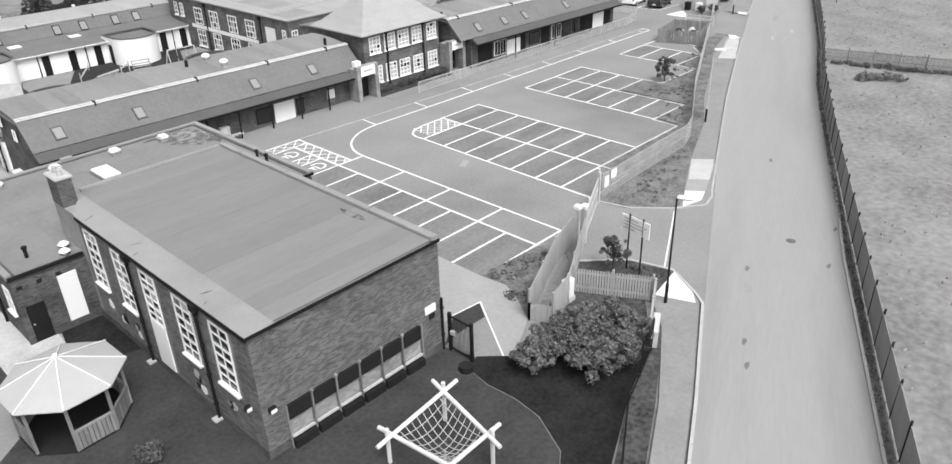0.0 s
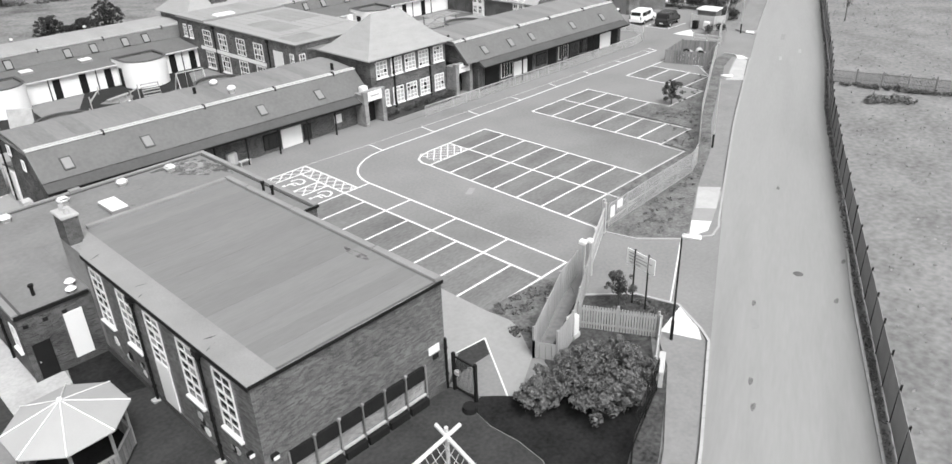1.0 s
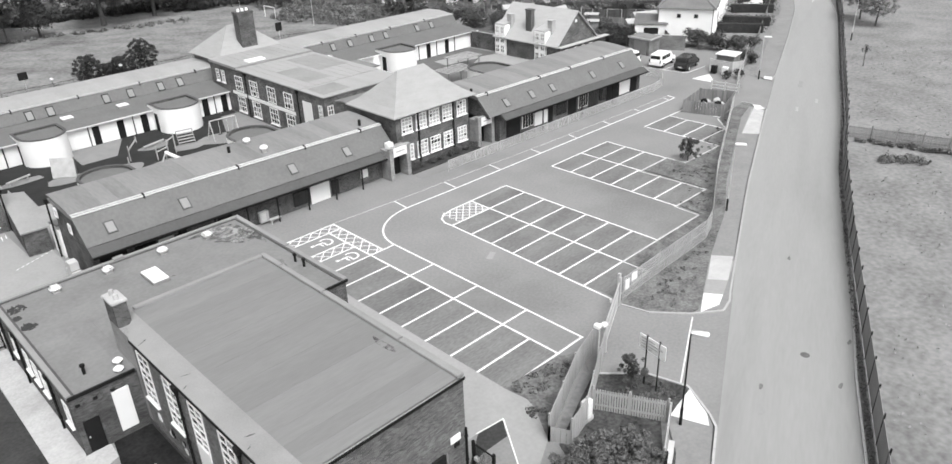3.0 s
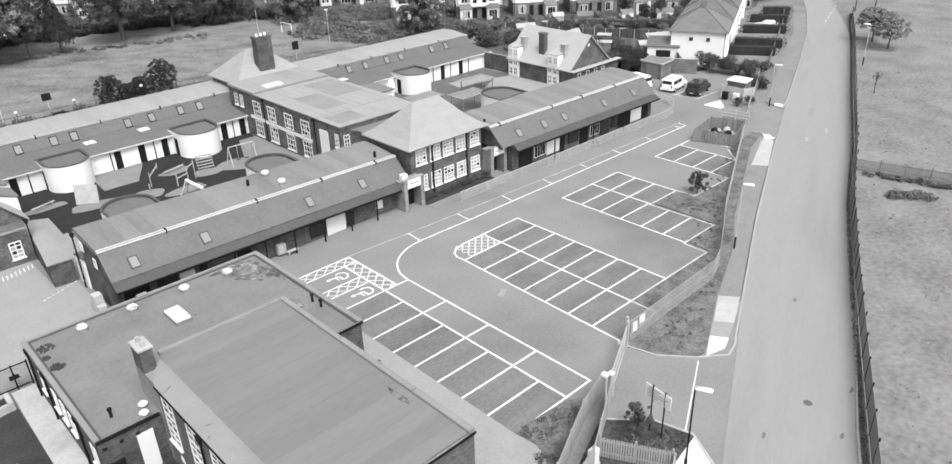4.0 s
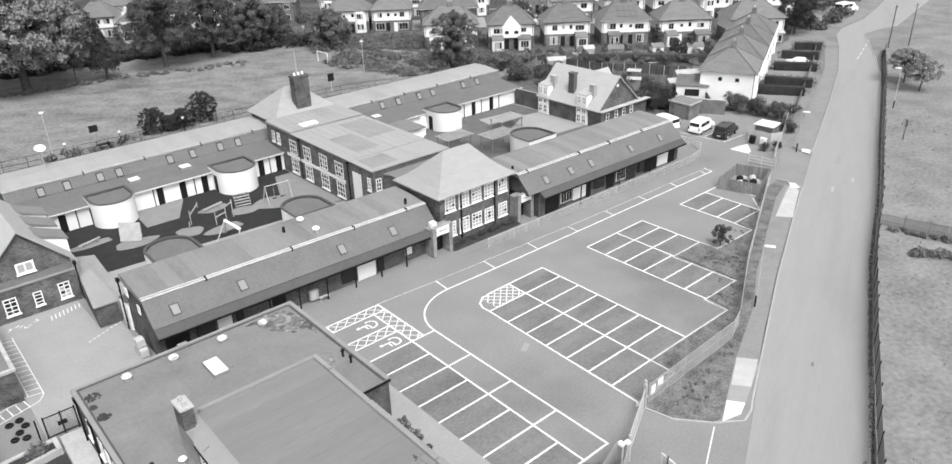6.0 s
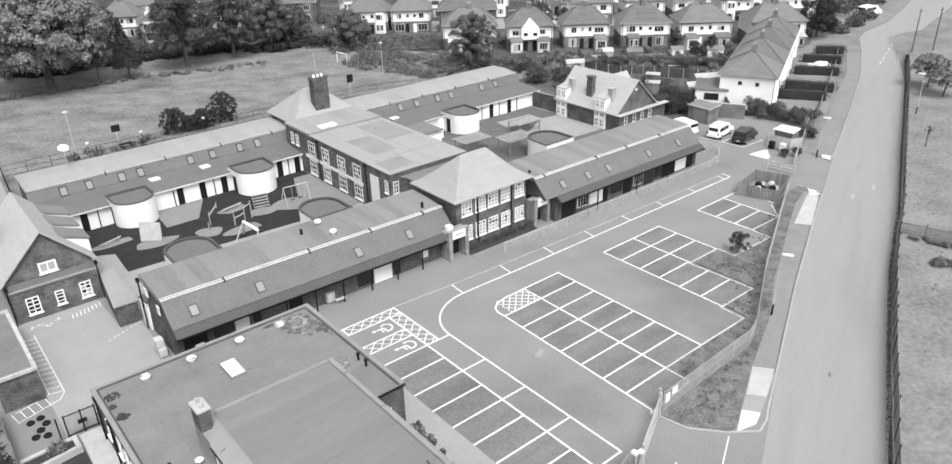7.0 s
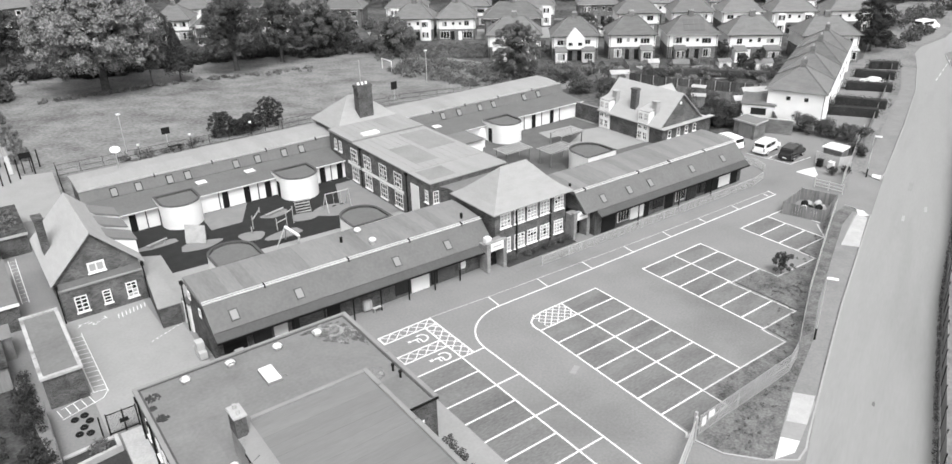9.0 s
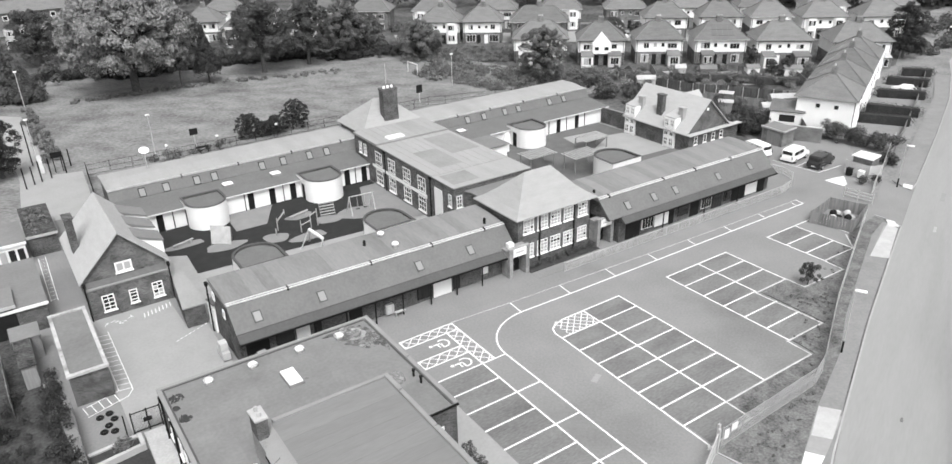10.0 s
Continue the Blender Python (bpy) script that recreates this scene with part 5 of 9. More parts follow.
def street_lamp(x, y, h, turn, label, arm=0.9):
    l = thing("street_lamp", (x, y, 0), label, "street lamp", group="street lamps")
    bm = B()
    rod(bm, (x, y, 0), (x, y, 1.2), 0.085, n=10)
    part("base", bm, BLACK, l)
    bm = B()
    rod(bm, (x, y, 1.2), (x, y, h), 0.055, 0.04, 10)
    part("pole", bm, BLACK if h > 5.9 and x < 5 else STEEL, l)
    d = Vector((math.cos(math.radians(turn)), math.sin(math.radians(turn)), 0))
    bm = B()
    rod(bm, (x, y, h), (x + d.x * 0.3, y + d.y * 0.3, h + 0.06), 0.035)
    part("arm", bm, STEEL, l)
    bm = box(B(), 0.0, -0.17, -0.07, arm, 0.17, 0.1)
    bevelled(bm, 0.05)
    bmesh.ops.transform(bm, matrix=Matrix.Translation((x, y, h + 0.05)) @ Matrix.Rotation(math.radians(turn), 4, "Z"), verts=bm.verts)
    part("lantern", bm, WHITE, l, smooth=True)


street_lamp(-0.56, -23.4, 6.05, -65, "slim street lamp with a pale lantern beside the gateway")
street_lamp(25.3, -12.0, 6.05, -60, "slim street lamp with a pale lantern beside the footway")
street_lamp(93.0, 4.0, 6.2, 120, "slim street lamp beside the field fence")
street_lamp(64.5, 4.8, 5.5, -60, "slim street lamp beside the farther footway")
cc = thing("camera_pole", (0.0, -17.4, 0), "short steel pole with a white floodlight pair", "pole lamp")
bm = B()
rod(bm, (0, -17.4, 0), (0, -17.4, 3.4), 0.06)
part("pole", bm, STEEL, cc)
part("lamp_head", bevelled(box(B(), -0.35, -17.6, 3.4, 0.0, -17.2, 3.66), 0.05), WHITE, cc)
part("lamp_head", bevelled(box(B(), 0.03, -17.75, 3.42, 0.4, -17.4, 3.62), 0.05), WHITE, cc)

# covers, patches and drains in the road
OIL = surface("oil_stain", 0.11, 0.3, 3.0, 9.0, 0.8, 0.05)
def cover(x, y, r, mat, label):
    bm = B()
    rod(bm, (x, y, -0.02), (x, y, -0.006), r, n=20)
    tagged(part("manhole_cover", bm, mat), label, "manhole cover", group="manhole covers")


COVER = surface("iron_cover", 0.08, 0.3, 4.0, 20.0, 0.75, 0.1)
cover(10.1, -25.55, 0.28, COVER, "round dark iron cover in the road")
for x, y, a in ((-0.95, -27.9, 20), (-2.6, -28.8, 15), (8.6, -28.3, 10), (13.2, -27.0, 10), (21.0, -19.5, 24), (5.5, -25.0, 20)):
    pts = [(0.3 * math.cos(w) * (1 + 0.2 * math.sin(3 * w + x)), 0.11 * math.sin(w), 0) for w in np.linspace(0, 2 * math.pi, 15)[:-1]]
    bm = solid(B(), pts, [tuple(range(14))])
    bmesh.ops.transform(bm, matrix=Matrix.Translation((x, y, -0.007)) @ Matrix.Rotation(math.radians(a), 4, "Z"), verts=bm.verts)
    tagged(part("road_stain", bm, OIL), "small dark oil stain on the asphalt", "stain", kind="structure")
for p, q, w in (((3.4, -26.1), (3.9, -25.8), 0.4), ((64.5, -0.8), (66.8, 0.1), 0.5), ((6.0, -2.6), (6.6, -2.3), 0.5)):
    tagged(part("road_patch", stripe(B(), p, q, w, -0.003 if p[0] != 6.0 else 0.006), PALE), "small pale rectangular repair patch", "road patch", kind="structure")
for x, y in ((55.7, -4.4), (60.1, -4.8)):
    tagged(part("road_patch", stripe(B(), (x - 0.6, y - 0.25), (x + 0.6, y + 0.25), 0.3, -0.003), SLABS), "small pale repair patch in the street", "road patch", kind="structure")
lines = B()
polyline(lines, [(9.1, -18.4), (2.6, -21.5)], 0.09, 0.02)
for k in range(5):
    stripe(lines, (120.5 + 4.0 * k, 21.9 + 1.25 * k), (122.6 + 4.0 * k, 22.6 + 1.25 * k), 0.16, -0.004)
tagged(part("line_marking", lines, PAINT), "white give-way and edge lines on the street", "road marking", kind="structure")


# ---- school front: porches, openings under the eaves, railing, planting ----
def porch(x0, x1, label, box_on_top=False):
    """A small brick porch with an arched mouth, a white board over it and glazed doors behind."""
    p = thing("porch", ((x0 + x1) / 2, 15.6, 0), label, "porch", group="brick porches")
    for a in (x0, x1 - 0.42):
        part("pier", box(B(), a, 14.9, 0, a + 0.42, 16.28, 2.1), BRICK_PALE, p)
    mid, half = (x0 + x1) / 2, (x1 - x0) / 2 - 0.42
    n = 10
    bm = B()
    rows = []
    for y in (14.9, 15.3):
        low_edge = [(mid - half * math.cos(math.pi * k / n), y, 2.104 + 0.36 * math.sin(math.pi * k / n)) for k in range(n + 1)]
        rows.append(([bm.verts.new(q) for q in low_edge], [bm.verts.new((q[0], y, 2.9)) for q in low_edge]))
    (fl, fu), (bl, bu) = rows
    for k in range(n):
        for q in ((fl[k], fl[k + 1], fu[k + 1], fu[k]), (bl[k + 1], bl[k], bu[k], bu[k + 1]), (bl[k], bl[k + 1], fl[k + 1], fl[k]), (fu[k], fu[k + 1], bu[k + 1], bu[k])):
            bm.faces.new(q)
    part("arch", bm, BRICK_PALE, p)
    for a in (x0, x1 - 0.42):
        part("shoulder", box(B(), a, 14.9, 2.104, a + 0.418, 16.28, 2.9), BRICK_PALE, p)
    part("parapet", bevelled(box(B(), x0 - 0.05, 14.86, 2.904, x1 + 0.05, 15.3, 3.3), 0.03), BRICK_PALE, p)
    s = part("name_board", box(B(), x0 + 0.42, 14.82, 2.36, x1 - 0.46, 14.855, 3.25), WHITE, p, "white name board")
    part("text_bar", box(B(), x0 + 0.7, 14.806, 2.75, x1 - 0.75, 14.818, 2.9), STONE, s)
    part("roof", box(B(), x0 - 0.04, 15.304, 2.904, x1 + 0.04, 16.28, 3.02), COPING, p)
    # near-black slab paints the shade of the door recess
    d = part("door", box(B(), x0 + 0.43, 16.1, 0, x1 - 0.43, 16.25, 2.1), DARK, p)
    for k in range(2):
        a = x0 + 0.52 + k * (x1 - x0 - 0.95) / 2
        part("pane", box(B(), a, 16.08, 0.9, a + (x1 - x0 - 1.3) / 2, 16.098, 2.0), GLASS, d)
    if box_on_top:
        part("vent_box", bevelled(box(B(), x0 + 0.35, 15.5, 3.024, x0 + 1.05, 16.1, 3.6), 0.05), WHITE, p, "white vent box on the porch roof")
    return p


porch(10.5, 13.0, "brick porch with white name board at the west doors", True)
porch(22.35, 24.75, "brick porch with white name board at the east doors")
# Dark doorways are flat slabs with the shade of unlit interiors painted on.
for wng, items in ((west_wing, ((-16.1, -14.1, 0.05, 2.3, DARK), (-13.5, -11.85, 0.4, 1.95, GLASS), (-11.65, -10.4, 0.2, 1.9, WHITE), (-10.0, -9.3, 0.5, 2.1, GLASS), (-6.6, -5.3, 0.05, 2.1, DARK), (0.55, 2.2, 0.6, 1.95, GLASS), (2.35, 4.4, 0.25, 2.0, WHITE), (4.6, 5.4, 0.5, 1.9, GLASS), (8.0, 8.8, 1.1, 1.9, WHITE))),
                   # some of these openings are added to deepen the shade under the eaves
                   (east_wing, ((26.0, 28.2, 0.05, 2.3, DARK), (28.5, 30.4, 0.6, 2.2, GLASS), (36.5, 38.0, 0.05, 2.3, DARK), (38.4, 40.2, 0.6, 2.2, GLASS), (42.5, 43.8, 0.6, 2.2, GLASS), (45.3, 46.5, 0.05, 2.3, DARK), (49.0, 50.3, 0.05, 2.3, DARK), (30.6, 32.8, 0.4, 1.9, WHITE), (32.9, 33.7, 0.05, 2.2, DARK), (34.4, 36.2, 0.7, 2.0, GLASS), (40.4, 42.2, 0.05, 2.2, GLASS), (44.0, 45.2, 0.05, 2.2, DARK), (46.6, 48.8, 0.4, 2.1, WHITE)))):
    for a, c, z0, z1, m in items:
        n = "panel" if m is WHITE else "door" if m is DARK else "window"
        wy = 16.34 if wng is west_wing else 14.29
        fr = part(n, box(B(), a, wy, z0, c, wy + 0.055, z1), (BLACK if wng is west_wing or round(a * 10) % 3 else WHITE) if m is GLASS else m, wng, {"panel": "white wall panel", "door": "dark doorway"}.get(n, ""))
        if m is GLASS:
            k = 4 if c - a > 1.4 else 2
            for j in range(k):
                w = (c - a - 0.1) / k
                part("pane", box(B(), a + 0.08 + j * w, wy - 0.02, z0 + 0.08, a + 0.02 + (j + 1) * w, wy - 0.002, z1 - 0.08), GLASS, fr)
# gable windows and rear lean-to of the west wing
for y, z in ((21.6, 4.4), (18.9, 3.9)):
    sash_window(west_wing, "x", -16.85, -1, y - 0.3, y + 0.3, z - 0.4, z + 0.4, 1, 1, bar=0.09, pale=1.0, sill=False)
drainpipe(west_wing, -16.95, 23.3, 0, 5.0)
for wng, x0, x1, yl in ((west_wing, -16.8, 12.5, 22.83), (east_wing, 24.9, 51.0, 20.78)):
    part("lean_to", box(B(), x0, yl, 0, x1, yl + 2.07, 2.3), RENDER_WHITE, wng)
    part("lean_to_roof", solid(B(), [(x, y, z) for x in (x0, x1) for y, z in ((yl, 2.9), (yl + 2.37, 2.45), (yl + 2.37, 2.31), (yl, 2.75))], [(0, 4, 5, 1), (1, 5, 6, 2), (2, 6, 7, 3), (3, 7, 4, 0), (0, 1, 2, 3), (7, 6, 5, 4)]), MANSARD, wng)
for x, y in ((0.0, 22.1), (0.05, 19.2)):
    v = thing("roof_vent", (x, y, 5.15), "round white roof vent on the wing roof", "roof vent", group="round roof vents")
    bm = B()
    rod(bm, (x, y, 5.0), (x, y, 5.3), 0.2, n=12)
    part("collar", bm, STEEL, v)
    bm = B()
    bmesh.ops.create_uvsphere(bm, u_segments=14, v_segments=8, radius=0.36, matrix=Matrix.Translation((x, y, 5.47)) @ Matrix.Diagonal((1, 1, 0.65, 1)))
    part("cowl", bm, WHITE, v, smooth=True)
for x, y, z in ((-2.3, 21.1, 5.18), (10.3, 19.0, 4.85), (23.9, 17.4, 5.1)):
    v = thing("flue", (x, y, z), "short black flue pipe on the wing roof", "flue", group="black flues")
    bm = B()
    rod(bm, (x, y, z - 0.2), (x, y, z + 0.55), 0.14, n=10)
    part("pipe", bm, BLACK, v)
for x, y, z0, z1 in ((15.35, 16.2, 0, 5.6), (20.05, 16.2, 0, 5.6)):
    drainpipe(gate, x, y, z0, z1, r=0.1)
ac = thing("wall_unit", (-2.6, 16.2, 0.15), "pale air conditioning unit on the wing wall", "air conditioner")
part("case", bevelled(box(B(), -3.05, 15.95, 0.15, -2.2, 16.38, 1.15), 0.04), STONE, ac)
part("grille", box(B(), -2.9, 15.93, 0.3, -2.5, 15.948, 1.0), STEEL, ac)
bn = thing("bench", (-1.9, 15.5, 0), "pale slatted bench in front of the wing", "bench")
part("seat", box(B(), -2.4, 15.4, 0.42, -1.3, 15.72, 0.48), STONE, bn)
for x in (-2.3, -1.48):
    part("leg", box(B(), x, 15.45, 0.0, x + 0.08, 15.68, 0.42), STEEL, bn)
vs = thing("condenser_units", (-17.2, 18.0, 0), "stack of pale condenser units against the gable wall", "air conditioner")
for k, (y, z) in enumerate(((18.2, 0.1), (19.1, 0.1), (18.6, 0.85))):
    part("unit", bevelled(box(B(), -17.75, y - 0.42, z, -17.1, y + 0.42, z + 0.7), 0.03), RENDER_GREY, vs)

# railing along the walkway
RAIL_PAINT = surface("pale_rail_paint", 0.5, 0.08, 2.0, 12.0, 0.6, 0.02)
rl = thing("walkway_railing", (35, 12.5, 0), "long pale steel railing beside the school walkway", "railing")
RP = [(16, 12.8), (27, 12.6), (43.5, 12.3), (51, 12.15), (54, 12.8), (56.2, 14.2), (57.0, 16.2), (56.6, 18.2)]
for a, c in zip(RP, RP[1:]):
    for z in (0.12, 1.05):
        bm = B()
        rod(bm, (*a, z), (*c, z), 0.035 if z > 1 else 0.02, n=6)
        part("rail", bm, STEEL, rl)
    n = max(1, round(math.dist(a, c) / 1.8))
    for k in range(n):
        x, y = a[0] + (c[0] - a[0]) * k / n, a[1] + (c[1] - a[1]) * k / n
        bm = B()
        rod(bm, (x, y, 0), (x, y, 1.1), 0.035, n=6)
        part("post", bm, STEEL, rl)
    bm = B()
    m = max(2, round(math.dist(a, c) / 0.13))
    for k in range(m):
        x, y = a[0] + (c[0] - a[0]) * k / m, a[1] + (c[1] - a[1]) * k / m
        box(bm, x - 0.009, y - 0.009, 0.15, x + 0.009, y + 0.009, 1.04)
    tagged(part("infill", bm, RAIL_PAINT, rl), kind="stuff")
sheet("raised_walk", [(13, 13.2), (51, 12.5), (53.5, 13.2), (55.8, 14.8), (56.3, 17), (54.2, 17.4), (54.2, 16.3), (13, 16.3)], 0.03, TARMAC, "grey tarmac walkway behind the railing", "path")

# ---- courtyards ----
sheet("play_court", [(-17.5, 28.9), (11.8, 28.9), (11.8, 48.6), (-17.5, 48.6)], 0.012, RUBBER, "dark rubber play surface of the courtyard", "playground")
sheet("court_path", [(-17.6, 28.8), (11.8, 28.8), (11.8, 34.2), (5.5, 34.2), (-15, 35.4), (-14.8, 40.4), (-17.6, 42)], 0.02, PALE, "pale tarmac path along the courtyard edge", "path")
sheet("court_path", [(11.85, 34), (11.85, 46.9), (9.5, 46.9), (6.4, 39.4), (8.0, 34)], 0.02, RUBBER_LIGHT, "pale rubber surface beside the block", "playground")
sheet("court_path", [(-8.3, 43.2), (-4.6, 43.2), (-2.0, 48.5), (-8.0, 48.5)], 0.02, RUBBER_LIGHT, "pale rubber ramp between round bays", "playground")


def blob(x, y, rx, ry, label="pale rounded patch in the play surface"):
    n = 18
    poly = [(x + rx * (1 + 0.15 * math.sin(3 * a + x)) * math.cos(a), y + ry * (1 + 0.15 * math.cos(2 * a + y)) * math.sin(a)) for a in np.linspace(0, 2 * math.pi, n, endpoint=False)]
    sheet("play_patch", poly, 0.024 + 0.004 * (round(x * 7) % 5), RUBBER_LIGHT, label, "playground")


for b_ in ((-14.3, 43.2, 2.4, 0.8), (-10.6, 40.2, 2.3, 1.1), (-5.2, 38.7, 1.4, 1.4), (-0.6, 42.9, 1.7, 1.0), (-1.9, 36.9, 2.2, 1.1), (2.0, 39.9, 1.8, 1.1), (5.7, 39.5, 2.6, 1.9)):
    blob(*b_)
slide = thing("play_slide", (-10.6, 40.5, 0), "wide pale play slide on the courtyard surface", "slide")
part("chute", solid(B(), [(x, y, z + e) for e in (0, 0.1) for x, y, z in ((-11.75, 41.5, 0.05), (-9.91, 40.03, 0.05), (-9.45, 41.3, 1.6), (-11.2, 43.0, 1.6))], [(3, 2, 1, 0), (4, 5, 6, 7), (0, 1, 5, 4), (1, 2, 6, 5), (2, 3, 7, 6), (3, 0, 4, 7)]), GREY_WOOD, slide)
part("support", prism(B(), [(-11.15, 42.9), (-9.45, 41.25), (-9.35, 41.4), (-11.05, 43.05)], 0, 1.59), FENCE_WOOD, slide)
sw = thing("swing_frame", (6.1, 39.7, 0), "pale tubular swing frame in the courtyard", "swing")
bm = B()
rod(bm, (4.7, 39.7, 2.2), (7.7, 39.5, 2.2), 0.06)
part("crossbar", bm, STEEL, sw)
for x, y in ((4.7, 39.7), (7.7, 39.5)):
    for s in (-0.8, 0.8):
        bm = B()
        rod(bm, (x, y, 2.2), (x - 0.1, y + s, 0), 0.055)
        part("leg", bm, STEEL, sw)
for x in (5.7, 6.7):
    bm = B()
    rod(bm, (x, 39.6, 2.2), (x, 39.6, 0.5), 0.02, n=5)
    part("chain", bm, STEEL, sw)
    part("seat", box(B(), x - 0.22, 39.5, 0.45, x + 0.22, 39.72, 0.5), BLACK, sw)


def play_frame(name, label, bars, material=GREY_WOOD):
    """Play equipment of bars (from, to, radius)."""
    p = thing(name, bars[0][0], label, "play equipment", group="courtyard play equipment")
    for a, c, r in bars:
        bm = B()
        rod(bm, a, c, r)
        part("bar", bm, material, p)


play_frame("balance_posts", "slim grey balancing posts joined by a sloping bar", [((-4.9, 39.3, 0), (-4.9, 39.3, 0.9), 0.07), ((-4.3, 40.4, 0), (-4.3, 40.4, 1.7), 0.06), ((-4.3, 40.4, 1.2), (-3.2, 40.7, 2.1), 0.08), ((-3.2, 40.7, 1.7), (-3.2, 40.7, 2.4), 0.05)])
play_frame("balance_posts", "slim grey balancing posts joined by a sloping bar", [((-2.2, 38.4, 0), (-2.2, 38.4, 1.5), 0.06), ((-2.2, 38.4, 0.9), (-0.9, 38.6, 1.1), 0.07), ((-0.9, 38.6, 0), (-0.9, 38.6, 1.9), 0.06), ((-0.9, 38.6, 1.7), (0.1, 39.0, 1.9), 0.07), ((0.1, 39.0, 0), (0.1, 39.0, 2.2), 0.06)])
play_frame("balance_beam", "low grey timber balancing beam on the play surface", [((-15.6, 42.9, 0.35), (-13.2, 43.5, 0.45), 0.1), ((-15.3, 43.0, 0), (-15.3, 43.0, 0.38), 0.08), ((-13.5, 43.4, 0), (-13.5, 43.4, 0.45), 0.08)])
play_frame("balance_beam", "low grey timber balancing beam on the play surface", [((-1.9, 42.7, 0.3), (0.6, 43.2, 0.4), 0.12), ((-1.5, 42.8, 0), (-1.5, 42.8, 0.34), 0.08), ((0.3, 43.1, 0), (0.3, 43.1, 0.4), 0.08)])
play_frame("talk_tube", "thick white tube carried on an A-shaped steel frame", [((-2.7, 34.5, 2.0), (-2.2, 32.0, 1.7), 0.17)], WHITE)
play_frame("tube_stand", "slim A-shaped steel frame in the courtyard", [((-4.0, 34.2, 0), (-2.75, 34.5, 1.98), 0.06), ((-2.4, 35.6, 0), (-2.7, 34.5, 1.98), 0.06), ((-1.7, 33.6, 0), (-2.2, 32.0, 1.7), 0.06), ((-2.9, 31.6, 0), (-2.2, 32.0, 1.7), 0.06)], STEEL)
stp = thing("play_steps", (2.3, 41.6, 0), "open timber play steps against a round bay", "steps")
for k in range(5):
    y, z = 40.75 + 0.3 * k, 0.22 + 0.24 * k
    part("step", prism(B(), [(1.35 + 0.1 * k, y + 0.2), (3.1 + 0.1 * k, y - 0.15), (3.12 + 0.1 * k, y + 0.05), (1.37 + 0.1 * k, y + 0.4)], z, z + 0.08), GREY_WOOD, stp)
for x, y in ((1.32, 40.9), (3.05, 40.55)):
    part("stringer", solid(B(), [(q + 0.1 * f, yy, z) for q in (x, x + 0.07) for f, yy, z in ((4, y + 1.4, 1.25), (4, y + 1.4, 1.05), (0, y, 0.0), (0, y, 0.2))], [(0, 1, 2, 3), (7, 6, 5, 4), (0, 4, 5, 1), (1, 5, 6, 2), (2, 6, 7, 3), (3, 7, 4, 0)]), FENCE_WOOD, stp)
# east courtyard
sheet("court_path", [(23, 28.8), (53.6, 28.8), (53.6, 48.6), (23, 48.6)], 0.014, COURT, "dark tarmac of the east courtyard", "tarmac")
sheet("court_path", [(44, 33), (53.5, 32.5), (53.5, 42), (50.5, 42.6), (43, 38.5)], 0.022, PALE, "pale paving of the east courtyard", "paving")
sheet("court_path", [(43.5, 43.0), (50.2, 42.2), (50.4, 45.4), (44, 46)], 0.022, PALE, "pale paved terrace by the courtyard doors", "paving")


def pergola(x0, y0, x1, y1, h, label):
    p = thing("pergola", ((x0 + x1) / 2, (y0 + y1) / 2, 0), label, "pergola", group="courtyard pergolas")
    for x in (x0 + 0.15, x1 - 0.15):
        for y in (y0 + 0.15, y1 - 0.15):
            part("post", box(B(), x - 0.06, y - 0.06, 0, x + 0.06, y + 0.06, h), FENCE_WOOD, p)
    for y in (y0 + 0.15, y1 - 0.15):
        part("beam", box(B(), x0, y - 0.05, h, x1, y + 0.05, h + 0.14), FENCE_WOOD, p)
    n = int((x1 - x0) / 0.48)
    for k in range(n + 1):
        x = x0 + (x1 - x0) * k / n
        part("slat", box(B(), x - 0.13, y0 - 0.3, h + 0.144, x + 0.13, y1 + 0.3, h + 0.19), GREY_WOOD, p)


pergola(35.2, 33.2, 39.8, 35.8, 2.0, "weathered timber pergola over a bench in the courtyard")
pergola(42.0, 38.6, 46.4, 41.2, 1.6, "weathered timber pergola beside the pale court")
pergola(31.0, 37.6, 35.4, 40.2, 1.7, "weathered timber pergola beside a round bay")
cw = thing("courtyard_wall", (54.3, 45, 0), "brick courtyard wall linking the range and the gabled block", "wall")
part("body", beam(B(), (54.2, 48.4), (54.6, 42.45), 0.3, 0, 2.5), BRICK, cw)
part("coping", beam(B(), (54.2, 48.4), (54.6, 42.45), 0.4, 2.504, 2.58), COPING, cw)
lt = thing("stair_flank", (33.0, 45.6, 0), "white rendered sloping flank wall beside a round bay", "wall")
part("body", solid(B(), [(x, y, z) for y in (46.0, 46.3) for x, z in ((31.9, 0), (33.6, 0), (33.6, 2.9), (33.0, 2.9))], [(0, 1, 2, 3), (7, 6, 5, 4), (1, 5, 6, 2), (2, 6, 7, 3), (3, 7, 4, 0), (4, 5, 1, 0)]), RENDER_WHITE, lt)
part("lean_to", box(B(), 22.8, 43.6, 0, 31.4, 48.58, 2.3), RENDER_WHITE, bpy.data.objects["rear_east_wing"])
part("lean_to_roof", box(B(), 22.8, 43.3, 2.304, 31.7, 48.28, 2.44), ROOF_FELT, bpy.data.objects["rear_east_wing"])
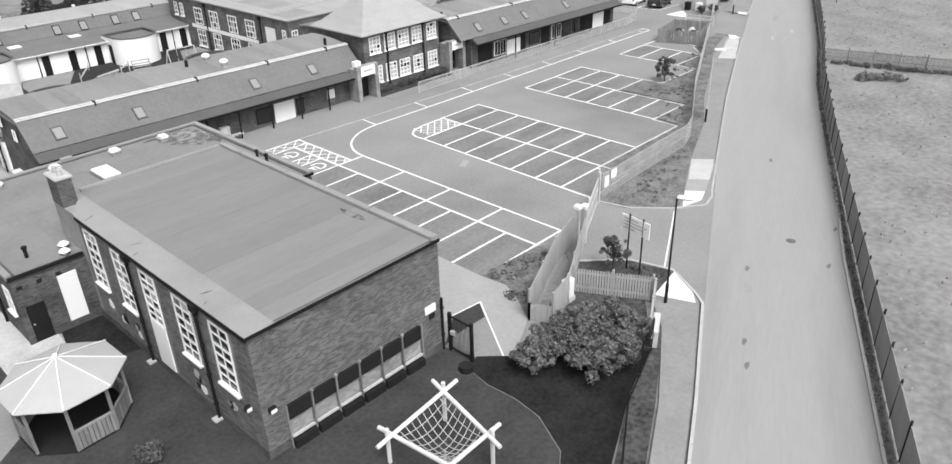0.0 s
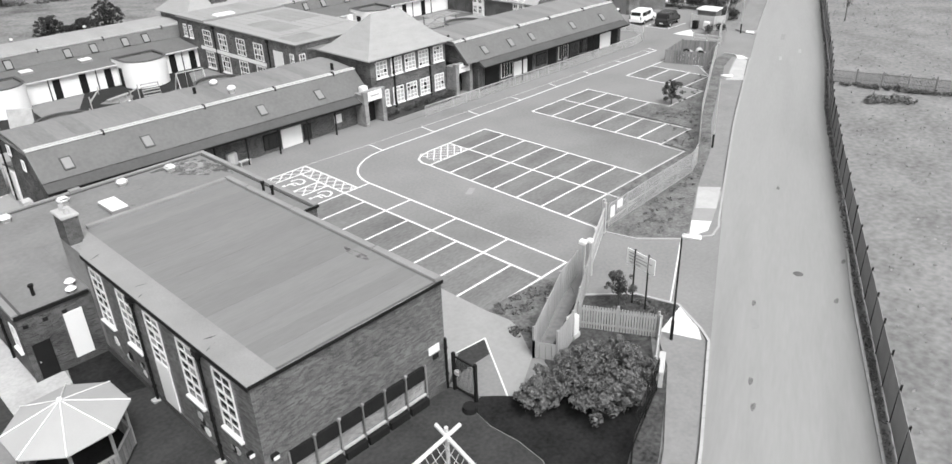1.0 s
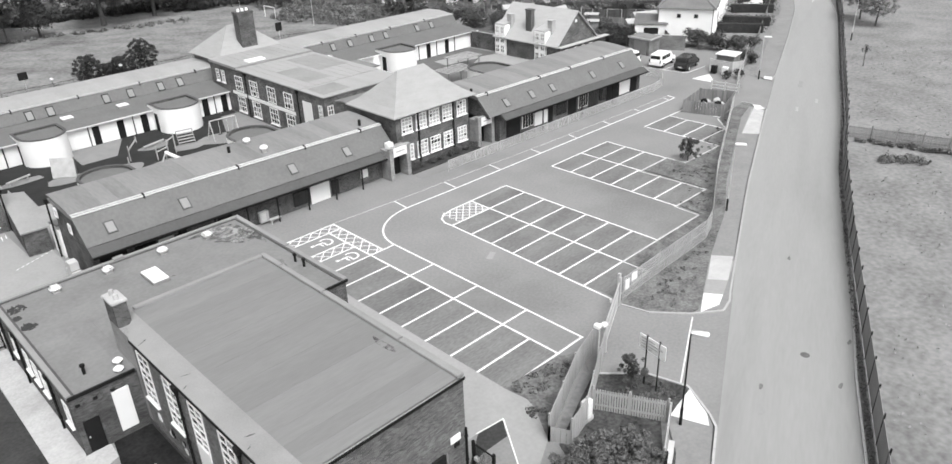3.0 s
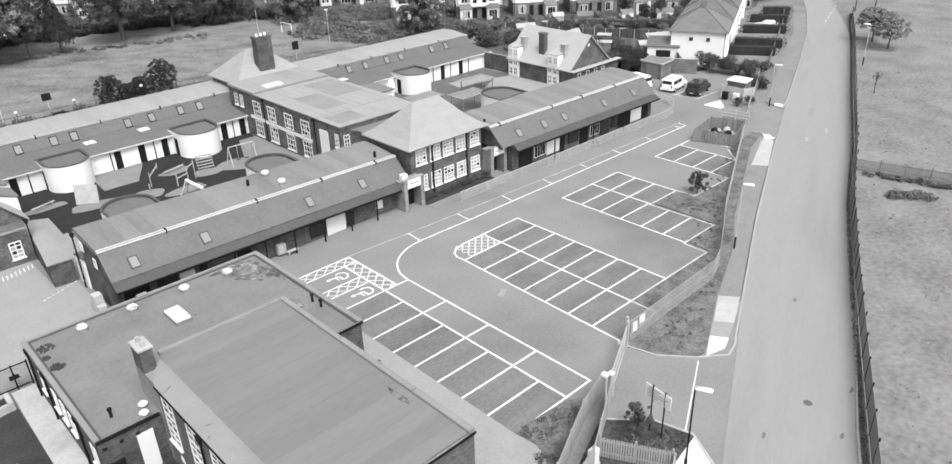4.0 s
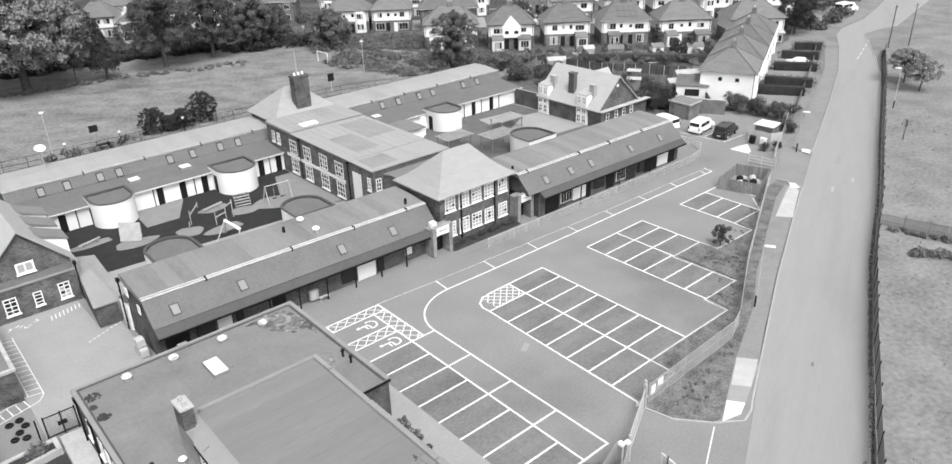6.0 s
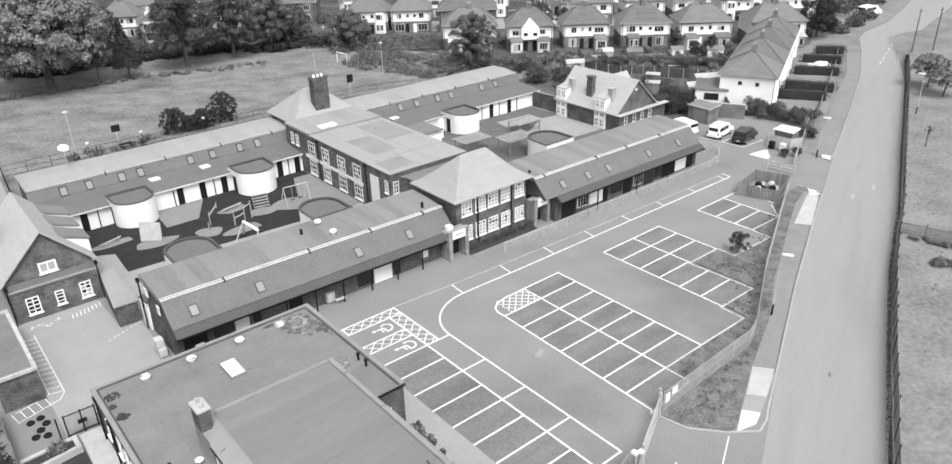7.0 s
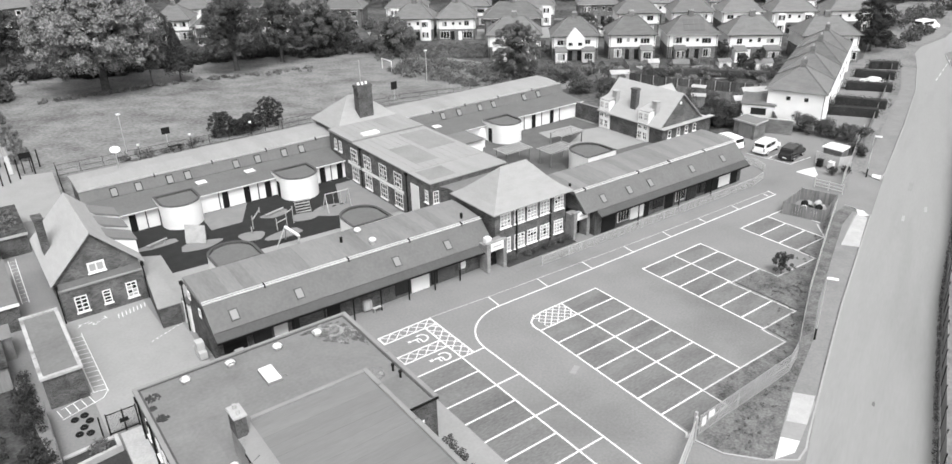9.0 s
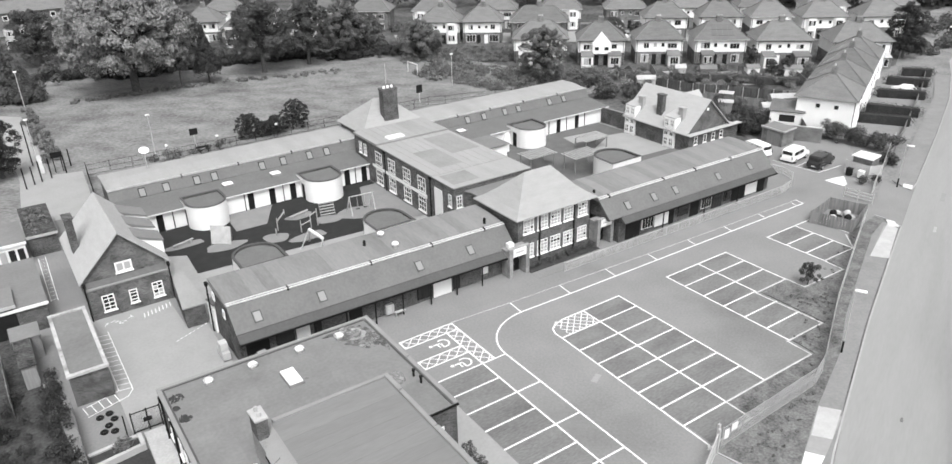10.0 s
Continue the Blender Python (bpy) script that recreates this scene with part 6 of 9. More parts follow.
for x, y, z in ((-6.3, 51.4, 2.84), (-0.1, 51.3, 2.84), (28.6, 51.2, 2.84)):
    v = thing("lean_to_skylight", (x, y, z), "flat white skylight on the lean-to roof", "skylight", group="lean-to skylights")
    part("kerb_frame", box(B(), x - 0.66, y - 0.6, z - 0.3, x + 0.66, y + 0.6, z + 0.1), COPING, v)
    part("dome", bevelled(box(B(), x - 0.6, y - 0.54, z + 0.101, x + 0.6, y + 0.54, z + 0.2), 0.03), WHITE, v)
for x in (-13.9, -5.3, -0.3, 7.4, 9.8, 39.5, 43.2, 46.8, 50.6):
    g = thing("rain_pipe", (x, 48.5, 0), "dark rain pipe on the white courtyard wall", "pipe", group="courtyard rain pipes")
    bm = B()
    rod(bm, (x, 48.5, 0), (x, 48.5, 2.35), 0.06)
    part("pipe", bm, BLACK, g)

# gabled blocks: windows, dormers, chimneys, roof lights
part("lower_front", box(B(), -25.6, 31.8, 0, -18.4, 32.196, 3.1), BRICK_SCHOOL, cottage)
part("coping", bevelled(box(B(), -25.75, 31.7, 3.104, -18.25, 32.0, 3.26), 0.03), COPING, cottage)
part("flashing", solid(B(), [(x, y, z) for x in (-25.55, -18.45) for y, z in ((32.196, 3.8), (32.004, 3.2), (32.004, 3.11), (32.196, 3.11))], [(0, 1, 5, 4), (1, 2, 6, 5), (2, 3, 7, 6), (3, 0, 4, 7), (3, 2, 1, 0), (4, 5, 6, 7)]), MANSARD, cottage)
for x0, x1, z0, z1, c, r in ((-24.6, -23.5, 0.65, 2.3, 2, 4), (-22.2, -21.45, 0.75, 2.15, 1, 4), (-20.1, -19.1, 0.65, 2.25, 2, 4)):
    sash_window(cottage, "y", 31.8, -1, x0, x1, z0, z1, c, r, bar=0.08, pale=0.1)
sash_window(cottage, "y", 32.2, -1, -22.8, -21.3, 4.05, 5.1, 2, 1, bar=0.12, pale=1.0)
drainpipe(cottage, -18.25, 31.72, 0, 3.9)
drainpipe(cottage, -25.75, 31.72, 0, 3.9)
cch = part("chimney", box(B(), -25.55, 37.9, 2.0, -24.85, 39.2, 8.1), BRICK, cottage)
part("cap", box(B(), -25.65, 37.8, 8.1, -24.75, 39.3, 8.3), BRICK, cch)
for k in range(3):
    y0 = 34.0 + 3.6 * k
    part("dormer_roof", solid(B(), [(x, y, z) for y in (y0, y0 + 2.5) for x, z in ((-20.7, 6.62), (-17.75, 5.42), (-17.75, 5.28), (-20.6, 6.2))], [(0, 1, 2, 3), (7, 6, 5, 4), (0, 4, 5, 1), (1, 5, 6, 2), (2, 6, 7, 3), (3, 7, 4, 0)]), ROOF_FELT, cottage, "grey felt dormer roof")
    part("dormer_front", box(B(), -18.1, y0 + 0.05, 3.95, -17.9, y0 + 2.45, 5.27), WHITE, cottage, "white boarded dormer front")
    for y in (y0 + 0.05, y0 + 2.37):
        part("dormer_cheek", solid(B(), [(x, q, z) for q in (y, y + 0.08) for x, z in ((-20.2, 6.1), (-18.1, 5.3), (-18.1, 3.9))], [(0, 1, 2), (5, 4, 3), (0, 3, 4, 1), (1, 4, 5, 2), (2, 5, 3, 0)]), WHITE, cottage)
for y0, y1 in ((40.2, 42.3), (32.2, 34.3)):
    part("bay", bevelled(box(B(), 53.36, y0, 0, 54.9, y1, 4.5), 0.03), RENDER_WHITE, chapel, "tall white window bay through the eaves")
    for z0, z1, p in ((0.3, 1.5, 0.1), (1.75, 3.0, 0.1), (3.2, 4.3, 0.9)):
        for a, c in ((y0 + 0.12, y0 + 0.95), (y0 + 1.15, y1 - 0.12)):
            sash_window(chapel, "x", 53.36, -1, a, c, z0, z1, 2, 2, bar=0.1, pale=p, sill=False)
    part("dormer_roof", solid(B(), [(x, y, z) for y in (y0 - 0.02, y1 + 0.02) for x, z in ((53.34, 4.504), (55.7, 5.0), (55.7, 5.12), (53.34, 4.6))], [(0, 1, 2, 3), (7, 6, 5, 4), (0, 4, 5, 1), (1, 5, 6, 2), (2, 6, 7, 3), (3, 7, 4, 0)]), TILES, chapel)
    ck = part("dormer_chimney", box(B(), 54.5, y0 - 0.3, 3.6, 55.2, y0 + 0.55, 5.9), TILES, chapel)
    part("cap", box(B(), 54.42, y0 - 0.38, 5.9, 55.28, y0 + 0.63, 6.0), TILES, ck)
kch = part("chimney", box(B(), 54.5, 35.9, 3.3, 55.2, 37.0, 6.9), BRICK, chapel)
part("cap", box(B(), 54.4, 35.8, 6.9, 55.3, 37.1, 7.1), BRICK, kch)
part("cross_gable", solid(B(), [(x, y, z) for x in (57.9, 62.4) for y, z in ((32.6, 2.9), (39.2, 2.9), (35.9, 6.7))], [(0, 3, 5, 2), (4, 1, 2, 5), (0, 2, 1), (3, 4, 5), (3, 0, 1, 4)]), TILES, chapel, "tiled roof of the cross wing")
part("side_wall", box(B(), 62.204, 30.1, 0, 63.4, 34.0, 2.4), BRICK, chapel)
part("side_roof", bevelled(box(B(), 62.0, 30.084, 2.41, 63.7, 34.3, 2.62), 0.04), STONE, chapel, "pale flat roof edge")
part("vent", on_wall("y", 30.1, -1, 57.5, 57.9, 5.5, 5.9, -0.02, 0.05), WHITE, chapel)
for x in (55.2, 57.2, 59.0, 60.8):
    sash_window(chapel, "y", 29.7, -1, x - 0.35, x + 0.35, 0.9, 2.1, 1, 2, bar=0.08)
part("bay_wall", box(B(), 53.7, 29.7, 0, 64.5, 30.09, 2.5), BRICK, chapel)
part("bay_roof", box(B(), 53.4, 29.2, 2.51, 64.8, 30.08, 2.62), STONE, chapel, "pale flat roof edge")

# sheds between the yard and the west wing
sd = thing("brick_store", (-17.9, 28.5, 0), "low brick store with a flat pale roof", "shed")
part("wall", prism(B(), [(-18.8, 25.2), (-16.95, 25.1), (-16.95, 32.2), (-18.2, 32.2)], 0, 2.05), BRICK, sd)
part("roof", prism(B(), [(-18.95, 25.05), (-16.85, 24.95), (-16.85, 35.8), (-18.1, 32.2)], 2.06, 2.18), PALE, sd)

# ---- the west yard ----
PALE_COPING = surface("stained_pale_coping", 0.34, 0.14, 1.2, 5.0, 0.85, 0.05, stain=0.5)
fl = thing("flat_roof_store", (-27.8, 24, 0), "flat-roofed brick store with a broad white roof edge", "building")
part("wall", box(B(), -29.1, 18.7, 0, -26.3, 29.4, 2.75), BRICK, fl)
part("roof", box(B(), -28.95, 18.85, 2.76, -26.5, 29.25, 2.86), ROOF_FELT, fl)
for a in ((-29.25, 18.55, -28.95, 29.55), (-26.5, 18.55, -26.2, 29.55), (-28.95, 18.55, -26.5, 18.85), (-28.95, 29.25, -26.5, 29.55)):
    part("roof_edge", box(B(), a[0], a[1], 2.76, a[2], a[3], 3.0), PALE_COPING, fl)
sheet("yard_patch", [(-26.2, 13), (-17.1, 13), (-17.1, 24.9), (-18.8, 25), (-18.9, 32.2), (-26.2, 32.2)], 0.008, PALE, "pale worn tarmac of the west yard", "tarmac")
lines = B()
polyline(lines, [(-26.0, 29), (-26.0, 19), (-28.5, 18.2)], 0.07, 0.014)
polyline(lines, [(-25.0, 29), (-25.0, 18.6), (-25.5, 17.8), (-28.6, 16.8)], 0.07, 0.014)
for k in range(13):
    stripe(lines, (-26.0, 28.6 - 0.8 * k), (-25.0, 28.4 - 0.8 * k), 0.07, 0.014)
for k in range(5):
    stripe(lines, (-26.4 - 0.6 * k, 18.6 - 0.1 * k), (-26.2 - 0.6 * k, 17.5 - 0.1 * k), 0.07, 0.014)
for k in range(8):
    stripe(lines, (-21.6 + 0.36 * k, 29.6 + 0.1 * k), (-21.5 + 0.36 * k, 30.4 + 0.1 * k), 0.08, 0.014)
    stripe(lines, (-20.2 + 0.42 * k, 23.6 + 0.2 * k), (-20.08 + 0.42 * k, 23.66 + 0.2 * k), 0.1, 0.014)
    stripe(lines, (-21.0 + 0.42 * k, 14.9 + 0.12 * k), (-20.95 + 0.42 * k, 15.6 + 0.12 * k), 0.07, 0.014)
for k in range(9):
    a = random.uniform(0, 3.1)
    stripe(lines, (-25.0 + 0.3 * k, 30.2 + 0.4 * math.sin(k)), (-24.9 + 0.3 * k + 0.3 * math.cos(a), 30.2 + 0.4 * math.sin(k) + 0.3 * math.sin(a)), 0.09, 0.014)
polyline(lines, [(-28.4, 49.6), (-28.5, 38.3)], 0.07, 0.014)
polyline(lines, [(-27.7, 49.6), (-27.9, 38.3)], 0.07, 0.014)
for k in range(12):
    stripe(lines, (-28.45, 38.6 + 0.95 * k), (-27.8, 38.6 + 0.95 * k), 0.06, 0.014)
tagged(part("game_marking", lines, PAINT), "white painted ladder and game marks in the yard", "road marking", kind="structure")
dg = thing("double_gate", (-25, 12.6, 0), "black steel double gate across the yard", "gate")
for x in (-26.6, -26.1, -25.0, -24.05):
    part("post", box(B(), x - 0.05, 12.55, 0, x + 0.05, 12.65, 1.95), BLACK, dg)
for x0, x1 in ((-26.05, -25.05), (-24.95, -24.1)):
    for z in (0.12, 1.8):
        part("rail", box(B(), x0, 12.57, z, x1, 12.63, z + 0.06), BLACK, dg)
    for k in range(10):
        x = x0 + 0.05 + (x1 - x0 - 0.1) * k / 9
        part("bar", box(B(), x - 0.007, 12.59, 0.18, x + 0.007, 12.61, 1.8), BLACK, dg)
part("lock_box", box(B(), -25.3, 12.5, 0.85, -24.7, 12.7, 1.1), BLACK, dg)
for k, (x, y) in enumerate(((-27.9, 16.1), (-27.2, 16.25), (-27.0, 15.35), (-27.5, 14.75), (-27.95, 14.1), (-27.25, 13.8))):
    ty = thing("old_tyre", (x, y, 0), "dark old tyre lying in the yard", "tyre", group="old tyres")
    bm = B()
    rows = []
    for j in range(6):
        b = 2 * math.pi * j / 6
        rows.append([bm.verts.new((x + (0.2 + 0.1 * math.cos(b)) * math.cos(a), y + (0.2 + 0.1 * math.cos(b)) * math.sin(a), 0.1 + 0.1 * math.sin(b))) for a in np.linspace(0, 2 * math.pi, 16, endpoint=False)])
    for j in range(6):
        for i in range(16):
            bm.faces.new((rows[j][i], rows[j][(i + 1) % 16], rows[(j + 1) % 6][(i + 1) % 16], rows[(j + 1) % 6][i]))
    part("tyre", bm, BLACK, ty, smooth=True)
pl = thing("raised_planter", (-27, 11, 0), "raised planting bed with pale coping in the yard", "planter")
for a, c in (((-29.4, 11.45), (-26.06, 11.7)), ((-25.88, 11.87), (-25.88, 10.3)), ((-26.06, 10.45), (-29.4, 10.0))):
    part("coping", beam(B(), a, c, 0.3, 0.0, 0.55), STONE, pl)
sheet("yard_patch", [(-29.5, 9.9), (-25.6, 10.4), (-25.6, -4.3), (-29.5, -5.5)], 0.026, YARD, "dark tarmac below the low block", "tarmac")


# ---- planting ----
rng = np.random.default_rng(7)


def leaves(name, lobes, count, size, material, parent=None, fill=0.35, flat=1.0, up=0.0, wild=0.3):
    """Many small leaf clumps on and inside round lobes (x, y, z, r), as one mesh with an uneven outline."""
    lob = np.array(lobes, float)
    w = lob[:, 3] ** 2
    pick = rng.choice(len(lob), count, p=w / w.sum())
    d = rng.normal(size=(count, 3))
    d /= np.linalg.norm(d, axis=1)[:, None]
    d[:, 2] = np.where(rng.random(count) < up, np.abs(d[:, 2]), d[:, 2])
    rad = lob[pick, 3] * (1 - fill * rng.random(count) ** 1.5 + 0.12 * rng.normal(size=count))
    c = lob[pick, :3] + d * rad[:, None] * np.array([1, 1, flat])
    c[:, 2] = np.maximum(c[:, 2], 0.08)
    nrm = d + wild * rng.normal(size=(count, 3)) + np.array([0, 0, 0.15])
    nrm /= np.linalg.norm(nrm, axis=1)[:, None]
    a = np.cross(nrm, rng.normal(size=(count, 3)))
    a /= np.linalg.norm(a, axis=1)[:, None]
    b = np.cross(nrm, a)
    s = size * (0.6 + 0.8 * rng.random(count))[:, None]
    v = np.stack([c - a * s, c - b * s * 0.6 + nrm * s * 0.15, c + a * s, c + b * s * 0.6 + nrm * s * 0.15], 1).reshape(-1, 3)
    f = np.arange(count * 4).reshape(-1, 4)
    me = bpy.data.meshes.new(name)
    me.from_pydata(v.tolist(), [], f.tolist())
    me.materials.append(material)
    if parent:
        me.transform(ROOTS.get(root_of(parent).name, Matrix()))
    return link_mesh(name, me, parent)


def leaf_surface(name, value, spread):
    """Leaves that change from clump to clump."""
    m = surface(name, value, 0.18, 0.45, 1.4, 0.7, 0.0)
    t = m.node_tree
    geo, mul = t.nodes.new("ShaderNodeNewGeometry"), t.nodes.new("ShaderNodeMix")
    mul.data_type, mul.blend_type = "RGBA", "MULTIPLY"
    mul.inputs["Factor"].default_value = 1.0
    r = t.nodes.new("ShaderNodeMapRange")
    r.inputs[3].default_value, r.inputs[4].default_value = 1 - spread, 1 + spread
    t.links.new(geo.outputs["Random Per Island"], r.inputs[0])
    b = t.nodes["Principled BSDF"]
    src = b.inputs["Base Color"].links[0].from_socket
    t.links.new(src, mul.inputs["A"])
    t.links.new(r.outputs[0], mul.inputs["B"])
    t.links.new(mul.outputs["Result"], b.inputs["Base Color"])
    return m


FOLIAGE = leaf_surface("tree_leaves", 0.1, 0.3)
FOLIAGE_DARK = leaf_surface("dark_tree_leaves", 0.066, 0.3)
# Darkest leaves: shade inside crowns painted in, and dark evergreens' own colour.
FOLIAGE_INNER = leaf_surface("crown_shade_dark_leaves", 0.036, 0.25)
LAUREL = leaf_surface("laurel_leaves", 0.08, 0.45)
FOLIAGE_PALE = leaf_surface("pale_tree_leaves", 0.17, 0.35)


def tree(x, y, h, r, label, mat, count, size, trunk=0.35, clear=0.25, name="tree", shape="round", lobes=26, category="tree", clump=1.0):
    """A tapered trunk with limbs reaching into a crown of leaf clumps."""
    t = thing(name, (x, y, 0), label, category)
    top = h * (clear + 0.35)
    bm = B()
    lean = rng.normal(size=2) * 0.03 * h
    rod(bm, (x, y, 0), (x, y, 0.4), trunk * 1.35, trunk, 10)
    rod(bm, (x, y, 0.4), (x + lean[0], y + lean[1], top), trunk, trunk * 0.55, 10)
    lob = []
    lobes = int(lobes * 1.7 / clump ** 1.6) if shape == "round" else lobes * 2
    for k in range(lobes):
        f = (k + 0.5) / lobes
        a = 2.4 * k + rng.random()
        if shape == "cone":
            z = h * (clear + (1 - clear) * f)
            rr = r * (1 - f) * 0.85 + 0.12
            q = (x + rr * math.cos(a) * 0.7, y + rr * math.sin(a) * 0.7, z, max(rr * 0.42, 0.25))
        else:
            z = h * clear + h * (1 - clear) * (0.06 + 0.86 * f)
            rr = r * math.sqrt(max(0.06, 1 - (1.75 * f - 0.75) ** 2)) * (0.45 + 0.55 * math.sqrt(rng.random()))
            q = (x + rr * math.cos(a), y + rr * math.sin(a), z + rng.normal() * 0.03 * h, r * (0.11 + 0.15 * rng.random()) * clump)
        lob.append(q)
        if k % 5 == 0:
            rod(bm, (x + lean[0] * 0.7, y + lean[1] * 0.7, min(z * 0.75, top)), (q[0], q[1], q[2]), trunk * 0.28, trunk * 0.07, 6)
    part("trunk", bm, BARK, t)
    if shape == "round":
        # a core of darker leaves paints the shade inside the crown
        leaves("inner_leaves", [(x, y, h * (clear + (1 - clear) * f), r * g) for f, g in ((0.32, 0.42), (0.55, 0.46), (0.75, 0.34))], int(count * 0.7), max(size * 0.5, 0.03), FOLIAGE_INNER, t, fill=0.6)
    wide = math.sqrt(1.5 * sum(4 * math.pi * q[3] ** 2 for q in lob) / (1.2 * count * 4.2) * 0.5)
    leaves("crown", lob, int(count * 4.2), min(max(size * 0.36, wide), 0.3), mat, t, fill=0.25, up=0.75, wild=0.5)
    return t


def bush(x, y, r, h, label, mat, count, size, name="bush", n=6, group="", clump=1.0):
    t = thing(name, (x, y, 0), label, "bush", group=group)
    lob = [(x + r * (1.1 - 0.55 * clump) * math.cos(2.4 * k + x) * math.sqrt((k + 0.5) / n), y + r * (1.1 - 0.55 * clump) * math.sin(2.4 * k + x) * math.sqrt((k + 0.5) / n), h * (0.35 + (0.3 + 0.5 * (1 - clump)) * rng.random()), min(r, h) * (0.42 + 0.2 * rng.random()) * clump) for k in range(n)]
    bm = B()
    for q in lob[:4]:
        rod(bm, (x, y, 0), q[:3], 0.05, 0.02, 5)
    part("stem", bm, BARK, t)
    leaves("foliage", lob, int(count * 1.6), size * 0.75, mat, t, up=0.6, wild=0.75)
    return t


def hedge(p, q, w, h, label, mat=None, dens=70, size=0.13):
    p, q = Vector((*p, 0)), Vector((*q, 0))
    d = (q - p).length
    n = max(2, int(d / (w * 0.45)))
    t = thing("hedge", tuple((p + q) / 2), label, "hedge")
    bm = beam(B(), p, q, w * 0.7, 0, h * 0.85)
    part("core", bm, mat or FOLIAGE_DARK, t)
    lob = []
    for k in range(n + 1):
        c = p.lerp(q, k / n)
        for z in (h * 0.35, h - w * 0.38):
            lob.append((c.x + rng.normal() * 0.04, c.y + rng.normal() * 0.04, z, w * 0.5))
    leaves("foliage", lob, int(d * dens), size, mat or FOLIAGE_DARK, t, fill=0.2)
    return t


def thicket(name, poly_pts, count, size, mat, label, hmin, hmax, r):
    """Low wild growth over a stretch of ground."""
    lob = [(*p, rng.uniform(hmin, hmax) * 0.5, r * rng.uniform(0.6, 1.2)) for p in poly_pts]
    ob = leaves(name, lob, count, size, mat, None, flat=0.8)
    return tagged(ob, label, "bushes", kind="stuff")


def spread(x0, y0, x1, y1, wide, n):
    d = np.array([x1 - x0, y1 - y0])
    s = np.array([-d[1], d[0]]) / np.hypot(*d)
    return [tuple(np.array([x0, y0]) + d * rng.random() + s * wide * (rng.random() - 0.5)) for _ in range(n)]


# the laurel clump and small plants by the gateway
for bx, by, br, bh, bmat in ((-9.3, -21.6, 1.0, 1.5, FOLIAGE), (-8.4, -21.8, 1.1, 1.6, FOLIAGE), (-7.4, -22.6, 1.2, 1.6, LAUREL), (-6.4, -21.9, 1.2, 1.8, FOLIAGE), (-5.6, -23.0, 1.3, 1.8, LAUREL), (-6.6, -23.6, 1.2, 1.7, LAUREL), (-7.9, -23.8, 1.2, 1.6, FOLIAGE), (-6.6, -24.6, 1.0, 1.5, FOLIAGE), (-4.9, -24.1, 1.0, 1.7, FOLIAGE), (-4.4, -22.8, 0.8, 1.8, FOLIAGE)):
    bush(bx, by, br, bh, "broad leafy evergreen bush between path and lawn", bmat, 1700, 0.1, n=26, group="evergreen bushes", clump=0.45)
tree(0.3, -19.6, 2.2, 0.95, "small dark ornamental tree in the gateway bed", FOLIAGE_DARK, 900, 0.12, 0.05, 0.3, lobes=9)
tree(33.4, -3.4, 2.5, 1.0, "small young tree in the car park verge", FOLIAGE_DARK, 1600, 0.12, 0.05, 0.12, lobes=9)
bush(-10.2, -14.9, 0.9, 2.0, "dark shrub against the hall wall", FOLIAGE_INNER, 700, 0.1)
for k, (x, y) in enumerate(((-7.1, -4.0), (-7.3, -5.6), (-7.6, -7.0), (-7.9, -8.4), (-8.1, -11.4), (-8.1, -13.0))):
    bush(x, y, 0.7, 1.1, "scrubby weeds on the path beside the hall", FOLIAGE_DARK, 320, 0.08, "weed", 8, "weeds by the hall", 0.6)
for x in (13.4, 14.6, 16.2, 17.4, 18.6, 19.6, 21.0, 22.0):
    bush(x, 15.4, 0.6, 0.8 if x > 14 else 1.2, "low dark shrub in the bed before the gatehouse", FOLIAGE_DARK, 260, 0.09, "shrub", 4, "gatehouse shrubs")
tagged(part("planting_bed", prism(B(), [(13.0, 14.6), (22.4, 14.5), (22.4, 16.2), (13.0, 16.2)], 0.03, 0.12), MULCH), "dark planting bed before the gatehouse", "planting bed", kind="structure")
thicket("verge_weeds", spread(9, -16, 22, -12.3, 2.2, 60) + spread(24, -9.6, 33, -5.5, 2.4, 40) + spread(33, -5, 47, -0.5, 2.0, 40) + spread(29, -4, 32, -6.5, 2.5, 20), 3000, 0.05, FOLIAGE, "low weeds scattered over the verge", 0.02, 0.08, 0.16)
thicket("bed_weeds", spread(-4.4, -15.2, 0, -15.6, 1.4, 26) + spread(-5.4, -16.8, -4.6, -18, 0.8, 10) + spread(-2, -20, 1.6, -21, 2.0, 26) + spread(-5, -20.4, -3, -23, 1.6, 20), 1800, 0.08, FOLIAGE, "low weeds in the gateway beds", 0.05, 0.25, 0.3)
part("soil", prism(B(), [(-29.4, 10.16), (-26.06, 10.61), (-26.06, 11.54), (-29.4, 11.29)], 0, 0.42), MULCH, pl)
bush(-27.1, 11.05, 0.9, 1.0, "low shrub in the raised bed", FOLIAGE, 400, 0.1)
bush(-27.8, 3.5, 1.0, 0.8, "grassy plants in the bed by the path", FOLIAGE_PALE, 400, 0.1)
bush(-23.6, -13.6, 0.9, 0.5, "low dark plant at the edge of the yard", FOLIAGE_DARK, 300, 0.1)
tree(-36.0, 17.5, 3.6, 1.8, "dark broad tree beside the flat store", FOLIAGE_DARK, 1600, 0.2, 0.18, 0.12)
sheet("scrub_ground", [(-60, -6), (-29.8, -6), (-29.6, 16.5), (-31, 45), (-60, 60)], -0.01, ROUGH, "dark rough ground west of the yard", "scrub")

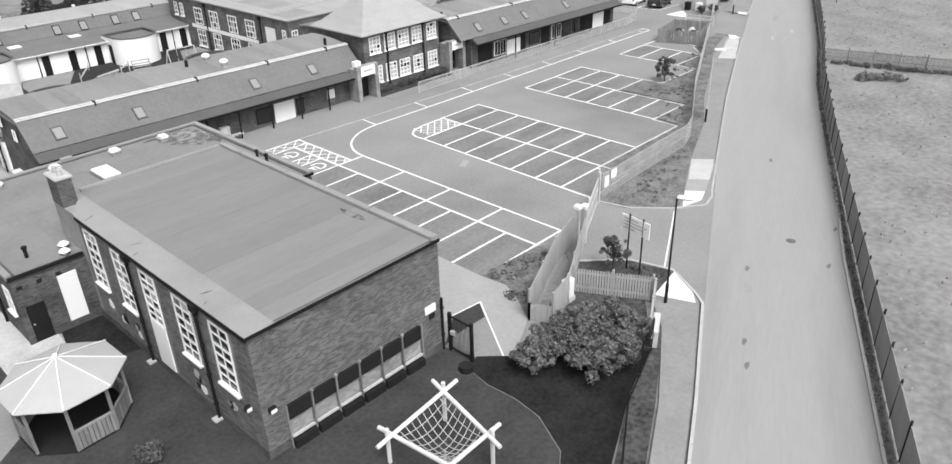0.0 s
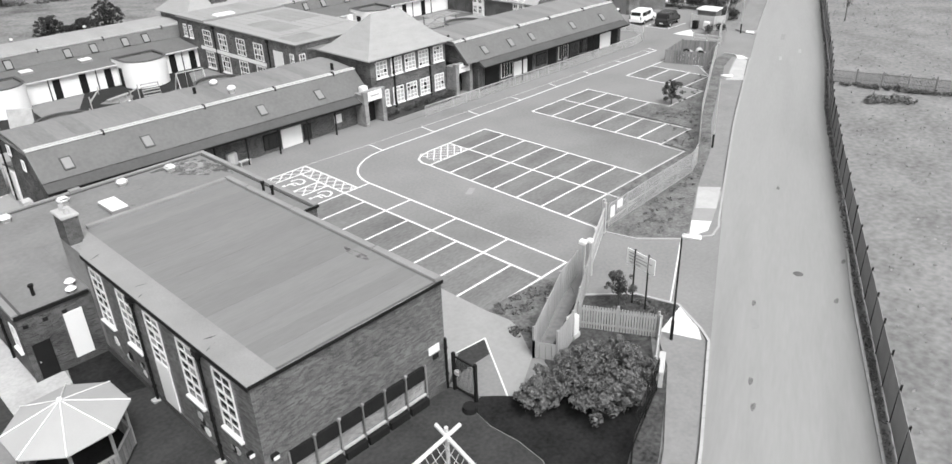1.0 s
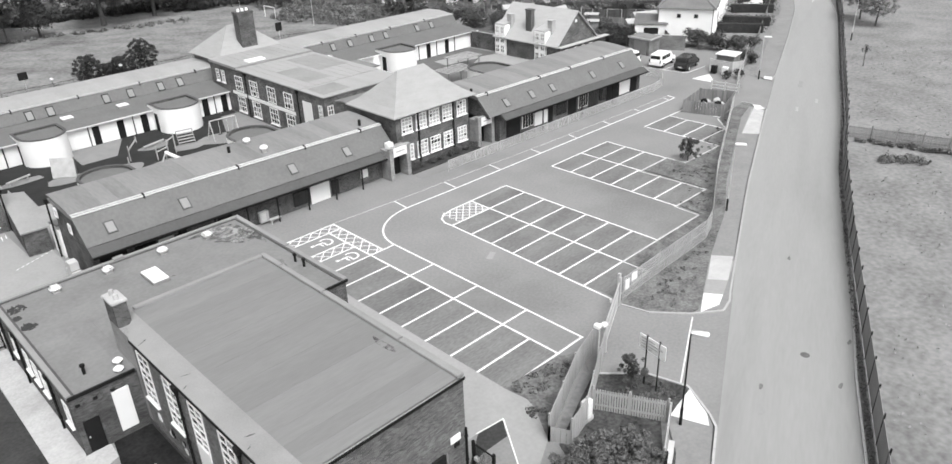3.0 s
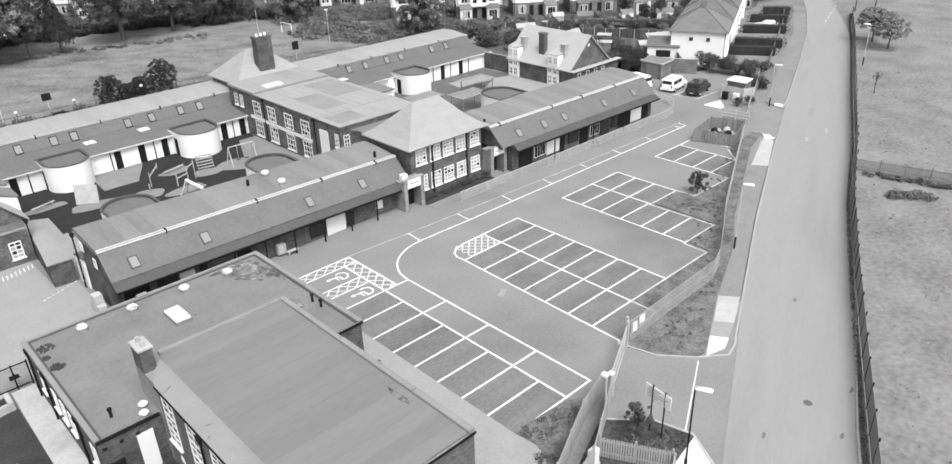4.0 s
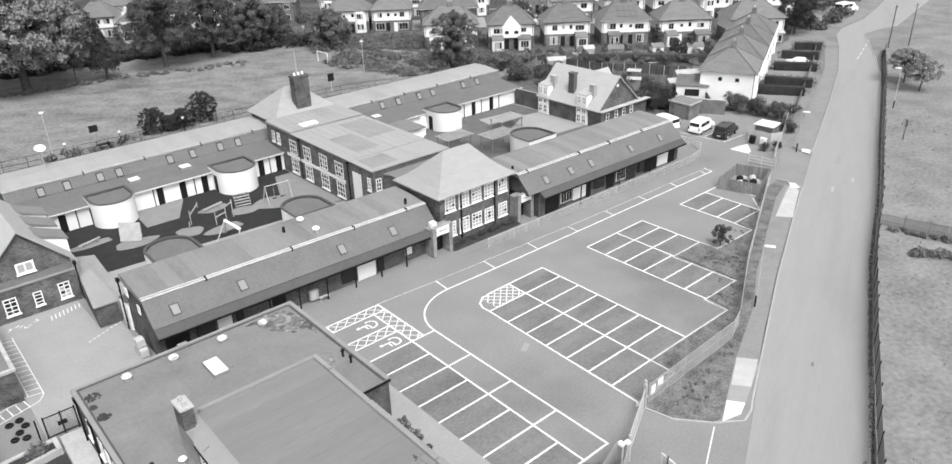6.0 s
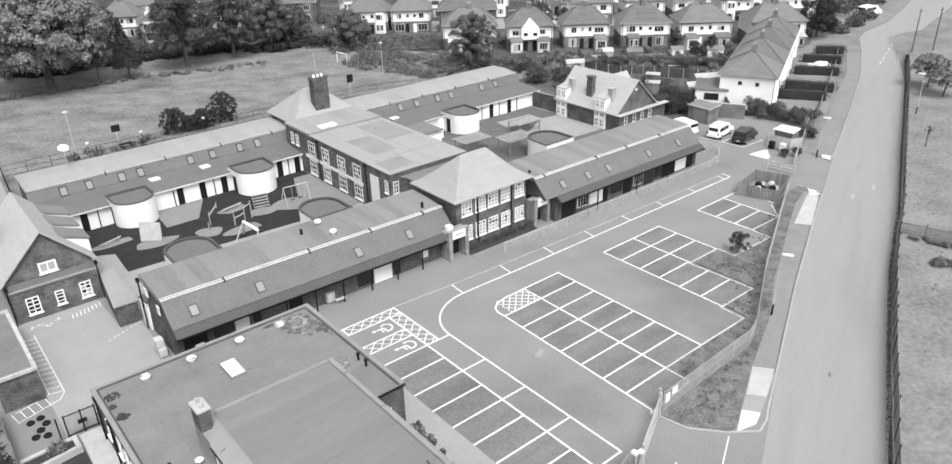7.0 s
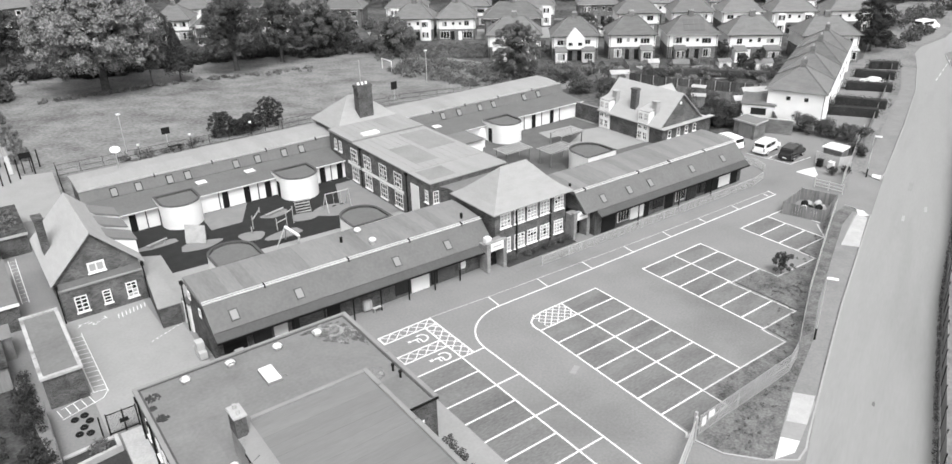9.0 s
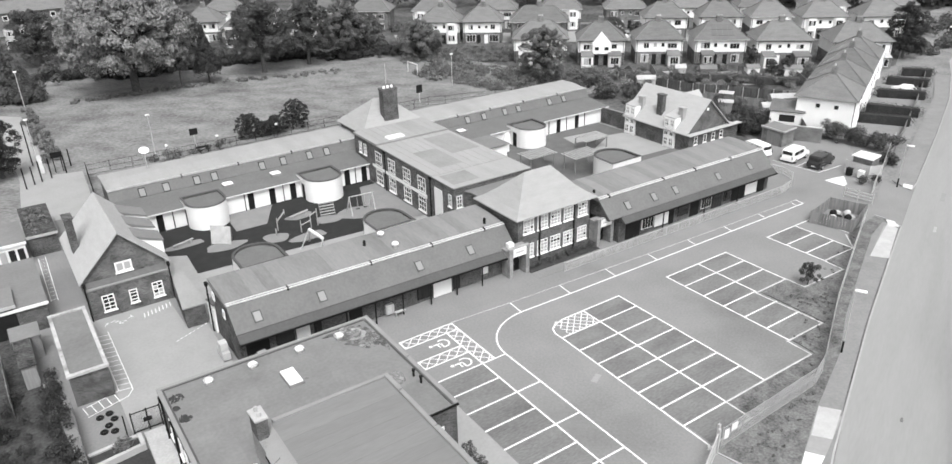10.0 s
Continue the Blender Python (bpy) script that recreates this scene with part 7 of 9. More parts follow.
# ---- the field fence on the far side of the street ----
FENCE_GREY = surface("dark_fence_panel", 0.19, 0.12, 0.8, 20.0, 0.85, 0.1, each=0.1)
FP = [(-30, -47.4), (0.3, -33.7), (12.1, -28.35), (27.1, -21.6), (40.5, -15.8), (55.9, -9.9), (77.6, -0.9), (107.3, 11.2), (124, 18.4), (131, 21.0)]
ff = thing("field_fence", (12, -28.3, 0), "dark panel fence with black posts along the dry field", "fence")
for a, c in zip(FP, FP[1:]):
    n = max(1, round(math.dist(a, c) / 2.6))
    for k in range(n):
        p = Vector((a[0] + (c[0] - a[0]) * k / n, a[1] + (c[1] - a[1]) * k / n, 0))
        q = Vector((a[0] + (c[0] - a[0]) * (k + 1) / n, a[1] + (c[1] - a[1]) * (k + 1) / n, 0))
        bm = B()
        rod(bm, p, p + Vector((rng.normal() * 0.04, rng.normal() * 0.04, 2.05)), 0.05, n=6)
        part("post", bm, BLACK, ff)
        part("panel", beam(B(), p.lerp(q, 0.03), p.lerp(q, 0.97), 0.03, 0.05, 1.85 + rng.normal() * 0.03), FENCE_GREY, ff)
thicket("fence_weeds", [(p[0] * (1 - t) + q[0] * t - 0.12, p[1] * (1 - t) + q[1] * t + 0.3) for p, q in zip(FP, FP[1:]) for t in np.linspace(0, 1, 120)], 9000, 0.06, FOLIAGE, "straggling weeds along the foot of the field fence", 0.05, 0.2, 0.2)
sf = thing("cross_fence", (53, -12, 0), "pale paled timber fence crossing the dry field", "fence")
a, c = Vector((50.0, -12.2, 0)), Vector((61.8, -58, 0))
for k in range(20):
    p, q = a.lerp(c, k / 20), a.lerp(c, (k + 1) / 20)
    bm = B()
    for j in range(18):
        s, t = p.lerp(q, (j + 0.1) / 18), p.lerp(q, (j + 0.7) / 18)
        beam(bm, s, t, 0.03, 0.05, 1.25 + rng.normal() * 0.03)
    for z in (0.4, 1.1):
        beam(bm, p, q, 0.05, z, z + 0.09)
    tagged(part("paling", bm, FENCE_WOOD, sf), kind="stuff")
    part("post", box(B(), p.x - 0.06, p.y - 0.06, 0, p.x + 0.06, p.y + 0.06, 1.5), FENCE_WOOD, sf)
thicket("cross_fence_growth", [tuple((a.lerp(c, t) + Vector((-1.0 + rng.normal() * 0.25, -0.4, 0))).xy) for t in np.linspace(0.02, 0.9, 110)], 6000, 0.09, FOLIAGE_DARK, "dark growth along the cross fence", 0.1, 0.4, 0.34)
thicket("bramble_patch", spread(45.6, -17.2, 47.6, -21.0, 1.6, 30), 2200, 0.09, FOLIAGE, "low bramble patch in the dry field", 0.1, 0.5, 0.45)
thicket("field_tufts", [(x, -30 + 0.42 * x - rng.uniform(4.5, 50)) for x in rng.uniform(-5, 95, 2600)], 4500, 0.09, FOLIAGE_PALE, "tufts of coarse grass in the dry field", 0.03, 0.12, 0.35)
tree(105.7, 5.0, 5.6, 2.6, "small round tree in the dry field", FOLIAGE_PALE, 700, 0.2, 0.14, 0.3)
tree(109.6, 9.0, 5.8, 2.8, "small round tree in the dry field", FOLIAGE_PALE, 800, 0.2, 0.14, 0.3)
tree(79.2, -3.0, 3.2, 0.7, "spindly young tree in the dry field", FOLIAGE_PALE, 160, 0.14, 0.06, 0.5, lobes=6)

# ---- the playing field behind the school ----
tree(-3.0, 120.0, 20.0, 11.6, "large spreading pale-leaved tree at the field edge", FOLIAGE_PALE, 19000, 0.34, 0.8, 0.2, lobes=84, clump=0.58)
tree(5.1, 117.6, 8.0, 2.4, "slim leafy tree at the field edge", FOLIAGE, 1500, 0.3, 0.16, 0.36)
tree(10.7, 117.6, 11.4, 3.0, "dark conifer at the field edge", FOLIAGE_INNER, 3200, 0.3, 0.22, 0.2, shape="cone", lobes=44)
tree(22.8, 119.0, 15.0, 6.6, "dark broad tree at the field edge", FOLIAGE_DARK, 6500, 0.36, 0.5, 0.2, lobes=40, clump=0.7)
tree(33.4, 120.0, 14.0, 5.6, "dark broad tree at the field edge", FOLIAGE_DARK, 5500, 0.36, 0.4, 0.22, lobes=36, clump=0.7)
tree(41.5, 119.0, 13.0, 5.2, "broad tree with gaps at the field edge", FOLIAGE, 4200, 0.34, 0.35, 0.22, lobes=32, clump=0.7)
tree(55.4, 109.0, 8.4, 5.0, "round grey-leaved tree at the field corner", FOLIAGE, 4200, 0.3, 0.3, 0.08, lobes=32, clump=0.75)
tree(63.3, 75.0, 11.0, 4.6, "round dark tree behind the rear range", FOLIAGE, 4800, 0.3, 0.3, 0.08, lobes=36, clump=0.7)
tree(-24.6, 127.5, 11.5, 4.2, "dense dark conifer at the field corner", FOLIAGE_DARK, 4200, 0.36, 0.4, 0.03, shape="cone", lobes=46)
tree(-21.6, 125.6, 7.6, 3.9, "low dense dark conifer at the field corner", FOLIAGE_DARK, 3600, 0.36, 0.3, 0.03, shape="cone", lobes=40)
tree(-29.3, 81.2, 9.5, 3.3, "dense dark clipped conifer beside the rear path", FOLIAGE_INNER, 3600, 0.3, 0.3, 0.04, lobes=36, clump=0.8)
for x, y, h, r in ((-36, 150, 14, 7), (-15, 160, 12, 6), (12, 150, 11, 6), (48, 124, 9, 5), (-52, 120, 15, 7), (-60, 95, 14, 7), (-45, 70, 12, 6)):
    tree(x, y, h, r, "dark broad tree beyond the playing field", FOLIAGE_DARK, 2600, 0.42, 0.4, 0.08, lobes=28)
for x, y, r, h in ((5.0, 77.2, 2.2, 3.6), (9.4, 76.4, 1.8, 2.8), (13.2, 77.8, 2.4, 4.2), (7.4, 76.5, 1.5, 2.2)):
    tree(x, y, h * 1.1, r, "dark shrub in the row behind the school", FOLIAGE_INNER, 1500, 0.24, 0.08, 0.02, "shrub", "round", 26, "bush", 0.6)
# The darkest leaf colour here also paints the shade below the field trees.
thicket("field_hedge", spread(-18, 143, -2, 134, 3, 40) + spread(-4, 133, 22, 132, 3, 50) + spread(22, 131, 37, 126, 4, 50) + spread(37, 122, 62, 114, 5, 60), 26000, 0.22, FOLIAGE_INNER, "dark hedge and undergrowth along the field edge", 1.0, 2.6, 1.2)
# Thicket added so that its dark leaves deepen the foot of the tree.
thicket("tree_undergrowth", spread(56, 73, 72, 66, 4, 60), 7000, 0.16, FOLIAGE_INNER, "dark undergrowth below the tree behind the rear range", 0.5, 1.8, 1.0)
thicket("bramble_thicket", spread(50, 98, 64, 66, 13, 150) + spread(60, 84, 78, 66, 9, 80) + spread(54, 112, 84, 90, 14, 130) + spread(48, 128, 62, 118, 8, 50), 42000, 0.16, FOLIAGE, "tangled bramble thicket behind the rear range", 0.6, 1.9, 1.1)
thicket("field_grass_clumps", spread(-16, 118.5, 12, 116.5, 1.6, 46) + spread(12, 116.5, 36, 108.5, 3, 40) + spread(-20, 66, 36, 66, 8, 60) + spread(-12, 75, 2, 75, 4, 20), 4500, 0.2, FOLIAGE, "coarse grass clumps in the playing field", 0.2, 0.6, 0.6)
for x, y, r, h in ((64.5, 58.5, 2.6, 3.2), (67.5, 53.0, 2.2, 2.4), (60.5, 63, 2.4, 3.0), (70, 57, 2.0, 2.2), (66.5, 36, 2.0, 2.4), (67.5, 33, 2.2, 2.2), (73, 49.5, 1.6, 1.8)):
    bush(x, y, r, h, "dense bush behind the school buildings", FOLIAGE_DARK, 1400, 0.2, n=8)
gl = thing("goal_frame", (47.0, 97.7, 0), "white football goal frame on the field", "goal")
for x, y in ((47.0, 99.6), (47.1, 95.9)):
    bm = B()
    rod(bm, (x, y, 0), (x, y, 2.1), 0.08)
    part("upright", bm, WHITE, gl)
bm = B()
rod(bm, (47.0, 99.6, 2.1), (47.1, 95.9, 2.1), 0.08)
part("crossbar", bm, WHITE, gl)
for x, y, h in ((-9.3, 78.0, 6.0), (48.0, 84.0, 6.0), (-22.6, 121.0, 6.5), (-24.4, 87.0, 6.0)):
    l = thing("yard_lamp", (x, y, 0), "slim steel lamp pole with a small white head", "lamp", group="yard lamps")
    bm = B()
    rod(bm, (x, y, 0), (x, y, h), 0.07, 0.05)
    part("pole", bm, STEEL, l)
    part("head", bevelled(box(B(), x - 0.3, y - 0.2, h, x + 0.3, y + 0.2, h + 0.22), 0.06), WHITE, l)
ds = thing("satellite_dish", (-13.9, 58.6, 4.5), "white dish on a short mast behind the roof", "dish")
bm = B()
rod(bm, (-13.9, 58.6, 4.5), (-13.9, 58.6, 6.9), 0.05)
part("mast", bm, STEEL, ds)
bm = B()
rod(bm, (-13.9, 58.6, 6.75), (-13.9, 58.45, 7.05), 0.22, 0.62, 16)
part("bowl", bm, WHITE, ds)
mesh_fence("rear_fence", [(-20.3, 60.5), (-19.3, 74.5)], 2.0, "black mesh fence beside the rear path", post_mat=BLACK, wire_mat=BLACK, pitch=0.08, wire=0.012)
mesh_fence("rear_fence", [(-19.3, 74.5), (8, 74.0), (36.8, 74.5), (52, 70)], 1.6, "thin wire fence behind the rear range", gap=3.0, pitch=0.3, wire=0.006, post_mat=BLACK, wire_mat=BLACK, post=0.025)
hp = thing("basketball_hoop", (-3.6, 76.5, 0), "dark basketball backboard on a pole", "hoop")
bm = B()
rod(bm, (-3.6, 76.5, 0), (-3.6, 76.5, 2.6), 0.06)
part("pole", bm, STEEL, hp)
part("backboard", box(B(), -4.2, 76.42, 2.3, -3.0, 76.48, 3.3), DARK, hp)
hp = thing("basketball_hoop", (36.8, 77.5, 0), "dark basketball backboard on a pole", "hoop")
bm = B()
rod(bm, (36.8, 77.5, 0), (36.8, 77.5, 2.6), 0.06)
part("pole", bm, STEEL, hp)
part("backboard", box(B(), 36.2, 77.42, 1.8, 37.4, 77.48, 3.2), DARK, hp)
sheet("rear_path", [(-29, 60), (-20.6, 60), (-19.6, 77), (-23.6, 78), (-23.8, 114), (-27.5, 118), (-27.5, 78)], 0.008, PALE, "pale tarmac play area beside the rear range", "tarmac")
for x, y, h in ((-27.0, 74.0, 3.0), (-25.9, 75.2, 2.6), (-24.9, 75.8, 3.0), (-23.6, 76.6, 2.9), (-21.6, 77.6, 2.8), (-20.6, 80.5, 2.6), (-25.2, 84.0, 2.4), (-24.9, 92.0, 2.4), (-24.6, 101.0, 2.4)):
    l = thing("fence_post", (x, y, 0), "dark steel post at the rear play area", "post", group="dark posts")
    bm = B()
    rod(bm, (x, y, 0), (x, y, h), 0.09)
    part("post", bm, BLACK, l)
hp = thing("basketball_hoop", (-22.3, 78.6, 0), "dark basketball backboard over the rear play area", "hoop")
for x in (-22.8, -21.8):
    bm = B()
    rod(bm, (x, 78.7, 0), (x, 78.7, 2.9), 0.06)
    part("pole", bm, BLACK, hp)
part("backboard", box(B(), -23.0, 78.5, 2.2, -21.5, 78.62, 3.0), BLACK, hp)
gp = thing("slide_chute", (-24.2, 80.0, 0), "pale leaning chute beside the rear play area", "slide")
part("chute", solid(B(), [(x, y, z) for x in (-24.6, -24.1) for y, z in ((81.4, 2.2), (79.0, 0.2), (79.0, 0.08), (81.4, 2.05))], [(0, 1, 5, 4), (1, 2, 6, 5), (2, 3, 7, 6), (3, 0, 4, 7), (3, 2, 1, 0), (4, 5, 6, 7)]), STONE, gp)
bm = B()
rod(bm, (-24.35, 81.4, 0), (-24.35, 81.4, 2.1), 0.06)
part("prop", bm, BLACK, gp)
thicket("path_growth", spread(-22.4, 84, -22.6, 118, 2.4, 50), 4000, 0.14, FOLIAGE, "ragged growth beside the rear path", 0.3, 1.2, 0.6)
# low buildings west of the gabled block
def shed(x0, y0, x1, y1, h, wall, roofm, label, edge=None, name="outbuilding"):
    s = thing(name, ((x0 + x1) / 2, (y0 + y1) / 2, 0), label, "building")
    part("wall", box(B(), x0, y0, 0, x1, y1, h), wall, s)
    part("roof", box(B(), x0 - 0.12, y0 - 0.12, h + 0.002, x1 + 0.12, y1 + 0.12, h + 0.16), roofm, s)
    if edge:
        part("roof_edge", box(B(), x0 - 0.16, y0 - 0.2, h - 0.1, x1 + 0.16, y0 - 0.122, h + 0.2), edge, s)
    return s


shed(-33.6, 33.1, -28.95, 43.8, 2.6, BRICK, ROOF_FELT, "low flat-roofed outbuilding with a white roof edge", WHITE)
shed(-33.8, 33.0, -31.5, 37.0, 3.1, DARK, ROOF_FELT, "dark lean-to with a pale roof edge", STONE)
shed(-34.0, 48.4, -29.2, 55.0, 2.7, RENDER_WHITE, ROOF_FELT, "low white outbuilding with tall windows", WHITE)
for k in range(5):
    wn_ = thing("outbuilding_window", (-33.2 + 0.85 * k, 48.3, 1.2), "tall window in the white outbuilding wall", "window", group="outbuilding windows")
    part("frame", box(B(), -33.5 + 0.85 * k, 48.31, 0.5, -32.75 + 0.85 * k, 48.396, 2.3), WHITE, wn_)
    part("pane", box(B(), -33.43 + 0.85 * k, 48.29, 0.6, -32.82 + 0.85 * k, 48.308, 2.2), GLASS_PALE if k < 3 else GLASS, wn_)
shed(-28.8, 50.4, -25.95, 60.0, 2.3, BRICK, MOSS, "low brick outbuilding with an overgrown roof", STONE)
shed(-32.3, 28.2, -30.2, 30.6, 2.1, FENCE_WOOD, ROOF_FELT, "small timber shed with a felt roof")
shed(-32.1, 23.5, -31.05, 27.9, 2.1, FENCE_WOOD, MOSS, "narrow timber shed with a mossy roof")
thicket("roof_growth", spread(-27.4, 51.2, -27.4, 59.4, 2.2, 30), 900, 0.14, FOLIAGE, "wild growth on an outbuilding roof", 4.9, 5.3, 0.35)
board_fence("yard_fence", [(-33.4, 27.5), (-33.3, 20.0)], 1.6, "weathered garden fence west of the yard", 0.3, FENCE_WOOD, "yard fences")
board_fence("yard_fence", [(-29.5, 17.8), (-29.55, 9.6)], 1.5, "dark fence along the edge of the west yard", 0.3, FENCE_WOOD, "yard fences")
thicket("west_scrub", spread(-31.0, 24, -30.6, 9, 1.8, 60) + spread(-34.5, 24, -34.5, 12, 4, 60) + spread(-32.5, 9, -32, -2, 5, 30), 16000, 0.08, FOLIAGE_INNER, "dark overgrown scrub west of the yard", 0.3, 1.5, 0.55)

# ---- houses beyond ----
SOLAR = glass("solar_glass", 0.1)
RIDGE = surface("ridge_tiles", 0.13, 0.2, 1.0, 8.0, 0.8, 0.1)
def ridge_ends(w, d, o, k, eave, ridge):
    """Both ends of the ridge and of the four hips of a roof."""
    a = [(-w / 2 - o, -o), (w / 2 + o, -o), (w / 2 + o, d + o), (-w / 2 - o, d + o)]
    c = [(-w / 2 + k, d / 2), (w / 2 - k, d / 2)] if w >= d else [(0, k), (0, d - k)]
    top = (0, 1, 1, 0) if w >= d else (0, 0, 1, 1)
    return [(*p, eave - 0.08) for p in a] + [(*c[0], ridge)], [(*c[i], ridge) for i in top] + [(*c[1], ridge)]


def house(x, y, turn, w, d, label, upper=RENDER_WHITE, lower=BRICK_HOUSE, eave=5.2, ridge=8.4, bays=True, hip=True, side=False, peak=0.42, gable=False, solar=False):
    """A semi-detached pair: lower and upper walls, hipped roof, chimneys, windows. Its front runs along local x at y = 0."""
    hs = thing("house", (0, 0, 0), label, "house", group="suburban houses")
    part("lower_wall", box(B(), -w / 2, 0, 0, w / 2, d, 2.6), lower, hs)
    part("upper_wall", box(B(), -w / 2, 0, 2.602, w / 2, d, eave), upper, hs)
    bm = B()
    o, k = 0.45, min(w, d) * peak if hip else 0.0
    a = [bm.verts.new(p) for p in ((-w / 2 - o, -o, eave - 0.1), (w / 2 + o, -o, eave - 0.1), (w / 2 + o, d + o, eave - 0.1), (-w / 2 - o, d + o, eave - 0.1))]
    if w >= d:
        c = [bm.verts.new((-w / 2 + k, d / 2, ridge)), bm.verts.new((w / 2 - k, d / 2, ridge))]
        fs = ((a[0], a[1], c[1], c[0]), (a[1], a[2], c[1]), (a[2], a[3], c[0], c[1]), (a[3], a[0], c[0]))
    else:
        c = [bm.verts.new((0, k, ridge)), bm.verts.new((0, d - k, ridge))]
        fs = ((a[0], a[1], c[0]), (a[1], a[2], c[1], c[0]), (a[2], a[3], c[1]), (a[3], a[0], c[0], c[1]))
    bm.faces.new(a[::-1])
    for f in fs:
        bm.faces.new(f)
    part("roof", bm, HOUSE_TILES, hs)
    ch = part("chimney", box(B(), -0.6, d / 2 - 0.4, ridge - 0.7, 0.6, d / 2 + 0.4, ridge + 0.9), BRICK_HOUSE, hs)
    for j in (-0.35, 0.0, 0.35):
        bm = B()
        rod(bm, (j, d / 2, ridge + 0.9), (j, d / 2, ridge + 1.2), 0.12, 0.1)
        part("pot", bm, STONE, ch)
    part("fascia", box(B(), -w / 2 - 0.46, -0.5, eave - 0.2, w / 2 + 0.46, -0.452, eave - 0.08), DARK if rng.random() < 0.7 else STONE, hs)
    bm = B()
    for p, q in ((a_, c_) for a_, c_ in zip(*ridge_ends(w, d, o, k, eave, ridge))):
        rod(bm, p, q, 0.11, n=6)
    part("ridge_tiles", bm, RIDGE, hs)

    def opening(cx, z0, wide, high, lights, y=-0.002, host=None):
        fr = part("window", box(B(), cx - wide / 2, y - 0.05, z0, cx + wide / 2, y, z0 + high), WHITE, host or hs)
        step = (wide - 0.1) / lights
        for j in range(lights):
            part("pane", box(B(), cx - wide / 2 + 0.08 + step * j, y - 0.07, z0 + 0.08, cx - wide / 2 + 0.02 + step * (j + 1), y - 0.051, z0 + high - 0.08), GLASS_PALE if rng.random() < 0.25 else GLASS, fr)

    for s in (-1, 1):
        wide = rng.choice([1.2, 1.6, 2.0])
        opening(s * w * rng.uniform(0.27, 0.31), 3.3 + rng.uniform(-0.1, 0.1), wide, rng.uniform(1.0, 1.35), 2 if wide < 1.8 else 3)
        opening(s * w * rng.uniform(0.07, 0.12), 3.55, 0.75, rng.uniform(0.7, 1.0), 1)
        if bays or rng.random() < 0.4:
            opening(s * w * 0.3, 0.4, rng.choice([1.6, 2.2]), 1.7, 3)
        else:  # bay windows through both storeys
            bay = part("bay", prism(B(), [(s * w * 0.3 - 1.3, -0.003), (s * w * 0.3 - 0.85, -0.62), (s * w * 0.3 + 0.85, -0.62), (s * w * 0.3 + 1.3, -0.003)], 0, 4.9), upper, hs)
            opening(s * w * 0.3, 0.7, 1.6, 1.4, 3, -0.622, bay)
            opening(s * w * 0.3, 3.2, 1.6, 1.3, 3, -0.622, bay)
        part("door", box(B(), s * w * 0.1 - 0.45, -0.05, 0, s * w * 0.1 + 0.45, -0.002, 2.1), DARK if rng.random() < 0.6 else WHITE, hs)
        part("drainpipe", box(B(), s * (w / 2 - 0.25) - 0.05, -0.1, 0, s * (w / 2 - 0.25) + 0.05, -0.002, eave - 0.1), BLACK, hs)
    if bays:
        for s in (-1, 1):
            if rng.random() < 0.75:
                x0, x1, deep = sorted((s * w * rng.uniform(0.12, 0.2), s * w * rng.uniform(0.38, 0.46))) + [rng.uniform(1.8, 3.4)]
                wall = (RENDER_WHITE, lower, RENDER_GREY)[int(rng.integers(3))]
                e = part("extension", box(B(), x0, -deep, 0, x1, -0.1, 2.3), wall, hs)
                part("extension_roof", solid(B(), [(q, yy, z) for q in (x0 - 0.12, x1 + 0.12) for yy, z in ((-0.09, 3.0), (-deep - 0.15, 2.4), (-deep - 0.15, 2.31), (-0.09, 2.85))], [(0, 1, 5, 4), (1, 2, 6, 5), (2, 3, 7, 6), (3, 0, 4, 7), (3, 2, 1, 0), (4, 5, 6, 7)]), (HOUSE_TILES, STONE, ROOF_FELT)[int(rng.integers(3))], e)
                opening((x0 + x1) / 2, 0.6, (x1 - x0) * 0.7, 1.5, 3, -deep - 0.002, e)
    if gable:
        part("gable_wall", solid(B(), [(q, yy, z) for yy in (-0.7, 1.6) for q, z in ((-1.9, 2.5), (1.9, 2.5), (1.9, eave - 0.3), (0, eave + 1.5), (-1.9, eave - 0.3))], [(0, 1, 2, 3, 4), (9, 8, 7, 6, 5), (1, 6, 7, 2), (5, 0, 4, 9), (6, 1, 0, 5), (2, 7, 8, 3), (3, 8, 9, 4)]), RENDER_WHITE, hs, "pointed white gable")
        for q in (-1.0, 1.0):
            opening(q, 3.2, 1.0, 0.8, 1, -0.702)
    if solar:
        g = (ridge - eave + 0.1) / (d / 2 + o)
        for i in range(4):
            for j in range(2):
                x0, y0 = -1.9 + 1.15 * i, 0.5 + 1.35 * j
                part("solar_panel", solid(B(), [(q, yy, eave - 0.1 + (yy + o) * g + e) for e in (0.03, 0.1) for q, yy in ((x0, y0), (x0 + 1.0, y0), (x0 + 1.0, y0 + 1.2), (x0, y0 + 1.2))], [(0, 3, 2, 1), (4, 5, 6, 7), (0, 1, 5, 4), (1, 2, 6, 5), (2, 3, 7, 6), (3, 0, 4, 7)]), SOLAR, hs)
    if side:
        for yy, z in ((d * 0.3, 3.9), (d * 0.62, 3.9)):
            fr = part("window", box(B(), -w / 2 - 0.05, yy - 0.4, z - 0.4, -w / 2 - 0.002, yy + 0.4, z + 0.4), WHITE, hs)
            part("pane", box(B(), -w / 2 - 0.07, yy - 0.3, z - 0.3, -w / 2 - 0.051, yy + 0.3, z + 0.3), GLASS, fr)
    hs.matrix_basis = pose(x, y, 0, 0, 0, turn)
    return hs


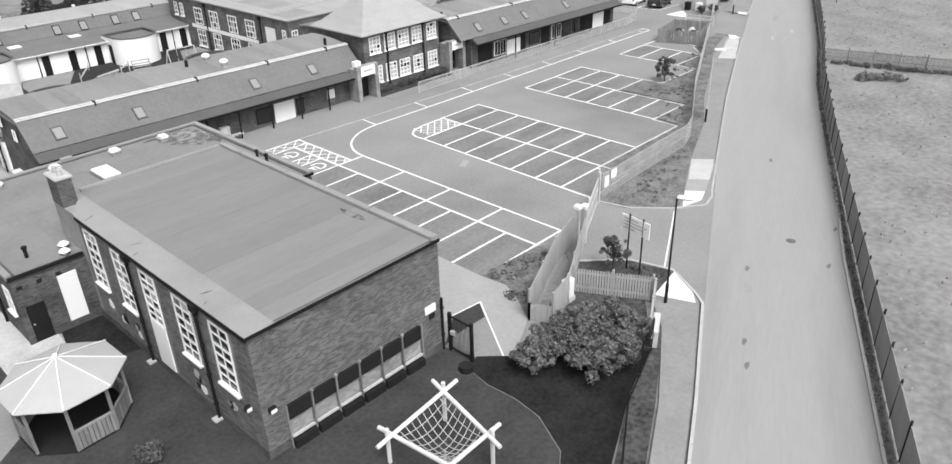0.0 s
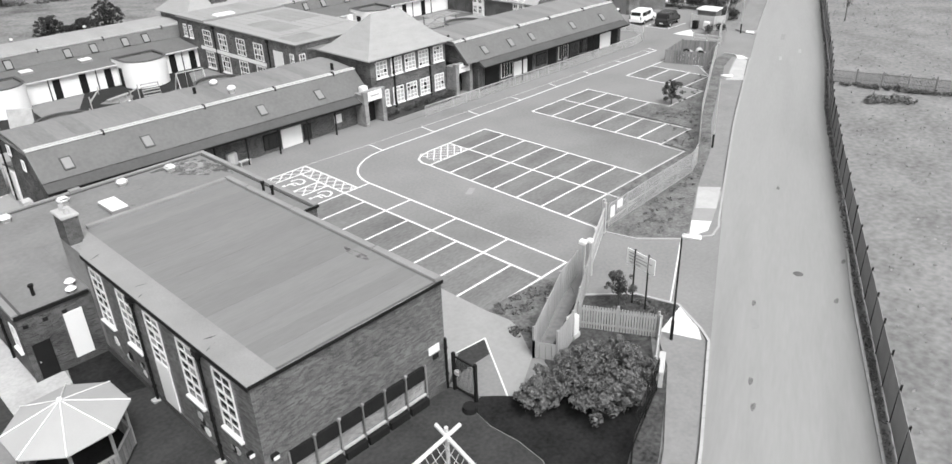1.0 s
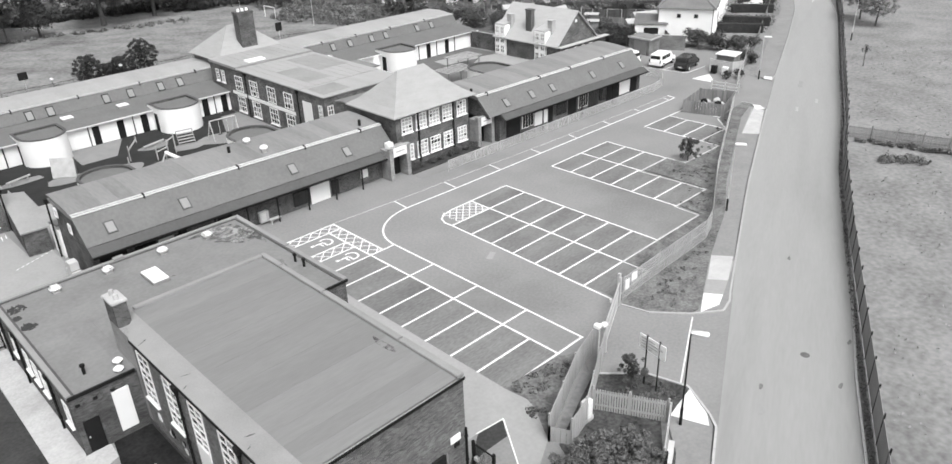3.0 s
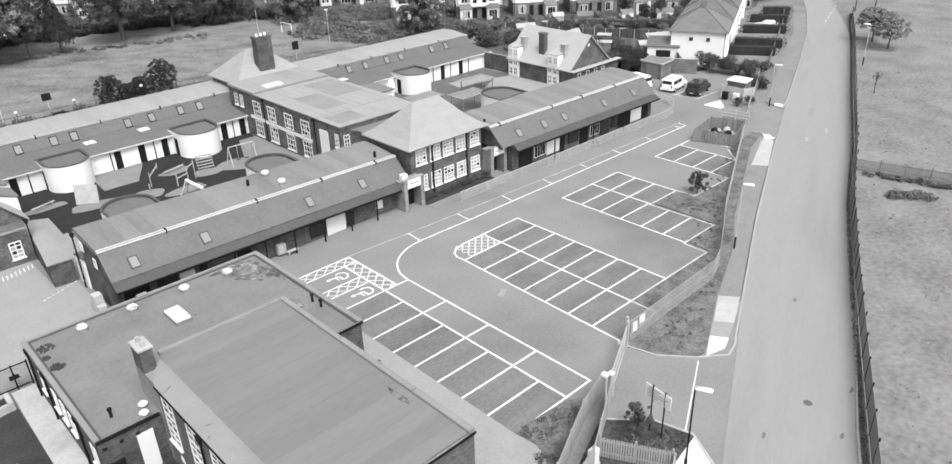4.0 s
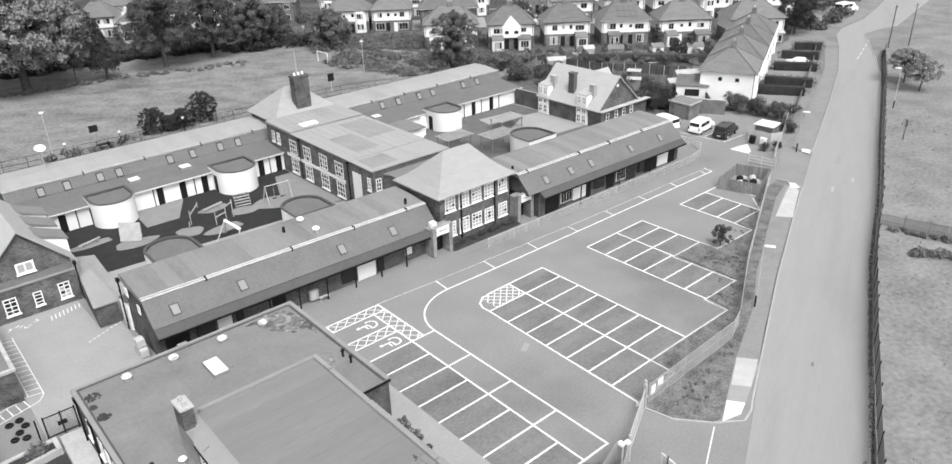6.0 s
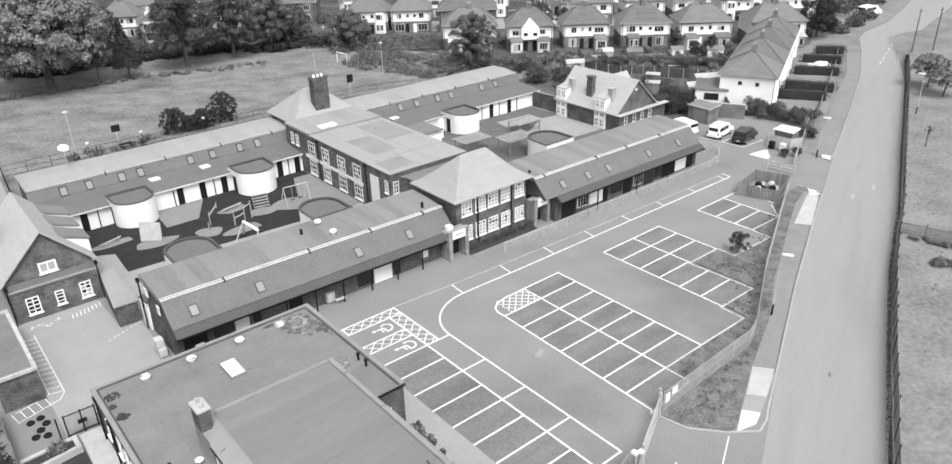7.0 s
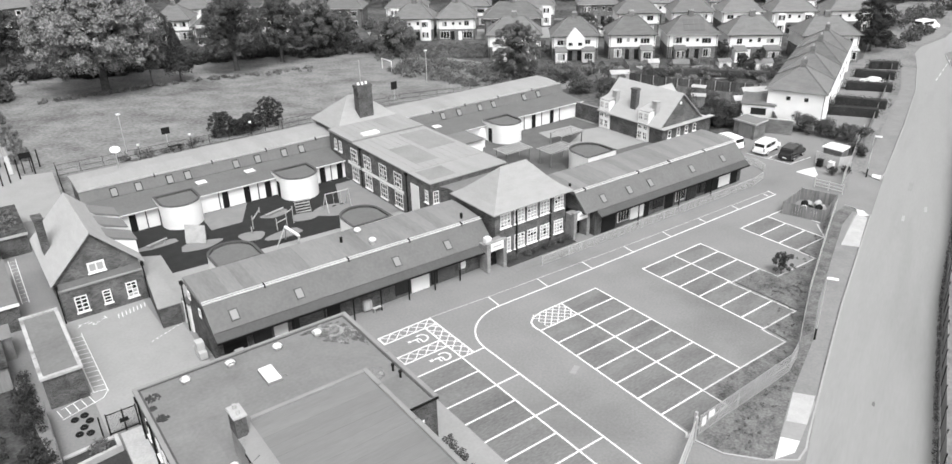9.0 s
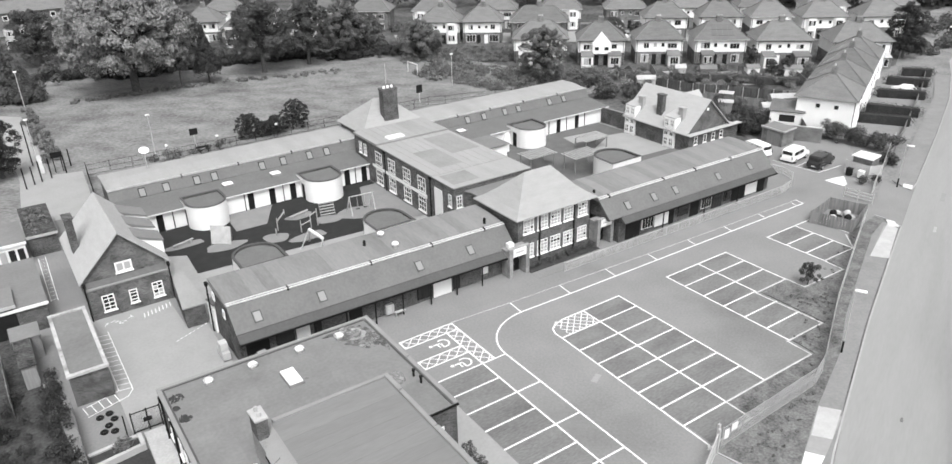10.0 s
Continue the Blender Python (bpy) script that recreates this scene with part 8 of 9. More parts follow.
ROW = -38.7
for x, y, w in ((81.8, 78.2, 9.6), (91.7, 71.2, 9.7), (101.2, 63.0, 10.4), (110.1, 54.2, 10.9), (120.4, 43.5, 11.4), (73.2, 88.0, 11.3)):
    house(x, y, ROW, w, 8.2, "white-rendered semi-detached house with a hipped tiled roof", gable=w == 9.6, solar=w == 10.4)
for k, (x, y, w) in enumerate(((67.5, 119.7, 9.6), (75.5, 113.1, 9.2), (85.7, 104.0, 13.6), (112.0, 88.2, 10.2), (122.5, 80.4, 9.8), (131.3, 72.6, 9.6), (139.9, 64.3, 10.3), (151.0, 56.0, 10.6))):
    house(x, y, ROW, w, 8.0, "semi-detached house with bright bays and a hipped roof", upper=RENDER_WHITE if k != 2 else BRICK_HOUSE, bays=False)
for k in range(9):
    x, y = 62 + 13.2 * k, 146 - 10.4 * k
    house(x, y, ROW, 10.4, 8.0, "distant semi-detached house with a hipped roof", upper=RENDER_WHITE if k % 4 else BRICK_HOUSE, bays=False)
for k in range(4):
    s = 4.9 + 10.6 * k
    house(79.0 + 0.909 * s, 20.2 + 0.417 * s, 24.6, 9.2, 8.2, "white-rendered house beside the street with a hipped roof", lower=RENDER_WHITE, bays=False, side=True, peak=0.55, ridge=8.3)
house(-14.5, 184, -12, 14, 8, "low house with a hipped roof beyond the trees", upper=RENDER_GREY, eave=3.2, ridge=5.8, bays=False)
house(22, 160, -30, 8.5, 8, "white house beyond the trees", bays=False)
house(44, 150, -30, 9, 8, "white house beyond the trees", bays=False)
house(31.5, 174, -30, 10, 8, "white house beyond the trees", lower=RENDER_WHITE, bays=False)
te = thing("terrace", (-7, 212, 0), "long distant brick terrace beyond the trees", "house")
part("wall", box(B(), -40, 212, 0, 8, 220, 5.4), BRICK_HOUSE, te)
part("roof", solid(B(), [(x, y, z) for x in (-41, 9) for y, z in ((211.4, 5.3), (220.6, 5.3), (216, 8.2))], [(0, 3, 5, 2), (4, 1, 2, 5), (3, 0, 1, 4), (0, 2, 1), (3, 4, 5)]), HOUSE_TILES, te)
for k in range(16):
    fr = part("window", box(B(), -39 + 3 * k, 211.9, 3.2, -37.6 + 3 * k, 211.998, 4.6), WHITE, te)
    part("pane", box(B(), -38.8 + 3 * k, 211.8, 3.4, -37.8 + 3 * k, 211.898, 4.4), GLASS, fr)

# dark ground, undergrowth and trees among the far houses
SCRUB = surface("scrub_and_gardens", 0.07, 0.6, 0.12, 1.2, 0.95, 0.4, stain=0.3)
sheet("far_gardens", [(-70, 161), (-14, 148), (-4, 133.5), (21, 132), (36, 126.5), (56, 117), (64, 132), (100, 132), (166, 66), (176, 66), (420, 90), (420, 420), (-200, 420), (-200, 150)], -0.03, SCRUB, "dark gardens and scrub among the far houses", "gardens")
thicket("far_undergrowth", spread(-60, 150, 60, 128, 14, 70) + spread(-40, 180, 70, 150, 24, 90), 16000, 0.34, FOLIAGE_DARK, "dark undergrowth among the far gardens", 1.0, 3.6, 1.8)
thicket("far_wood", spread(166, 106, 232, 52, 16, 70) + spread(204, 78, 262, 24, 18, 60) + spread(150, 130, 260, 92, 26, 40) + spread(70, 185, 170, 140, 20, 60) + spread(-80, 235, 60, 225, 16, 60), 34000, 0.6, FOLIAGE_DARK, "dark belt of woodland beyond the houses", 5, 15, 4.2)
for k, (x, y, tn) in enumerate(((-30, 172, 8), (-2, 182, -20), (6, 146, -25), (28, 148, -32), (38, 166, -34), (56, 160, -38), (-46, 196, 5), (18, 190, -20))):
    house(x, y, tn, 9.4, 7.6, "house with a hipped roof beyond the field trees", upper=(RENDER_WHITE, RENDER_GREY)[k % 2], lower=(RENDER_WHITE, BRICK_HOUSE)[k % 2], bays=k % 2 == 0, eave=4.6, ridge=7.6)

# gardens: fences, hedges, sheds
for k, (x, y) in enumerate(((79, 71), (88, 64.5), (96, 57.5), (104, 50), (112, 43.5), (84, 68.5), (100, 54), (93, 50), (86, 55))):
    sheet("patio", [(x - 1.6, y - 1.0), (x + 0.8, y - 2.4), (x + 2.0, y + 0.2), (x - 0.4, y + 1.6)], 0.012 + 0.004 * (k % 2), (PALE, STONE, PAVING)[k % 3], "pale paved patio behind a house", "patio")
FENCE_DARK = surface("dark_creosoted_fence", 0.06, 0.25, 1.0, 18.0, 0.9, 0.2, each=0.2)
board_fence("garden_fence", [(75.0, 64.0), (77.5, 58.6), (79.6, 51.3), (83.2, 46.3), (85.6, 41.6), (88.3, 37.4)], 1.7, "dark garden fence behind the houses", 0.5, FENCE_DARK, "garden fences", post_mat=STONE)
board_fence("garden_fence", [(87.4, 38.0), (92, 36)], 1.8, "dark garden fence behind the houses", 0.5, FENCE_WOOD, "garden fences")
for k in range(6):
    x, y = 76 + 5.6 * k, 67 - 6.6 * k + (2 if k % 2 else 0)
    board_fence("garden_fence", [(x, y), (x + 5.0, y + 6.4)], 1.6, "garden fence between two plots", 0.5, FENCE_WOOD, "garden fences")
hedge((85.8, 58.4), (98.6, 42.4), 1.7, 1.7, "clipped dark hedge across the gardens", dens=150, size=0.11)
for x, y, w, d, h, m in ((84.4, 36.0, 4.2, 1.8, 2.1, STONE), (78.3, 34.0, 2.8, 1.8, 2.1, STONE), (76.6, 60.2, 3.4, 1.8, 1.9, STONE), (104.2, 40.8, 3.4, 2.4, 2.0, STONE), (91, 57.5, 3.0, 2.2, 2.2, FENCE_WOOD), (98, 52.5, 2.4, 2.0, 2.2, RENDER_WHITE), (103, 47, 3.2, 2.2, 2.3, RENDER_WHITE), (88, 62, 2.0, 2.0, 2.0, STONE)):
    s = thing("garden_shed", (0, 0, 0), "small garden shed with a pitched roof", "shed", group="garden sheds")
    part("wall", box(B(), -w / 2, -d / 2, 0, w / 2, d / 2, h - 0.4), m, s)
    part("roof", solid(B(), [(q, yy, z) for q in (-w / 2 - 0.15, w / 2 + 0.15) for yy, z in ((-d / 2 - 0.15, h - 0.45), (d / 2 + 0.15, h - 0.45), (0, h + 0.2))], [(0, 3, 5, 2), (4, 1, 2, 5), (3, 0, 1, 4), (0, 2, 1), (3, 4, 5)]), ROOF_FELT if m is not STONE else STONE, s)
    s.matrix_basis = pose(x, y, 0, 0, 0, ROW + rng.uniform(-8, 8))
for k in range(90):
    x, y = spread(74, 66, 112, 40, 16, 1)[0]
    bush(x, y, rng.uniform(0.6, 1.4), rng.uniform(0.8, 2.2), "garden shrub behind the houses", (FOLIAGE, FOLIAGE_DARK, FOLIAGE_PALE)[k % 3], 260, 0.18, "garden_shrub", 5, "garden shrubs")
for x, y, h, r in ((101.5, 55.5, 5.0, 1.4), (100, 49.5, 3.6, 1.2), (102.3, 48.0, 4.0, 1.3), (97, 91, 7, 3.4), (104, 90, 5, 1.8)):
    tree(x, y, h, r, "dark garden tree among the houses", FOLIAGE_DARK, 1500, 0.24, 0.15, 0.06, lobes=24)
tree(135.0, 42.5, 11.6, 4.2, "dense dark tree at the bend of the street", FOLIAGE_INNER, 5200, 0.3, 0.3, 0.06, lobes=34)
for k in range(12):
    x, y = 150 + 9 * k - 60, 128 - 7 * k + 30
    tree(x + 20, y, rng.uniform(9, 13), rng.uniform(4.5, 6.5), "dark tree beyond the houses", FOLIAGE_DARK, 1500, 0.5, 0.3, 0.05, lobes=24)
sheet("garden_ground", [(70, 66), (88, 36), (128, 40), (160, 55), (100, 130), (64, 130), (56, 118), (66, 92)], -0.02, SCRUB, "mixed garden plots round the houses", "gardens")
sheet("side_street", [(60, 127), (100, 95), (150, 56), (160, 66), (106, 108), (64, 137)], -0.008, PALE, "street between the rows of houses", "road")
for x, y, h in ((134.0, 21.8, 8.5), (138.5, 19.6, 8.5)):
    up_ = thing("utility_pole", (x, y, 0), "slim dark timber pole beside the bend of the street", "pole", group="utility poles")
    bm = B()
    rod(bm, (x, y, 0), (x, y, h), 0.13, 0.09, 8)
    part("pole", bm, BARK, up_)
    part("crossarm", box(B(), x - 0.7, y - 0.06, h - 0.5, x + 0.7, y + 0.06, h - 0.38), BARK, up_)
thicket("bend_scrub", spread(148, 41.5, 164, 44.5, 3, 30) + spread(160, 52, 200, 56, 8, 60) + spread(141, 40, 150, 56, 5, 30), 9000, 0.26, FOLIAGE_DARK, "dark scrub beside the bend of the street", 0.8, 3.0, 1.3)
sheet("drive", [(147, 38.2), (161, 39.4), (174, 43.4), (172, 49), (150, 47)], -0.006, PAVING, "grey tarmac forecourt beside the bend", "tarmac")
# front gardens beside the street
for a, c in (((85.9, 24.0), (90.3, 17.1)), ((92.4, 25.5), (95.9, 18.6)), ((102.5, 29.3), (106.8, 23.3)), ((112.0, 33.0), (115.4, 27.2)), ((120.4, 34.6), (123.6, 30.8))):
    hedge(a, c, 1.8, 1.7, "clipped dark hedge between front gardens", FOLIAGE_INNER, dens=260, size=0.1)
sheet("front_gardens", [(79, 20), (120, 38.8), (124, 31.5), (84, 13.5)], 0.02, PAVING, "paved drives before the street houses", "drive")
board_fence("front_fence", [(66, 8.0), (82, 14.0), (110, 25.6), (124, 32)], 1.2, "weathered fence along the front gardens", 0.4, FENCE_WOOD)
og = thing("overgrown_hedge", (75.6, 16.5, 0), "broad overgrown dark hedge behind the parking yard", "hedge")
hl = [(75.0 + 1.4 * f + rng.normal() * 0.7, 21.8 - 9.6 * f + rng.normal() * 0.5, rng.uniform(0.7, 2.0), rng.uniform(0.6, 1.1)) for f in np.linspace(0, 1, 34)]
hl += [(72.0 + rng.normal() * 0.6, 10.6 + 1.6 * rng.normal() * 0.5, rng.uniform(0.5, 1.4), rng.uniform(0.5, 0.8)) for _ in range(8)]
leaves("foliage", hl, 9000, 0.13, FOLIAGE_DARK, og, up=0.5)


def vehicle(x, y, turn, paint, label, kind="van", size=1.0):
    """A parked car or van: body with rounded shell, cabin glass, four wheels with tyre and rim, lamps."""
    v = thing("parked_" + kind, (0, 0, 0), label, kind, group="parked vehicles")
    L, W, H = (4.9, 1.9, 1.9) if kind == "van" else (4.2, 1.75, 1.45)
    prof = [(-L / 2, 0.35), (-L / 2, 0.95), (-L / 2 + 0.1, H * 0.62), (-L / 2 + 0.35, H - 0.05), (0.2, H), (L * 0.2, H - 0.08), (L * 0.36, H * 0.6), (L / 2 - 0.1, H * 0.5), (L / 2, 0.75), (L / 2, 0.35)] if kind == "van" else [(-L / 2, 0.3), (-L / 2, 0.8), (-L / 2 + 0.5, 0.92), (-L * 0.28, H - 0.05), (0.0, H), (L * 0.12, H - 0.05), (L * 0.27, 0.95), (L / 2 - 0.15, 0.82), (L / 2, 0.6), (L / 2, 0.3)]
    n = len(prof)
    bm = solid(B(), [(a, s * W / 2 * (1 if z < 1.0 else 0.9), z) for s in (-1, 1) for a, z in prof], [tuple(range(n)), tuple(range(2 * n - 1, n - 1, -1))] + [(i, n + i, n + (i + 1) % n, (i + 1) % n) for i in range(n)])
    bmesh.ops.recalc_face_normals(bm, faces=bm.faces)
    part("body", bevelled(bm, 0.06), paint, v, smooth=False)
    for s in (-1, 1):
        for a, c in ((-L * 0.4, -L * 0.14), (-L * 0.11, L * 0.12)):
            part("side_window", box(B(), a, s * W / 2 * 0.93 - 0.012, H * 0.6, c, s * W / 2 * 0.93 + 0.012, H * 0.86), GLASS, v)
        for a in (-L * 0.3, L * 0.31):
            bm = B()
            rod(bm, (a, s * (W / 2 - 0.2), 0.32), (a, s * (W / 2 + 0.02), 0.32), 0.32, n=16)
            wl_ = part("wheel", bm, BLACK, v)
            bm = B()
            rod(bm, (a, s * (W / 2 + 0.021), 0.32), (a, s * (W / 2 + 0.035), 0.32), 0.19, n=12)
            part("rim", bm, STEEL, wl_)
        part("rear_lamp", box(B(), -L / 2 - 0.015, s * W * 0.42 - 0.08, 0.75, -L / 2 + 0.02, s * W * 0.42 + 0.08, 1.15), DARK, v)
        part("headlight", box(B(), L / 2 - 0.04, s * W * 0.36 - 0.16, 0.62, L / 2 + 0.015, s * W * 0.36 + 0.16, 0.8), WHITE, v)
    part("rear_window", box(B(), -L / 2 + 0.06, -W * 0.36, H * 0.66, -L / 2 + 0.2, W * 0.36, H * 0.9), GLASS, v)
    part("number_plate", box(B(), -L / 2 - 0.02, -0.26, 0.5, -L / 2 - 0.002, 0.26, 0.62), WHITE, v)
    v.matrix_basis = pose(x, y, 0, 0, 0, turn) @ Matrix.Scale(size, 4)


vehicle(63.3, 18.8, 8, CAR_WHITE, "white passenger van parked beside the school")
vehicle(63.9, 15.2, 10, CAR_BLACK, "black van parked beside the school")
vehicle(60.9, 23.7, 82, CAR_WHITE, "white van parked behind the east wing")
vehicle(94.6, 21.9, 115, CAR_GREY, "silver car parked in a front drive", "car")
vehicle(108.6, 27.8, 115, CAR_WHITE, "white car parked in a front drive", "car")
vehicle(166, 45.5, -8, CAR_WHITE, "large white van parked beside the far street", size=1.4)
vehicle(98.5, 97.5, ROW, CAR_GREY, "silver car parked in the far street", "car")
vehicle(104.5, 96.0, ROW, CAR_WHITE, "white car parked in the far street", "car")

# parking yard: garages, kiosk, bin store
gr = thing("garage", (67.5, 22.5, 0), "low brick garage with a flat roof", "garage")
part("wall", prism(B(), [(66.1, 22.9), (69.3, 23.2), (69.5, 26.9), (66.3, 26.6)], 0, 2.3), BRICK_HOUSE, gr)
part("roof", prism(B(), [(66.0, 22.8), (69.4, 23.1), (69.6, 27.0), (66.2, 26.7)], 2.31, 2.42), ROOF_FELT, gr)
part("roof_edge", beam(B(), (65.98, 22.72), (66.18, 26.75), 0.12, 2.25, 2.5), STONE, gr)
part("roof_edge", beam(B(), (65.98, 22.7), (69.45, 23.02), 0.12, 2.25, 2.5), STONE, gr)
part("door", beam(B(), (66.06, 23.4), (66.2, 25.6), 0.06, 0.05, 2.05), FENCE_WOOD, gr)
gw = thing("yard_wall", (71, 19.5, 0), "brick wall behind the parked vans", "wall")
part("body", beam(B(), (70.1, 24.6), (72.3, 20.6), 0.3, 0, 2.2), BRICK_HOUSE, gw)
part("coping", beam(B(), (70.05, 24.7), (72.35, 20.5), 0.42, 2.204, 2.28), STONE, gw)
kk = thing("kiosk", (66.5, 9.0, 0), "small pale kiosk with a white flat roof", "kiosk")
part("wall", prism(B(), [(65.5, 9.0), (67.9, 9.4), (67.6, 11.8), (65.4, 11.6)], 0, 2.1), BRICK_HOUSE, kk)
part("roof", prism(B(), [(65.3, 8.85), (68.05, 9.3), (67.75, 11.95), (65.2, 11.75)], 2.11, 2.25), WHITE, kk)
board_fence("kiosk_fence", [(64.3, 11.8), (64.4, 8.6), (66.2, 7.9)], 1.7, "grey panel fence before the kiosk", 0.4, RENDER_GREY)
for x, y, m in ((63.4, 10.7, DARK), (63.6, 9.2, WHITE)):
    bn_ = thing("wheelie_bin", (x, y, 0), "wheeled bin beside the kiosk", "bin", group="wheeled bins")
    part("body", bevelled(box(B(), x - 0.3, y - 0.35, 0.08, x + 0.3, y + 0.35, 1.0), 0.04), m, bn_)
    part("lid", bevelled(box(B(), x - 0.34, y - 0.4, 1.002, x + 0.34, y + 0.4, 1.1), 0.03), m, bn_)
board_fence("bin_store_fence", [(46.3, 5.0), (47.6, 0.6), (52.8, 2.2), (51.6, 6.0), (46.3, 5.0)], 1.5, "close-boarded timber bin store beside the car park", 0.3)
for k in range(9):
    x, y = 48.0 + 1.2 * (k % 3) + rng.uniform(-0.2, 0.2), 2.3 + 0.9 * (k // 3) + rng.uniform(-0.2, 0.2)
    bg = thing("rubbish_sack", (x, y, 0), "filled rubbish sack in the bin store", "rubbish", group="rubbish sacks")
    bm = B()
    bmesh.ops.create_icosphere(bm, subdivisions=2, radius=0.45, matrix=Matrix.Translation((x, y, 0.4 + 0.4 * (k % 2))) @ Matrix.Diagonal((1.2, 0.9, 0.9, 1)))
    for vv in bm.verts:
        vv.co += Vector(rng.normal(size=3)) * 0.03
    part("sack", bm, (WHITE, BLACK, STONE)[k % 3], bg, smooth=True)
lines = B()
polyline(lines, [(60.6, 20.3), (61.35, 13.7), (66.0, 13.5)], 0.12)
polyline(lines, [(61.0, 16.9), (65.6, 17.2)], 0.12)
tagged(part("line_marking", lines, PAINT), "white bay lines in the parking yard", "road marking", kind="structure")
for p, q in (((56.4, 7.1), (56.9, 3.7)),):
    mg = thing("site_barrier", (58, 4.4, 0), "pale steel swing gate across the yard entrance", "gate")
    for z in (0.3, 0.7, 1.1):
        part("rail", beam(B(), p, q, 0.06, z, z + 0.07), STEEL, mg)
    for f in (0, 0.5, 1):
        x, y = p[0] + (q[0] - p[0]) * f, p[1] + (q[1] - p[1]) * f
        part("post", box(B(), x - 0.05, y - 0.05, 0, x + 0.05, y + 0.05, 1.3), STEEL, mg)

# rough strip between the parking yard and the gardens
sheet("scrub_ground", [(62.8, 29.0), (66.5, 26.5), (71.5, 22.6), (75.5, 20.5), (79, 27.5), (88.5, 38.2), (73, 62), (57, 63), (62.5, 44)], 0.016, SCRUB, "dark rough ground behind the school blocks", "scrub")
for k in range(34):
    x, y = spread(65, 55, 79, 31, 7, 1)[0]
    bush(x, y, rng.uniform(0.8, 1.9), rng.uniform(0.8, 2.4), "dark shrub in the rough strip", (FOLIAGE_DARK, FOLIAGE)[k % 2], 380, 0.15, "scrub_bush", 6, "scrub bushes")
an = thing("house_annex", (76.3, 30.4, 0), "small white annex with a tiled lean-to roof", "house")
part("wall", prism(B(), [(73.6, 30.6), (76.2, 26.4), (78.6, 28.0), (76.4, 32.2)], 0, 2.5), RENDER_WHITE, an)
part("roof", prism(B(), [(73.3, 30.7), (76.1, 26.1), (78.8, 27.9), (76.5, 32.5)], 2.51, 2.7, [(73.3, 30.7, 2.6), (76.1, 26.1, 2.6), (78.8, 27.9, 3.6), (76.5, 32.5, 3.6)]), HOUSE_TILES, an)
part("window", prism(B(), [(74.3, 29.4), (75.5, 27.45), (75.6, 27.5), (74.4, 29.45)], 0.9, 2.0), GLASS, an)
for x, y, r, h in ((66.6, 30.2, 1.8, 2.6), (68.6, 31.4, 1.8, 2.8), (70.4, 30.2, 1.8, 2.4), (70.8, 33.8, 1.8, 2.2), (68.2, 28.6, 1.4, 2.0)):
    bush(x, y, r, h, "dense dark bush beside the garage", FOLIAGE_INNER, 1600, 0.14, n=10, clump=0.7)
for x, y, w, d, h in ((74.0, 39.5, 2.2, 1.8, 1.9), (78.5, 43.0, 2.2, 1.8, 1.9)):
    s = thing("garden_shed", (0, 0, 0), "weathered shed with a pale flat roof", "shed", group="flat sheds")
    part("wall", box(B(), -w / 2, -d / 2, 0, w / 2, d / 2, h), FENCE_WOOD, s)
    part("roof", box(B(), -w / 2 - 0.15, -d / 2 - 0.15, h + 0.002, w / 2 + 0.15, d / 2 + 0.15, h + 0.12), STONE if x > 73 else ROOF_FELT, s)
    s.matrix_basis = pose(x, y, 0, 0, 0, -55 + rng.uniform(-6, 6))
board_fence("garden_fence", [(72.0, 22.8), (76.5, 27.0)], 1.8, "dark fence beside the garage", 0.5, FENCE_WOOD, "garden fences")
board_fence("garden_fence", [(77.3, 46.6), (78.4, 42.2), (80.6, 37.6)], 1.6, "dark fence across the rough strip", 0.5, FENCE_WOOD, "garden fences")
board_fence("garden_fence", [(68.0, 46.0), (76.0, 51.0)], 1.6, "dark fence across the rough strip", 0.5, FENCE_WOOD, "garden fences")
# small things by the rear fence and the farther entrance
pt = thing("picnic_table", (-3.0, 74.9, 0), "dark timber picnic table beside the rear fence", "table")
part("tabletop", box(B(), -3.9, 74.6, 0.7, -2.1, 75.3, 0.76), BLACK, pt)
for y in (74.2, 75.7):
    part("bench", box(B(), -3.9, y - 0.13, 0.4, -2.1, y + 0.13, 0.45), BLACK, pt)
for x in (-3.6, -2.4):
    for sy in (-1, 1):
        part("leg", solid(B(), [(x + e, 74.95 + sy * q, z) for e in (-0.05, 0.05) for q, z in ((0.2, 0.7), (0.3, 0.7), (0.75, 0), (0.65, 0))], [(0, 1, 2, 3), (7, 6, 5, 4), (0, 4, 5, 1), (1, 5, 6, 2), (2, 6, 7, 3), (3, 7, 4, 0)]), BLACK, pt)
for x in (-8.25, -0.8, 8.6):
    fl_ = thing("fence_lamp", (x, 74.2, 0), "small white lamp on a slim post by the fence", "lamp", group="fence lamps")
    bm = B()
    rod(bm, (x, 74.2, 0), (x, 74.2, 2.05), 0.035, n=6)
    part("pole", bm, BLACK, fl_)
    part("lamp_head", bevelled(box(B(), x - 0.2, 74.05, 2.05, x + 0.2, 74.35, 2.35), 0.06), WHITE, fl_)
sheet("concrete_pad", [(59.5, 8.96), (60.5, 9.1), (62.8, 10.98), (61.1, 11.4), (59.4, 11.6)], 0.01, WHITE_PAD, "bright concrete pad beside the kiosk", "concrete")
for x, y, h in ((61.9, 8.0, 1.2), (63.2, 7.0, 1.4)):
    bush(x, y, 0.8, h, "dark shrub beside the entrance fence", FOLIAGE_INNER, 420, 0.1, n=8)


